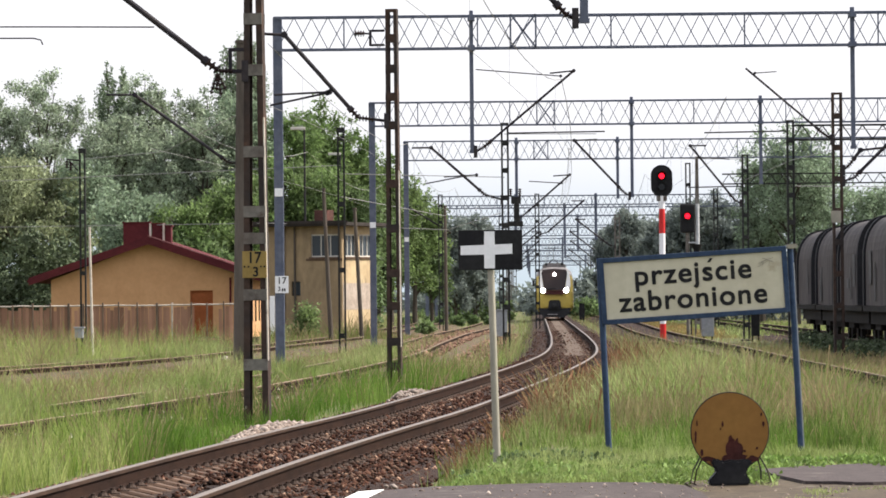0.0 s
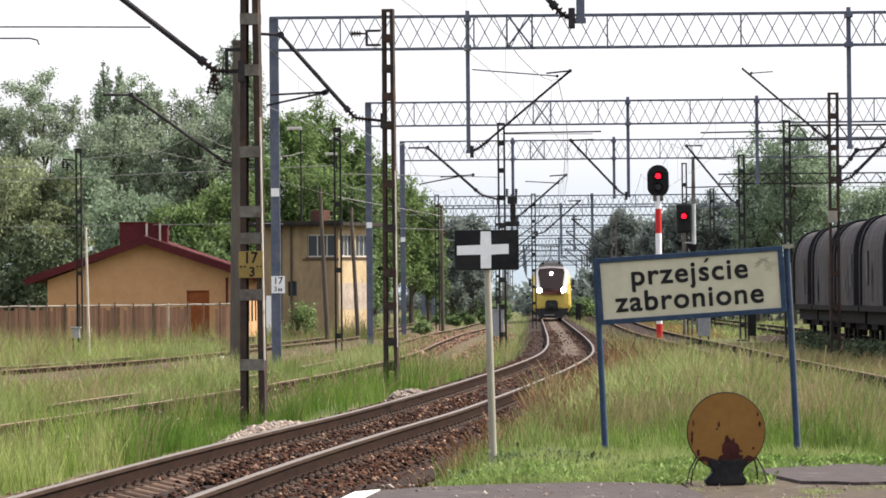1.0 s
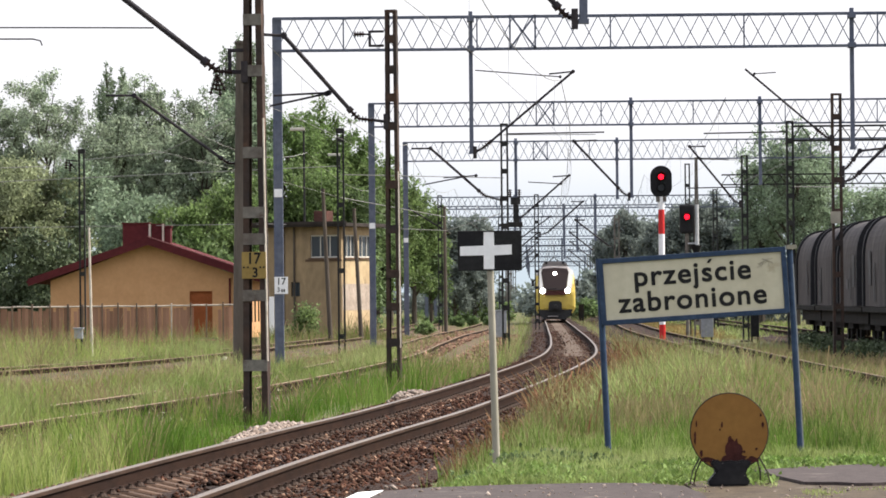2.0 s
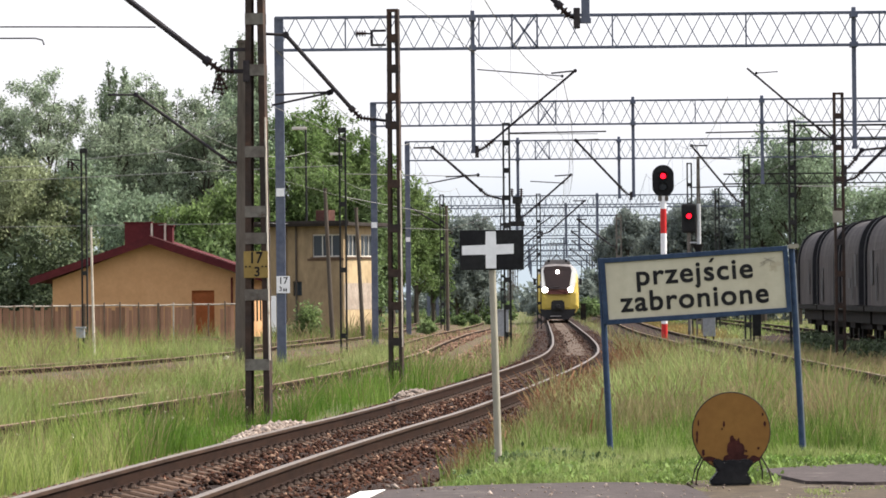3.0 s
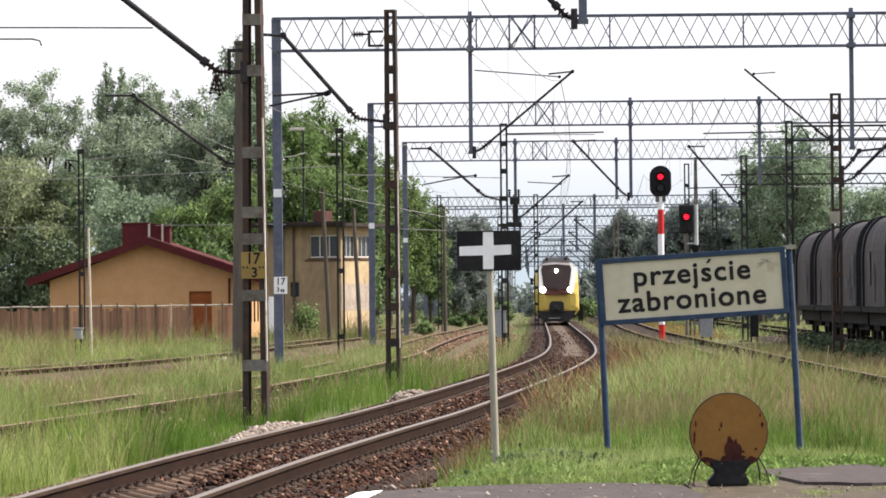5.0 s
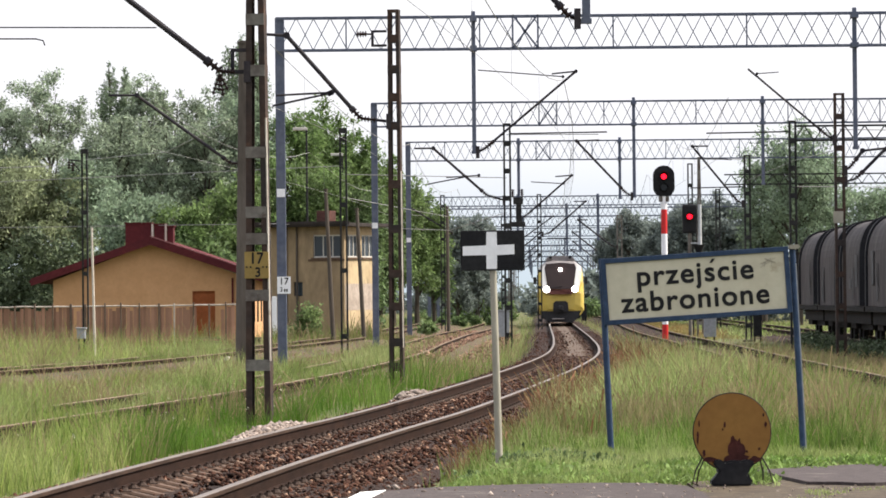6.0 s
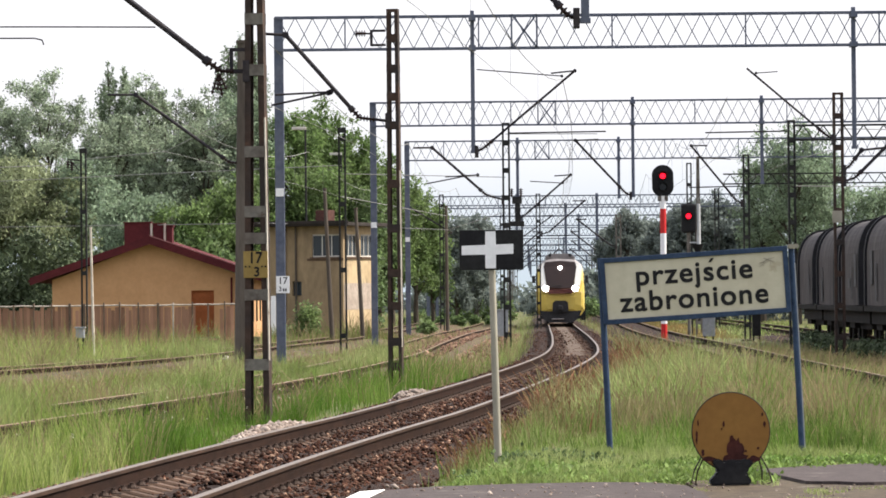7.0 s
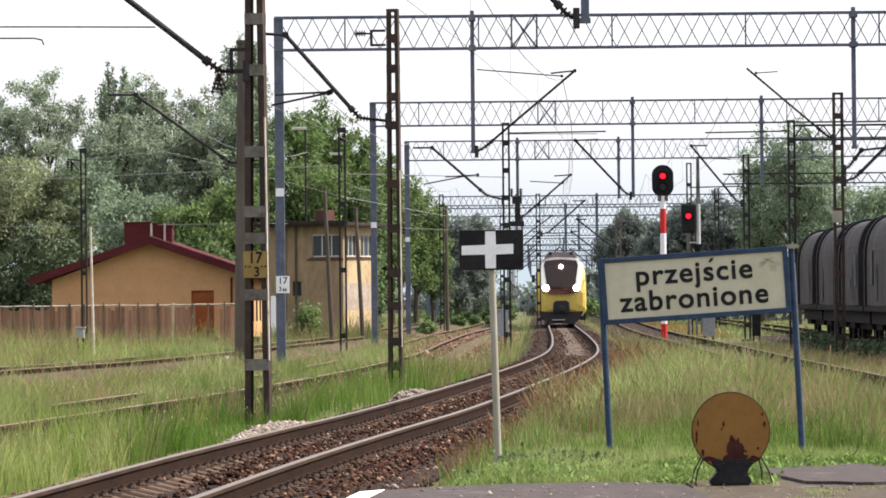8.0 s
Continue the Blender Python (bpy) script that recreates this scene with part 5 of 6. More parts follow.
        box(bm, w - 0.002, yy, 1.0, w + 0.03, yy + 1.1, 2.3)
        part("side_window", bm, M["pane"], g)


def signal_box():
    """A two-storey signal tower with a band of windows upstairs and a flat felted roof."""
    L1, L2, h = 3.72, 3.6, 5.35
    g = thing("signal_box", pose(-4.8, 205, -0.4, rz=-24), "two-storey weathered ochre signal box with a flat dark roof", "building")
    fw = [(-1.55, -0.12, 3.95, 4.98)]
    bm = B()
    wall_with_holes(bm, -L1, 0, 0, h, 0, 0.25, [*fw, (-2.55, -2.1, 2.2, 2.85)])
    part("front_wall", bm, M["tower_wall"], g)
    side = Matrix.Translation((0, 0, 0)) @ pose(0, 0, 0, rz=90)
    sw = [(0.15, 1.55, 3.95, 4.98), (1.9, 3.35, 3.95, 4.98)]
    # sunlight on this wall is painted in as the paler tone
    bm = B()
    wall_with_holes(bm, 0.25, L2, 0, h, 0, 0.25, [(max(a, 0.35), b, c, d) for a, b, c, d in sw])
    ob = part("side_wall", bm, M["sunlit_wall"], g, "flaking side wall in a paler sunlit tone")
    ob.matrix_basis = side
    bm = B()
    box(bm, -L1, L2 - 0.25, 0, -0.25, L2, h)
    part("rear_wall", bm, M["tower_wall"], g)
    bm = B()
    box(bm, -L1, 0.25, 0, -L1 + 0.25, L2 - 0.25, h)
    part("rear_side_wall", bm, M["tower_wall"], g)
    bm = B()
    box(bm, -L1 + 0.25, 0.25, 3.2, -0.25, L2 - 0.25, 3.4)
    part("upper_floor", bm, M["timber_pole"], g)
    for wins, m in ((fw, Matrix.Identity(4)), (sw, side)):
        for a, b, c, d in wins:
            a = max(a, 0.35) if m is side else a
            n = 3
            step = (b - a) / n
            f = B()
            box(f, a, 0.06, c, b, 0.16, c + 0.06)
            box(f, a, 0.06, d - 0.06, b, 0.16, d)
            for k in range(n + 1):
                xx = a + k * step
                box(f, max(a, xx - 0.024), 0.07, c + 0.06, min(b, xx + 0.024), 0.15, d - 0.06)
            win = part("window", f, M["frame_white"], g)
            win.matrix_basis = m
            for k in range(n):
                q = B()
                box(q, a + k * step + 0.024, 0.1, c + 0.06, a + (k + 1) * step - 0.024, 0.108, d - 0.06)
                part("pane", q, M["pane"], win)
            q = B()
            box(q, a - 0.08, -0.08, c - 0.08, b + 0.08, 0.2, c, 0.01)
            part("sill", q, M["frame_brown"], win)
    # band below the upstairs windows, grey render on the lower side wall
    bm = B()
    box(bm, -1.8, -0.03, 3.78, 0.03, -0.003, 3.88)
    part("string_course", bm, M["frame_brown"], g)
    bm = B()
    box(bm, 0.1, -0.012, 1.55, L2 - 0.1, -0.003, 2.75)
    ob = part("bare_render", bm, M["tower_brick"], g, "bare grey patch of render")
    ob.matrix_basis = side
    bm = B()
    box(bm, -2.53, 0.1, 2.22, -2.12, 0.14, 2.83)
    part("small_window", bm, M["pane"], g)
    bm = B()
    box(bm, -L1 - 0.55, -0.55, h, 0.5, L2 + 0.5, h + 0.16, 0.02)
    part("roof", bm, M["tar_roof"], g)
    bm = B()
    box(bm, -L1 - 0.6, -0.6, h + 0.1, 0.55, -0.552, h + 0.24)
    part("roof_edge", bm, M["tar_roof"], g)
    bm = B()
    box(bm, -1.85, 1.0, h + 0.16, -1.2, 1.7, h + 0.75, 0.02)
    part("chimney", bm, M["brick"], g)
    for x in (-2.35, -2.9):
        bm = B()
        tube(bm, (x, -0.06, 0.1), (x, -0.06, h), 0.045)
        part("downpipe", bm, M["timber_pole"], g)


def yard_fence():
    g = thing("panel_fence", pose(-22, 190, -0.35), "weathered see-through picket fence with a pale top rail", "fence")
    n = 13
    rng = random.Random(8)
    x = 0.1
    while x < n:
        bm = B()
        w = 0.032 if rng.random() < 0.6 else 0.05
        box(bm, x - w, -0.06, -0.1, x + w, 0.06, 1.82 + rng.uniform(0, 0.14), 0.015)
        part("fence_post", bm, M["fence_cap" if rng.random() < 0.12 else "old_post"], g)
        x += 0.7 * rng.uniform(0.85, 1.2)
    bm = B()
    polytube(bm, [(k * 0.5, -0.02, 1.8 + rng.uniform(-0.02, 0.02)) for k in range(2 * n + 1)], 0.032, 8)
    part("top_rail", bm, M["fence_cap"], g)
    bm = B()
    box(bm, 0, -0.04, 0.3, n, 0.04, 0.38)
    part("lower_rail", bm, M["fence_board"], g)
    bm = B()
    box(bm, 0, 0, 0.0, 0.144, 0.025, 1.77, 0.005)
    bd = mesh_of("fence_board", bm, M["fence_board"])
    k = 0.08
    while k < n - 0.15:
        # the boards are gone before the shed door
        if rng.random() > 0.07 and not 11.25 < k < 12.35:
            piece("fence_board", bd, g, pose(k, 0.05, rng.choice((0.0, -0.02, -0.05, -0.05, -0.16)) + rng.uniform(-0.03, 0.02), ry=rng.uniform(-0.8, 0.8)))
        k += 0.148


# ------------------------------------------------------------------ wagons and the train
def wagon(y0, label):
    """A covered goods wagon: flat frame, tarpaulin hood on hoops, bogies."""
    L = 12.0
    g = thing("goods_wagon", WAGON_LINE.stand(y0), label, "wagon", "covered wagons")
    half = 1.45

    def hoop(r, lift=0.0):
        pts = [(-half - r, 1.25)]
        for k in range(21):
            a = math.pi * (1 - k / 20)
            pts.append(((half + r) * math.copysign(abs(math.cos(a)) ** 0.62, math.cos(a)), 2.75 + (1.5 + r + lift) * math.sin(a) ** 0.85))
        pts.append((half + r, 1.25))
        return pts

    bm = B()
    out = hoop(0)
    nseg = 25
    rows = []
    rng = random.Random(int(y0))
    for s in range(nseg):
        y = 1.15 + (L - 2.3) * s / (nseg - 1)
        sag = 0.03 * math.sin(math.pi * s / (nseg - 1)) ** 2 + rng.uniform(0, 0.006)
        rows.append([bm.verts.new((x * (1 - sag), y, z - sag * 0.6)) for x, z in out])
    for a, b in zip(rows, rows[1:]):
        for k in range(len(out) - 1):
            bm.faces.new((a[k], a[k + 1], b[k + 1], b[k]))
    bm.faces.new(rows[0])
    bm.faces.new(rows[-1][::-1])
    bmesh.ops.recalc_face_normals(bm, faces=bm.faces)
    ob = part("tarpaulin_hood", bm, M["tarp"], g)
    for y in (0.9, L - 1.4):
        bm = B()
        prism(bm, hoop(0.07), y, y + 0.5)
        part("hoop", bm, M["tarp_rib"], g)
    bm = B()
    box(bm, -1.45, 0, 1.04, 1.45, L, 1.22, 0.02)
    # wide centre box and side sills are added to close the underside with shade
    box(bm, -0.9, 3.2, 0.4, 0.9, L - 3.2, 1.0)
    box(bm, -0.35, 0.3, 0.5, 0.35, L - 0.3, 1.0)
    box(bm, -1.2, 0.2, 0.62, -1.1, L - 0.2, 1.04)
    box(bm, 1.1, 0.2, 0.62, 1.2, L - 0.2, 1.04)
    part("underframe", bm, M["wagon_frame"], g)
    for yb in (2.0, L - 2.0):
        bm = B()
        box(bm, -1.1, yb - 1.2, 0.42, -0.9, yb + 1.2, 0.78, 0.03)
        box(bm, 0.9, yb - 1.2, 0.42, 1.1, yb + 1.2, 0.78, 0.03)
        box(bm, -1.0, yb - 0.2, 0.5, 1.0, yb + 0.2, 0.85)
        bogie = part("bogie", bm, M["wagon_frame"], g)
        for dy in (-0.9, 0.9):
            for s in (-1, 1):
                q = B()
                ring(q, (s * 0.75, yb + dy, 0.46), (1, 0, 0), 0.46, 0.13, 24)
                part("wheel", q, M["wagon_frame"], bogie)
    for y, s in ((0, -1), (L, 1)):
        for x in (-0.87, 0.87):
            bm = B()
            tube(bm, (x, y, 1.06), (x, y + s * 0.2, 1.06), 0.08)
            ring(bm, (x, y + s * 0.24, 1.06), (0, 1, 0), 0.2, 0.04, 20)
            part("buffer", bm, M["wagon_frame"], g)
    for _ in range(rng.choice((2, 3, 3, 4))):
        ya, za = rng.uniform(1.6, L - 3.2), rng.uniform(1.35, 2.1)
        yb, zb = ya + rng.choice((0.25, 0.3, 1.1)), za + rng.choice((0.35, 0.8, 1.1))
        bm = B()
        box(bm, -half - 0.02, ya, za, -half - 0.004, yb, zb)
        part("marking_panel", bm, M["faded_tarp"], g, "faded pale marking panel")
    return g


def train_front():
    """The leading car of an electric unit: slanting nose, dark windscreen, yellow skirt."""
    g = thing("passenger_train", pose(0, 0, 0), "yellow and white electric train with lit headlights", "train")
    L = 21.0
    half = 1.42
    # nose in cross-sections from the front backwards: (y, half width, bottom, top)
    secs = [(-0.05, 0.9, 0.9, 1.86), (0.04, 1.26, 0.75, 1.95), (0.16, 1.4, 0.66, 2.1), (0.45, 1.46, 0.52, 2.75), (0.9, 1.48, 0.5, 3.55), (1.3, 1.48, 0.5, 3.95), (1.9, 1.48, 0.5, 4.05), (L, 1.48, 0.5, 4.05)]

    def section(y, w, z0, z1):
        out = []
        top = min(z1, 3.1)
        out += [(-w * 0.84, z0), (-w, z0 + 0.32), (-w, min(1.9, top))]
        if z1 > 2.2:
            k = min(1, (z1 - 2.0) / 2.0)
            out += [(-w * (1 - 0.02 * k), 2.0 + (z1 - 2.0) * 0.5), (-w * (1 - 0.1 * k), 2.0 + (z1 - 2.0) * 0.78), (-w * (1 - 0.42 * k), z1 - 0.05), (-w * 0.3, z1)]
        else:
            out += [(-w * 0.98, z1 - 0.02), (-w * 0.9, z1 - 0.01), (-w * 0.6, z1 - 0.005), (-w * 0.3, z1)]
        return out + [(-x, z) for x, z in out[::-1]]

    bm = B()
    rows = [[bm.verts.new((x, y, z)) for x, z in section(y, w, z0, z1)] for y, w, z0, z1 in secs]
    for a, b in zip(rows, rows[1:]):
        n = len(a)
        for k in range(n):
            f = bm.faces.new((a[k], a[(k + 1) % n], b[(k + 1) % n], b[k]))
            zc = sum(v.co.z for v in f.verts) / 4
            f.material_index = 2 if zc > 3.3 else 0
    f = bm.faces.new(rows[0])
    bm.faces.new(rows[-1][::-1])
    bmesh.ops.recalc_face_normals(bm, faces=bm.faces)
    part("body", bm, [M["train_yellow"], M["train_white"], M["train_grey"]], g)
    # windscreen: a tall dark pane that leans back over the nose, narrower at its foot
    lean = lambda z: -0.03 + (z - 1.85) * 0.62

    def leaning(name, outl, front, back, mt, label=""):
        bm = B()
        a = [bm.verts.new((x, lean(z) - front - 0.12 * (1 - (x / 1.4) ** 2), z)) for x, z in outl]
        e = [bm.verts.new((x, lean(z) + back, z)) for x, z in outl]
        bm.faces.new(a)
        for k in range(len(outl)):
            k2 = (k + 1) % len(outl)
            bm.faces.new((a[k], a[k2], e[k2], e[k]))
        bmesh.ops.recalc_face_normals(bm, faces=bm.faces)
        return part(name, bm, mt, g, label)

    leaning("windscreen", [(-0.78, 2.2), (0, 2.17), (0.78, 2.2), (1.01, 3.5), (0.9, 3.78), (0, 3.86), (-0.9, 3.78), (-1.01, 3.5)], 0.13, 0.2, M["windscreen"])
    leaning("lamp_band", [(-0.74, 1.84), (0.74, 1.84), (0.74, 2.17), (0, 2.14), (-0.74, 2.17)], 0.14, 0.2, M["rust"], "dark red band below the windscreen")
    bm = B()
    tube(bm, (-0.55, lean(2.28) - 0.3, 2.3), (0.1, lean(2.34) - 0.3, 2.36), 0.02)
    part("wiper", bm, M["train_dark"], g)
    for s in (-1, 1):
        leaning("screen_pillar", [(s * 0.8, 2.0), (s * 1.0, 3.45), (s * 0.96, 3.75), (s * 1.1, 3.66), (s * 1.21, 3.2), (s * 1.25, 2.6), (s * 1.12, 2.0)], 0.1, 0.45, M["train_white"], "glossy white pillar")
        bm = B()
        ring(bm, (s * 0.9, -0.16, 2.16), (0, 1, 0), 0.185, 0.12, 24)
        part("headlight", bm, M["head_light"], g, "lit white headlight")
        bm = B()
        ring(bm, (s * 0.9, -0.12, 2.16), (0, 1, 0), 0.22, 0.1, 24)
        part("lamp_bezel", bm, M["train_grey"], g)
        bm = B()
        box(bm, s * 1.62 - 0.1, 0.6, 2.5, s * 1.62 + 0.1, 0.8, 2.95, 0.04)
        bar(bm, (s * 1.3, 0.8, 2.9), (s * 1.62, 0.7, 2.9), 0.04)
        part("mirror", bm, M["train_dark"], g)
    bm = B()
    ring(bm, (0, lean(3.42) - 0.26, 3.42), (0, 1, 0), 0.12, 0.12, 24)
    part("headlight", bm, M["head_light"], g, "lit white headlight")
    bm = B()
    prism(bm, [(-0.5, 0.72), (0.5, 0.72), (0.46, 1.3), (0.3, 1.42), (-0.3, 1.42), (-0.46, 1.3)], -0.14, 0.2)
    box(bm, -0.15, -0.6, 0.85, 0.15, 0.0, 1.12, 0.04)
    part("coupler", bm, M["train_dark"], g)
    bm = B()
    prism(bm, [(-0.75, 0.08), (0.75, 0.08), (1.05, 0.3), (1.3, 0.8), (-1.3, 0.8), (-1.05, 0.3)], 0.02, 1.2)
    part("obstacle_deflector", bm, M["train_dark"], g)
    bm = B()
    box(bm, -0.55, -0.12, 0.26, 0.22, 0.02, 0.33, 0.02)
    part("plough_bar", bm, M["train_grey"], g)
    for y in (3.0, 5.2, 16.0, 18.2):
        for s in (-1, 1):
            bm = B()
            ring(bm, (s * 0.75, y, 0.43), (1, 0, 0), 0.43, 0.13, 28)
            part("wheel", bm, M["train_dark"], g)
    bm = B()
    box(bm, -1.25, 1.4, 0.3, 1.25, L - 0.3, 0.75)
    part("underframe", bm, M["train_dark"], g)
    bm = B()
    prism(bm, [(-0.95, 4.0), (0.95, 4.0), (0.85, 4.18), (0.6, 4.3), (-0.6, 4.3), (-0.85, 4.18)], 1.5, 5.5)
    box(bm, -0.7, 7.0, 4.05, 0.7, 14.0, 4.25, 0.06)
    part("roof_unit", bm, M["train_grey"], g)
    for x in (-0.62, 0.62):
        bm = B()
        ring(bm, (x, 1.5, 4.2), (0, 1, 0), 0.1, 0.3, 14)
        part("horn", bm, M["train_dark"], g)
    bm = B()
    bar(bm, (-0.6, 16, 4.15), (0, 14.5, 4.75), 0.05)
    bar(bm, (0.6, 16, 4.15), (0, 14.5, 4.75), 0.05)
    bar(bm, (0, 14.5, 4.75), (0, 16.2, 5.6), 0.05)
    bar(bm, (-0.8, 16.2, 5.62), (0.8, 16.2, 5.62), 0.06)
    part("pantograph", bm, M["mast_dark"], g)
    for s in (-1, 1):
        for k in range(8):
            bm = B()
            box(bm, min(s * 1.45, s * 1.488), 3.5 + k * 2.1, 2.1, max(s * 1.45, s * 1.488), 5.2 + k * 2.1, 3.1)
            part("side_window", bm, M["windscreen"], g)
    return g


def train_middle():
    g = thing("train_car", pose(0, 0, 0), "yellow and white trailing car of the electric train", "train")
    bm = B()
    prism(bm, [(-1.28, 0.5), (1.28, 0.5), (1.42, 0.75), (1.42, 1.9), (1.4, 3.0), (1.2, 3.7), (0.8, 4.0), (-0.8, 4.0), (-1.2, 3.7), (-1.4, 3.0), (-1.42, 1.9), (-1.42, 0.75)], 0, 18)
    for f in bm.faces:
        f.material_index = 0 if f.calc_center_median().z < 1.9 else 1
    part("body", bm, [M["train_yellow"], M["train_white"]], g)
    bm = B()
    box(bm, -1.2, 0.5, 0.25, 1.2, 17.5, 0.6)
    part("underframe", bm, M["train_dark"], g)
    for s in (-1, 1):
        for k in range(7):
            bm = B()
            box(bm, min(s * 1.4, s * 1.428), 1 + k * 2.4, 2.1, max(s * 1.4, s * 1.428), 2.9 + k * 2.4, 3.1)
            part("side_window", bm, M["windscreen"], g)
    return g


# ------------------------------------------------------------------ plants
def blades(name, pts, h, w, mat, label, seed, lean=0.35, kind="stuff", head=0.0):
    """Grass: every blade a narrow bent strip; head adds a seed plume."""
    rng = np.random.default_rng(seed)
    P = np.asarray(pts, float)
    n = len(P)
    patch = np.array([noise.noise((u * 0.45, v * 0.22, 5.0)) for u, v in P[:, :2]])
    apron = np.exp(-((P[:, 0] - SIDING_B.at(P[:, 1]) - 2.2) / 1.6) ** 2)
    hh = h * rng.uniform(0.4, 1.2, n) * np.clip(1 + 1.1 * patch, 0.35, 1.6) * (1 - 0.6 * apron)
    hh *= 1 - 0.72 * np.exp(-((P[:, 0] - TRACK_2.at(P[:, 1]) - 0.3) / 0.85) ** 4) * (P[:, 1] > 60)
    clump = np.array([noise.noise((u * 1.9, v * 0.9, 2.0)) for u, v in P[:, :2]])
    hh *= np.clip(1 + 0.9 * clump, 0.5, 1.5)
    # and thin in the trodden lane between the straight track and the wagons
    hh *= np.where(P[:, 0] > TRACK_2.at(P[:, 1]) + 1.0, 0.5, 1.0)
    # the sward is lower towards the paving
    hh *= np.where(P[:, 0] > MAIN.at(P[:, 1]), np.clip((P[:, 1] - 38.5) / 6.5, 0.4, 1.0), 1.0)
    a = rng.uniform(0, 2 * np.pi, n)
    side = np.stack((np.cos(a), np.sin(a) * 0.4, np.zeros(n)), -1)
    la = rng.uniform(0, 2 * np.pi, n)
    ln = hh * lean * rng.uniform(0.1, 2.2, n)
    bend = np.stack((np.cos(la) * ln, np.sin(la) * ln, np.zeros(n)), -1)
    up = np.zeros((n, 3))
    up[:, 2] = 1
    ww = (w * rng.uniform(0.6, 1.3, n))[:, None]
    b0, b1 = P - side * ww, P + side * ww
    mid = P + up * (hh * 0.6)[:, None] + bend * 0.45
    m0, m1 = mid - side * ww * 0.75, mid + side * ww * 0.75
    tip = P + up * hh[:, None] + bend
    V = np.stack((b0, b1, m1, m0, tip - side * ww * (0.15 + head), tip + side * ww * (0.15 + head)), 1)
    F = np.array([(0, 1, 2, 3), (3, 2, 5, 4)])[None] + 6 * np.arange(n)[:, None, None]
    return tagged(raw(name, V.reshape(-1, 3), F.reshape(-1, 4), mat), label, "grass", kind=kind)


def clear_of_tracks(x, y):
    ok = np.ones(len(x), bool)
    off = x - MAIN.at(y)
    ok &= np.where(off > 0, off > np.clip(2.15 - (y - 48) * 0.03, 1.4, 2.15), -off > np.clip(2.15 - (y - 60) * 0.01, 1.6, 2.15) + 0.12 * np.sin(y * 0.9))
    ok &= np.abs(x - WAGON_LINE.at(y)) > 2.3
    return ok


def meadow():
    rng = np.random.default_rng(11)
    green, dry, left = [], [], []
    for y0, y1, n in ((33.5, 48, 110000), (48, 70, 90000), (70, 110, 80000), (110, 170, 52000), (170, 420, 52000)):
        y = rng.uniform(y0, y1, n)
        x = rng.uniform(-0.115, 0.115, n) * y
        ok = clear_of_tracks(x, y)
        off = x - MAIN.at(y)
        paved = (y < 33.9) | ((y < 34.5) & (x > 1.6)) | ((y < 36.6 + 0.35 * np.sin(x * 5)) & (x > 2.4))
        edge = (off > 0) & (off < np.clip(2.95 - (y - 38) * 0.07, 1.35, 2.95) + 0.25 * np.sin(y * 1.7))
        # thin cover on the sidings' own ballast
        thin = np.minimum(np.abs(x - SIDING_A.at(y)), np.abs(x - SIDING_B.at(y))) < 1.15
        ok &= ~paved & ~(edge & (rng.random(n) < 0.93)) & ~(thin & (rng.random(n) < np.where(y > 105, 0.35, 0.1)))
        fld = np.array([noise.noise((a * 0.35, b * 0.16, 0.0)) for a, b in zip(x, y)])
        z = ground_z(x, y) - 0.03
        P = np.stack((x, y, z), -1)
        right = off > 0
        isdry = right & (rng.random(n) < np.clip(0.13 + 0.011 * (y - 44) + 0.9 * fld, 0.03, 0.55)) & (y > 42)
        isdry |= ~right & (rng.random(n) < np.clip(0.09 + 0.12 * (y > 62) + 0.8 * fld, 0.03, 0.55))
        bare = ~right & (fld < -0.28) & (rng.random(n) < 0.6)
        ok &= ~bare
        # trodden strips on the near side of the sidings' rails, and a sandy apron by the far siding
        oa, ob = x - SIDING_A.at(y), x - SIDING_B.at(y)
        ok &= ~((oa > 0.6) & (oa < 1.5) & (rng.random(n) < 0.82))
        # bare rusty ground between the siding and the curving track
        ok &= ~((oa > 0.3) & (off < -2.4 + 0.5 * fld) & (y > 122) & (y < 245) & (rng.random(n) < 0.95))
        ok &= ~((ob > 0.5) & (ob < 3.6 + 3 * fld) & (rng.random(n) < 0.62))
        t2 = np.abs(x - TRACK_2.at(y))
        ok &= ~((t2 < 1.3) & (y > 175)) & ~((np.abs(t2 - GAUGE) < 0.06))
        green.append(P[ok & ~isdry])
        dry.append(P[ok & isdry])
    g = np.concatenate(green)
    d = np.concatenate(dry)
    lime = (g[:, 0] / g[:, 1] < -0.062 + 0.01 * np.sin(g[:, 1] * 0.2)) & (rng.random(len(g)) < 0.65)
    tall = (g[:, 0] < SIDING_B.at(g[:, 1]) - 1.2) & (g[:, 1] > 110)
    blades("grass", g[lime & tall], 0.64, 0.009, M["lime_grass"], "bright lime-green grass before the fence", 46, 0.35)
    blades("grass", g[lime & ~tall], 0.4, 0.0055, M["lime_grass"], "bright lime-green grass beside the siding", 47, 0.28)
    g = g[~lime]
    far = (g[:, 0] < SIDING_B.at(g[:, 1]) - 1.2) & (g[:, 1] > 110)
    blades("grass", g[far], 0.64, 0.009, M["grass"], "waist-high grass in front of the fence", 26, 0.4)
    g = g[~far]
    far = (d[:, 0] < SIDING_B.at(d[:, 1]) - 1.2) & (d[:, 1] > 110)
    blades("seeding_grass", d[far], 0.74, 0.008, M["dry_grass"], "waist-high pale grass gone to seed", 27, 0.4, head=0.6)
    d = d[~far]
    off = MAIN.at(g[:, 1]) - g[:, 0]
    lush = (off > 0) & (off < 4.6 + 0.8 * np.sin(g[:, 1] * 0.31)) & (g[:, 1] > 52) & (g[:, 1] < 115)
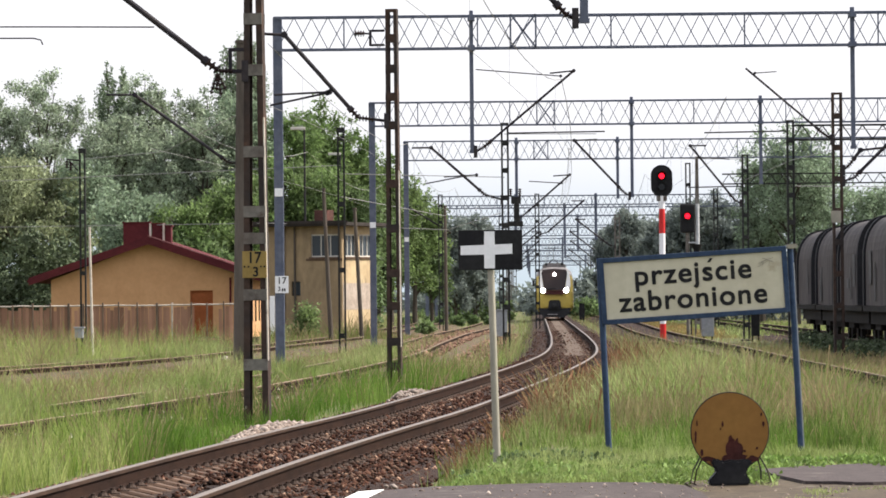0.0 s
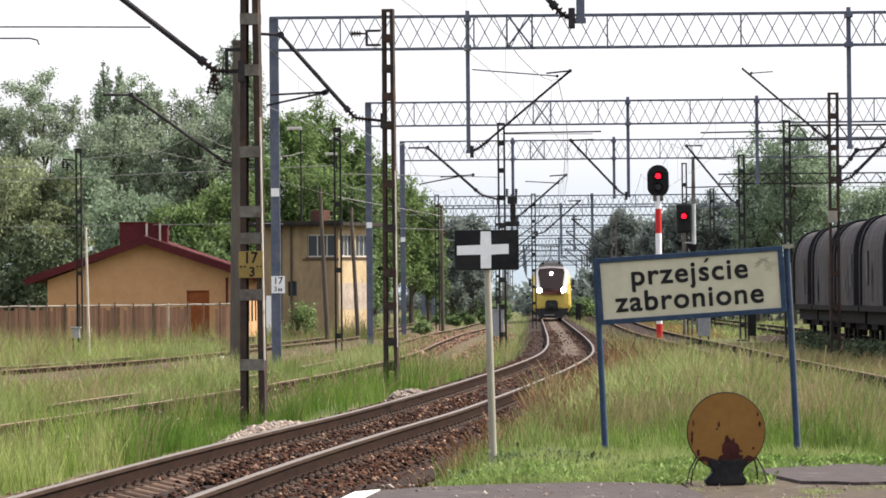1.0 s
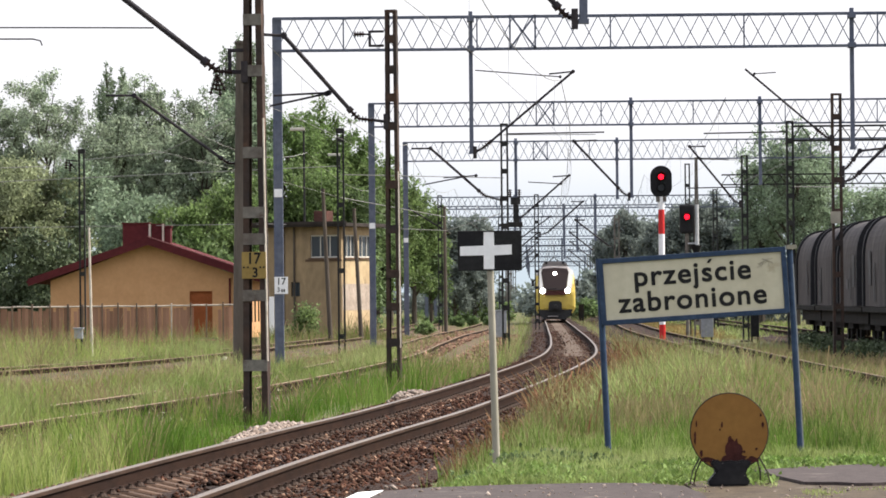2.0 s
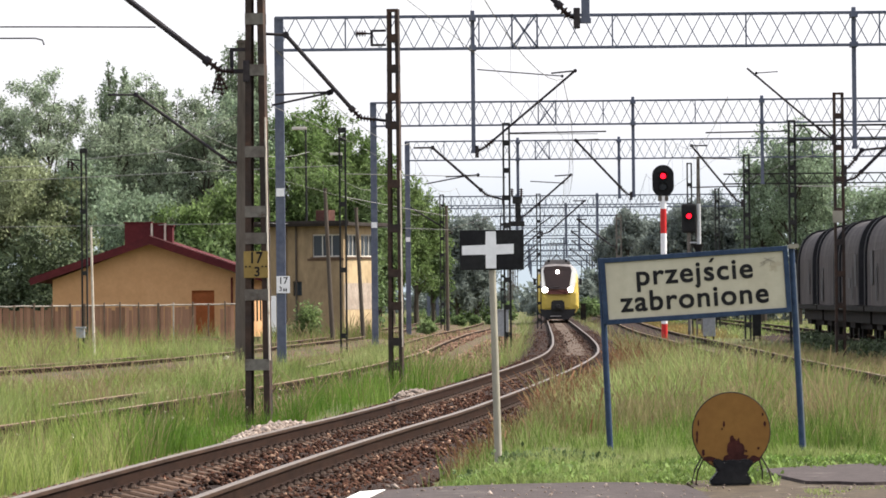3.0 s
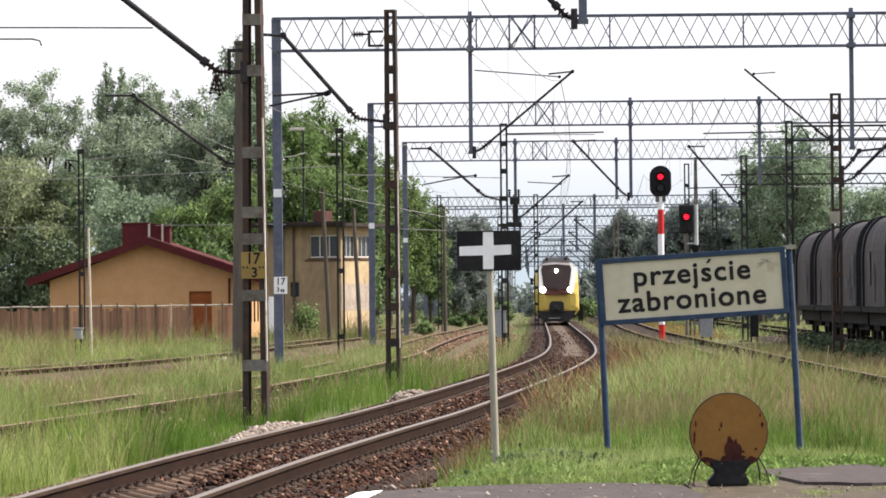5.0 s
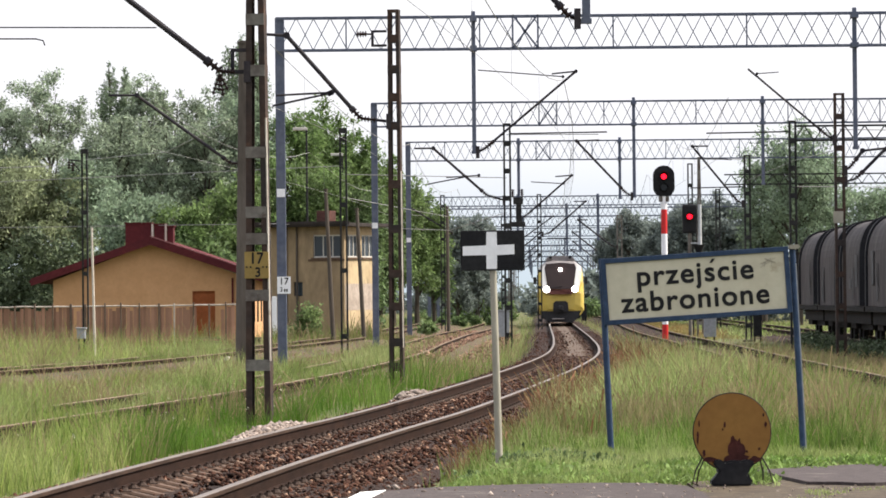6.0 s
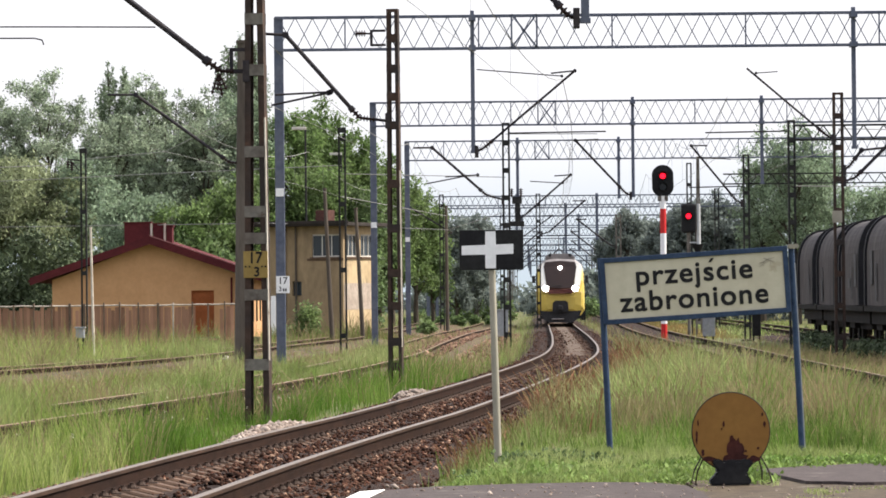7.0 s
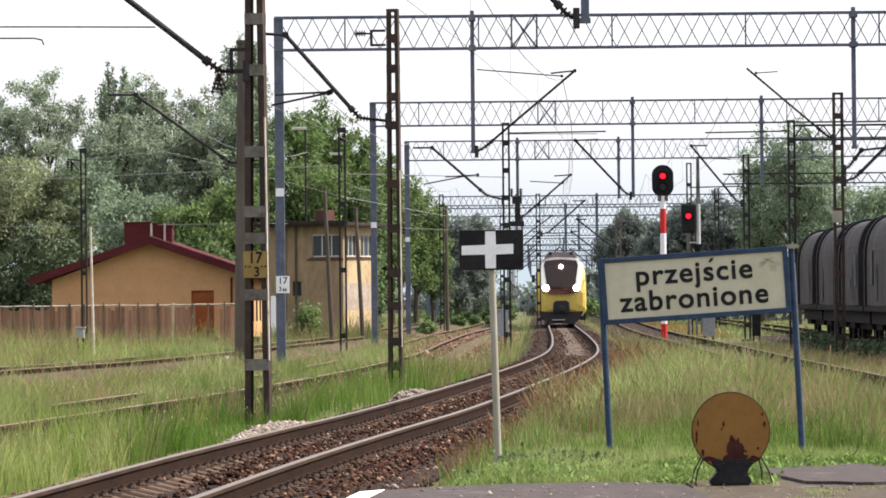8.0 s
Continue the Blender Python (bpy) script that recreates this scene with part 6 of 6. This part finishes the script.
    blades("grass", g[lush], 0.42, 0.006, M["lush_grass"], "vivid lush grass beside the curving track", 43, 0.28)
    g = g[~lush]
    near = g[:, 1] < 60
    by_post = (np.abs(g[:, 0] - 1.46) < 0.22) & (g[:, 1] < 41.8)
    short = near & ((g[:, 1] < 40.9 + 0.9 * np.sin(g[:, 0] * 2.3)) | by_post) & (g[:, 0] > MAIN.at(g[:, 1]) + 2.4)
    vivid = rng.random(len(g)) < 0.5
    blades("grass", g[near & ~short & ~vivid], 0.38, 0.0042, M["grass"], "pale green meadow grass", 21, 0.24)
    blades("grass", g[near & ~short & vivid], 0.36, 0.0042, M["lush_grass"], "vivid green meadow grass", 48, 0.24)
    blades("grass", g[short], 0.2, 0.004, M["grass"], "short green grass at the paving's edge", 22)
    blades("grass", g[~near], 0.45, 0.0075, M["grass"], "green grass between the tracks", 23)
    # rank grass between the sidings' rails hides the farther one of each
    for line, y0, y1, n in ((SIDING_A, 50, 142, 19000), (SIDING_B, 84, 150, 9000)):
        yy = rng.uniform(y0, y1, n)
        xx = line.at(yy) + rng.uniform(-0.62, 0.3, n)
        blades("grass", np.stack((xx, yy, ground_z(xx, yy) - 0.03), -1), 0.46, 0.0065, M["grass"], "rank grass between a siding's rails", 33, 0.4)
    yy = rng.uniform(44, 130, 6500)
    oo = np.clip(2.3 - (yy - 44) * 0.035, 1.25, 2.3) + np.abs(rng.normal(0, 0.7, len(yy)))
    xx = MAIN.at(yy) + oo
    blades("sorrel", np.stack((xx, yy, ground_z(xx, yy) - 0.03), -1), 0.42, 0.007, M["sorrel"], "rust-red sorrel stalks along the ballast", 28, 0.4, head=1.2)
    yy = rng.uniform(104, 150, 5200)
    xx = TRACK_2.at(yy) + rng.uniform(1.0, 4.0, len(yy))
    keep = (np.abs(np.abs(xx - TRACK_2.at(yy)) - GAUGE) > 0.1)
    xx, yy = xx[keep], yy[keep]
    blades("seeding_grass", np.stack((xx, yy, ground_z(xx, yy) - 0.03), -1), 0.44, 0.006, M["dry_grass"], "tall tan reeds beside the straight track", 29, 0.4, head=0.8)
    for lo, hi, h, mt, nm, lb, n in ((1.5, 4.2, 0.3, "ochre_grass", "dry_growth", "ochre dried growth beyond the straight track", 5000), (4.0, 10.0, 0.4, "grass", "grass", "bright grass beyond the straight track", 9000)):
        yy = rng.uniform(205, 335, n)
        xx = TRACK_2.at(yy) + rng.uniform(lo, hi, n) * (1 + 0.15 * np.sin(yy * 0.11))
        blades(nm, np.stack((xx, yy, ground_z(xx, yy) - 0.02), -1), h, 0.02, M[mt], lb, 36, 0.4, head=0.8)
    # thin weeds that have grown over the sidings' ballast
    for line, y0, y1, n in ((SIDING_B, 92, 215, 9000), (SIDING_A, 100, 215, 4500)):
        yy = rng.uniform(y0, y1, n)
        xx = line.at(yy) + rng.uniform(-2.2, 2.4 if line is SIDING_B else 0.3, n)
        patch = np.array([noise.noise((u * 0.9, v * 0.13, 4.0)) for u, v in zip(xx, yy)]) > -0.05
        P = np.stack((xx, yy, np.full(n, -0.2)), -1)[patch]
        half = rng.random(len(P)) < 0.5
        blades("weedy_grass", P[half], 0.26, 0.008, M["grass"], "thin weeds growing over the siding", 41, 0.35)
        blades("weedy_grass", P[~half], 0.3, 0.008, M["dry_grass"], "thin dry weeds growing over the siding", 42, 0.35, head=0.6)
    yy = rng.uniform(196, 203.5, 3600)
    xx = rng.uniform(-8.0, -1.6, len(yy))
    foot = np.stack((xx, yy, ground_z(xx, yy) - 0.03), -1)
    blades("weedy_grass", foot[::2], 0.8, 0.014, M["dry_grass"], "tall dry weeds before the signal box", 51, 0.3, head=0.6)
    blades("weedy_grass", foot[1::2], 0.7, 0.014, M["lush_grass"], "tall green weeds before the signal box", 52, 0.3)
    yy = rng.uniform(30.5, 35.4, 9000)
    xx = 1.75 + rng.uniform(0, 3.0, len(yy))
    tuft = np.array([noise.noise((u * 1.6, v * 0.8, 9.0)) for u, v in zip(xx, yy)]) > 0.05
    xx, yy = xx[tuft], yy[tuft]
    clear = ~((xx > 2.45) & (yy > 33.5)) & ~((np.abs(xx - 2.08) < 0.22) & (yy < 33.6))
    xx, yy = xx[clear], yy[clear]
    blades("grass", np.stack((xx, yy, np.full(len(xx), 0.19)), -1), 0.07, 0.004, M["grass"], "short grass tufts on the trampled dirt", 30)
    yy = rng.uniform(46, 104, 420)
    xx = MAIN.at(yy) - rng.uniform(2.6, 9.0, len(yy))
    V, F = leaf_cloud(np.stack((xx, yy, ground_z(xx, yy) + rng.uniform(0.2, 0.4, len(yy))), -1), np.full(len(yy), 0.03), 1600, 0.014, rng)
    tagged(raw("wildflowers", V, F, M["flower"]), "sparse white wildflower heads in the grass", "flowers", kind="stuff")
    nd = d[:, 1] < 70
    blades("seeding_grass", d[nd], 0.42, 0.003, M["dry_grass"], "tall tan grass gone to seed", 24, 0.3, head=1.1)
    blades("seeding_grass", d[~nd], 0.45, 0.007, M["dry_grass"], "tall tan grass gone to seed", 25, 0.45, head=0.6)


def weeds():
    """Low broad-leaved weeds along the paving."""
    rng = np.random.default_rng(31)
    V, F = [], []
    for _ in range(2600):
        cx, cy = rng.uniform(-0.15, 4.8), rng.uniform(33.7, 38.6)
        if noise.noise((cx * 1.7, cy * 0.8, 5.0)) < rng.uniform(-0.5, 0.25) or (2.45 < cx and cy < 36.3) or (cx < 1.6 and cy < 33.95 + 0.15 * math.sin(7 * cx)):
            continue
        zz = float(ground_z(cx, cy))
        for _ in range(9):
            a, l, e = rng.uniform(0, 2 * np.pi), rng.uniform(0.025, 0.07), rng.uniform(0.1, 1.2)
            d = np.array([np.cos(a) * np.cos(e), np.sin(a) * np.cos(e), np.sin(e)])
            s = np.array([-np.sin(a), np.cos(a), 0]) * l * 0.28
            o = np.array([cx, cy, zz + 0.02]) + rng.normal(0, 0.035, 3) * np.array([1, 1, 0.3])
            k = len(V)
            V += [o, o + d * l * 0.55 + s, o + d * l, o + d * l * 0.55 - s]
            F.append((k, k + 1, k + 2, k + 3))
    tufts, tuft_faces = [], []
    for cx, cy in ((0.5, 38.9), (0.62, 38.6), (0.58, 39.3), (0.9, 38.3), (1.0, 38.6), (0.78, 38.8), (1.25, 38.0), (0.2, 37.6)):
        for _ in range(150):
            a, l, e = rng.uniform(0, 2 * np.pi), rng.uniform(0.02, 0.06), rng.uniform(0.1, 1.3)
            d = np.array([np.cos(a) * np.cos(e), np.sin(a) * np.cos(e), np.sin(e)])
            side = np.array([-np.sin(a), np.cos(a), 0]) * l * 0.33
            o = np.array([cx, cy, float(ground_z(cx, cy)) + 0.03]) + rng.normal(0, 0.07, 3) * np.array([1, 1, 0.45])
            k = len(tufts)
            tufts += [o, o + d * l * 0.5 + side, o + d * l, o + d * l * 0.5 - side]
            tuft_faces.append((k, k + 1, k + 2, k + 3))
    tagged(raw("weeds", tufts, tuft_faces, M["leaf"]), "dark broad-leaved weeds round the grey post", "plant", kind="stuff")
    tagged(raw("weeds", V, F, M["weed"]), "low broad-leaved weeds beside the asphalt", "plant", kind="stuff")


def leaf_cloud(centres, radii, n, size, rng, squash=1.0, hang=0.0):
    """Leaves spread through a set of clumps, thicker towards their outsides."""
    c = np.asarray(centres)
    r = np.asarray(radii)
    pick = rng.choice(len(c), n, p=r ** 2 / (r ** 2).sum())
    d = rng.standard_normal((n, 3))
    d /= np.linalg.norm(d, axis=1)[:, None]
    rad = r[pick] * rng.uniform(0.05, 1.0, n) ** 0.55 * (1 + 0.22 * rng.standard_normal(n))
    p = c[pick] + d * rad[:, None] * np.array([1, 1, squash])
    u = rng.standard_normal((n, 3))
    u[:, 2] -= hang
    u /= np.linalg.norm(u, axis=1)[:, None]
    w = np.cross(u, rng.standard_normal((n, 3)))
    w /= np.linalg.norm(w, axis=1)[:, None]
    s = (size * rng.uniform(0.5, 1.5, n))[:, None]
    V = np.stack((p - u * s - w * s * 0.3, p + w * s * 0.6, p + u * s - w * s * 0.2), 1).reshape(-1, 3)
    return V, np.arange(3 * n).reshape(n, 3)


def tree(x, y, h, w, seed, leaf, label, n=26000, size=0.12, low=0.3, slim=False, fine=1.0):
    """A trunk with forking limbs; each twig carries a small clump of leaves, with gaps between the clumps."""
    rng = np.random.default_rng(seed)
    t = thing("tree", pose(x, y, -0.4), label, "tree", "trees round the yard")
    bm = B()
    r0 = 0.02 * h
    top = 0.97 if slim else 0.8
    pts = [Vector((0.05 * w * rng.uniform(-1, 1) * k / 6, 0.05 * w * rng.uniform(-1, 1) * k / 6, h * top * k / 6)) for k in range(7)]
    for k in range(6):
        tube(bm, pts[k], pts[k + 1], r0 * (1 - 0.15 * k), r0 * (1 - 0.15 * (k + 1)), 8)
    cs, rs = [], []
    if slim:
        for i in range(44):
            f = low + (1 - low) * i / 43
            rr = w * 0.5 * min(1.0, 6.0 * (1.03 - f)) * rng.uniform(0.2, 0.8)
            a = i * 2.4
            b = Vector((0, 0, h * max(0.05, f - 0.08)))
            e = Vector((math.cos(a) * rr, math.sin(a) * rr, h * f * 0.985))
            tube(bm, b, e, 0.04, 0.012, 4)
            cs.append(e[:])
            rs.append(w * rng.uniform(0.16, 0.26) * min(1.0, 0.35 + 4.5 * (1 - f)))
    else:
        mid, half = (low + 1) / 2 * h, (1 - low) / 2 * h
        for i in range(24):
            u = -0.85 + 1.75 * ((i + rng.random()) / 24) ** 0.8
            a = i * 2.4 + rng.uniform(-0.4, 0.4)
            k = rng.uniform(0.5, 0.9)
            env = math.sqrt(max(0.05, 1 - u * u)) * (1.0 if u > -0.2 else 0.9)
            e = Vector((math.cos(a) * env * w * 0.5 * k, math.sin(a) * env * w * 0.5 * k, mid + u * half * 0.9))
            zb = max(0.12 * h, min(h * top * 0.95, e.z - 0.75 * math.hypot(e.x, e.y) - 0.06 * h))
            b = pts[0].lerp(pts[6], zb / (h * top))
            elbow = b.lerp(e, 0.5) + Vector((0, 0, -0.02 * h)) + Vector(rng.uniform(-0.03, 0.03, 3) * w)
            r = 0.008 * h * (1.15 - zb / h)
            tube(bm, b, elbow, r + 0.03, r * 0.6 + 0.02, 5)
            tube(bm, elbow, e, r * 0.6 + 0.02, 0.02, 5)
            for j in range(6):
                q = elbow.lerp(e, 0.3 + 0.17 * j) + Vector(rng.normal(0, 0.075, 3) * w)
                tube(bm, elbow.lerp(e, 0.3 + 0.14 * j), q, 0.02, 0.008, 3)
                cs.append(q[:])
                rs.append((0.25 + 0.045 * w) * rng.uniform(0.7, 1.6) * fine)
    part("trunk", bm, M["bark"], t)
    V, F = leaf_cloud(cs, rs, n, size, rng, 0.9 if not slim else 2.0, 0.4)
    raw("crown", V, F, leaf, t)
    return t


def hedge(name, x0, x1, y, h, depth, seed, leaf, label, n, size):
    """A thicket of overlapping shrubs."""
    rng = np.random.default_rng(seed)
    cs, rs = [], []
    k = x0
    while k < x1:
        hh = h * rng.uniform(0.6, 1.1)
        for z in np.arange(0.3, hh, 0.9):
            cs.append((k + rng.uniform(-0.5, 0.5), y + rng.uniform(-depth, depth), z - 0.3))
            rs.append(rng.uniform(0.7, 1.2) * min(1.0, 0.4 * h))
        k += 0.8
    V, F = leaf_cloud(cs, rs, n, size, rng)
    return tagged(raw(name, V, F, leaf), label, "shrubs", kind="stuff")


def brambles():
    """Dark low scrub; the wagons' shade over it is part of the leaf colour."""
    rng = np.random.default_rng(44)
    yy = rng.uniform(118, 180, 150)
    xx = WAGON_LINE.at(yy) - rng.uniform(1.5, 2.5, len(yy))
    cs = np.stack((xx, yy, ground_z(xx, yy) + rng.uniform(0.05, 0.3, len(yy))), -1)
    V, F = leaf_cloud(cs, rng.uniform(0.2, 0.4, len(yy)), 10000, 0.07, rng)
    tagged(raw("brambles", V, F, M["shade_leaf"]), "low dark brambles beside the parked wagons", "shrubs", kind="stuff")


def trees():
    sl, gr, dk, fl, ol, ml, fr = (M[k] for k in ("silver_leaf", "leaf", "dark_leaf", "hazed_leaf", "olive_leaf", "mid_leaf", "fresh_leaf"))
    wl, gl, dl, ol_l = "tall silvery willow with loose airy foliage", "broad green deciduous tree", "dark leafy tree among paler ones", "broad olive-green tree with dense foliage"
    fl_l, fr_l = "hazy grey-green tree far down the line", "fresh green tree at the wood's edge"
    rows = [(-24.9, 285, 15.3, 7.8, sl, wl), (-28.6, 286, 14.6, 6.4, sl, wl), (-31.5, 284, 14.0, 6.5, sl, wl), (-25.3, 272, 10.2, 8.0, ol, ol_l), (-29.5, 272, 9.4, 7.0, ol, ol_l), (-22.0, 274, 10.8, 5.6, ml, gl),
            (-19.1, 287, 16.4, 3.9, sl, wl), (-17.2, 288, 14.9, 4.4, sl, wl), (-15.2, 290, 15.2, 4.0, sl, wl), (-20.8, 281, 13.4, 5.2, sl, wl), (-17.6, 280, 12.6, 5.2, sl, wl),
            (-14.9, 279, 13.0, 4.8, sl, wl), (-15.3, 266, 7.6, 5.4, fr, fr_l), (-18.4, 266, 8.6, 5.4, ml, gl), (-12.6, 280, 14.6, 4.4, ml, gl), (-12.2, 268, 9.0, 4.6, fr, fr_l),
            (-9.7, 281, 13.4, 5.0, fr, fr_l), (-7.9, 284, 13.9, 4.2, fr, fr_l), (-6.3, 285, 12.6, 4.0, fr, fr_l), (-5.0, 287, 11.2, 4.0, fr, fr_l), (-3.7, 292, 10.4, 3.6, fr, fr_l), (-2.2, 300, 9.3, 3.4, fr, fr_l), (-1.1, 306, 7.7, 2.9, gr, gl),
            (-10.6, 270, 10.0, 5.0, fr, fr_l), (-7.9, 270, 9.8, 5.0, fr, fr_l), (-5.7, 271, 8.6, 4.4, gr, gl), (-4.3, 278, 7.2, 3.2, gr, gl),
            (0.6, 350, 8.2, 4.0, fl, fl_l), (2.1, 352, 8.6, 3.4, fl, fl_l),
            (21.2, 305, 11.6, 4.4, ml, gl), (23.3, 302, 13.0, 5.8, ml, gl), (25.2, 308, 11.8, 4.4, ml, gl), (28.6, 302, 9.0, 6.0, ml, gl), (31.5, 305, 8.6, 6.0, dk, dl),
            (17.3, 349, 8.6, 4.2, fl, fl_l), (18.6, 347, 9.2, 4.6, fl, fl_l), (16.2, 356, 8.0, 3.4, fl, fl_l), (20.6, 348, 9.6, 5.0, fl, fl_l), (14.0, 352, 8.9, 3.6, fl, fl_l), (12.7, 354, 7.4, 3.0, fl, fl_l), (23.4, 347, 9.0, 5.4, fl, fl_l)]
    for i, (x, y, h, w, lf, lb) in enumerate(rows):
        airy, far = lf is sl, lf is fl
        per, size, low, fine = (3300, 0.1, 0.36, 0.85) if airy else (3000, 0.14, 0.1, 1.0) if far else (2700 if lf is ml else 3500, 0.12, 0.24 if -4.2 < x < 0 else 0.3 if y > 278 else 0.16, 1.1)
        tree(x, y, h * 1.05, w * 1.08, 140 + i, lf, lb, n=int(min(36000, per * w)), size=size, low=low, fine=fine)
    for x, h, w, k in ((-21.5, 17.3, 2.3, 201), (-20.5, 16.9, 1.8, 202), (-13.95, 18.3, 3.0, 203), (-13.1, 18.9, 3.0, 204), (-12.2, 18.5, 2.8, 205)):
        tree(x * 1.03, 296, h * 1.03, w, k, dk, "slim dark poplar among the willows", n=13000, size=0.095, low=0.2, slim=True)
    # the shade left of the shed is painted as darker leaves
    hedge("thicket", -32, -18.4, 258, 5.4, 3.0, 311, M["shade_leaf"], "undergrowth beside the shed with leaves darkened as shade", 24000, 0.16)
    hedge("thicket", -18.4, -4.6, 262, 5.2, 3.0, 301, M["leaf"], "dark undergrowth below the trees", 24000, 0.17)
    hedge("thicket", 17, 38, 345, 4.6, 3.0, 302, M["hazed_leaf"], "grey-green scrub behind the wagons", 15000, 0.18)
    # added scrub, unseen itself: it darkens the gaps below the wagons like shade
    for k, y in enumerate((128, 144, 160, 176, 190)):
        hedge("scrub", 17.4 + k * 0.3, 21.5, y, 1.5, 1.5, 320 + k, M["dark_leaf"], "added dark scrub for shade below the wagons", 1500, 0.12)
    hedge("bush", -6.7, -5.7, 199, 1.65, 0.4, 303, M["fresh_leaf"], "leafy bush beside the signal box", 4200, 0.08)
    hedge("bush", -1.6, -0.9, 232, 1.2, 0.6, 304, M["leaf"], "low bush in the yard", 900, 0.12)
    hedge("thicket", -70, 90, 620, 4.2, 5.0, 307, M["hazed_leaf"], "far low woods at the horizon", 30000, 0.35)
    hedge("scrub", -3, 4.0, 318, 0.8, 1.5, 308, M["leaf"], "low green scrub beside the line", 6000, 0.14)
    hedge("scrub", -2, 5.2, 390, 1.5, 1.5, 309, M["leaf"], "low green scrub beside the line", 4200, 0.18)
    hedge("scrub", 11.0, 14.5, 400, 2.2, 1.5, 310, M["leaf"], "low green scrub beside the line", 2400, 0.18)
    hedge("thicket", -2, 6, 480, 3.0, 4.0, 305, M["hazed_leaf"], "far scrub along the line", 3500, 0.35)
    hedge("thicket", 9, 40, 480, 4.6, 5.0, 306, M["hazed_leaf"], "far scrub along the line", 8000, 0.4)


# ------------------------------------------------------------------ what moves
def motions():
    rows_a, rows_b = [], []
    for k in range(17):
        t = k * 0.5
        y = 351.0 - 10.75 * t
        rows_a.append((t, MAIN.stand(y)))
        rows_b.append((t, MAIN.stand(y + 21.6)))
    walk(TRAIN, rows_a)
    walk(TRAIN_CAR, rows_b)


ground()
platform_end()
GANTRIES = gantries()
arms(masts(), GANTRIES, poles())
wires()
no_crossing_sign()
cross_sign()
ground_disc()
plates()
main_signal()
shunt_signal()
trackside_boxes()
yard_bits()
house()
signal_box()
yard_fence()
for i in range(6):
    wagon(113.6 + 12.6 * i, "covered goods wagon with a grey arched tarpaulin hood")
TRAIN = train_front()
TRAIN_CAR = train_middle()
trees()
brambles()
meadow()
weeds()
side_track(SIDING_A, 40, 300, "overgrown siding track with pale ballast", bedded=105)
side_track(SIDING_B, 60, 300, "overgrown far siding track", half=1.9, bedded=95)
straight = side_track(TRACK_2, 40, 420, "straight railway track in tall grass", bedded=170)
# the wide dark bed paints the parked wagons' shade on the ground
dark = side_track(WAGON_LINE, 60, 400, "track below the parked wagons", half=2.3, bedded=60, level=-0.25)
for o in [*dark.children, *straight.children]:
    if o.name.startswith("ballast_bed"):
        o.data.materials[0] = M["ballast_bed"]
ballast()
main_track()
motions()
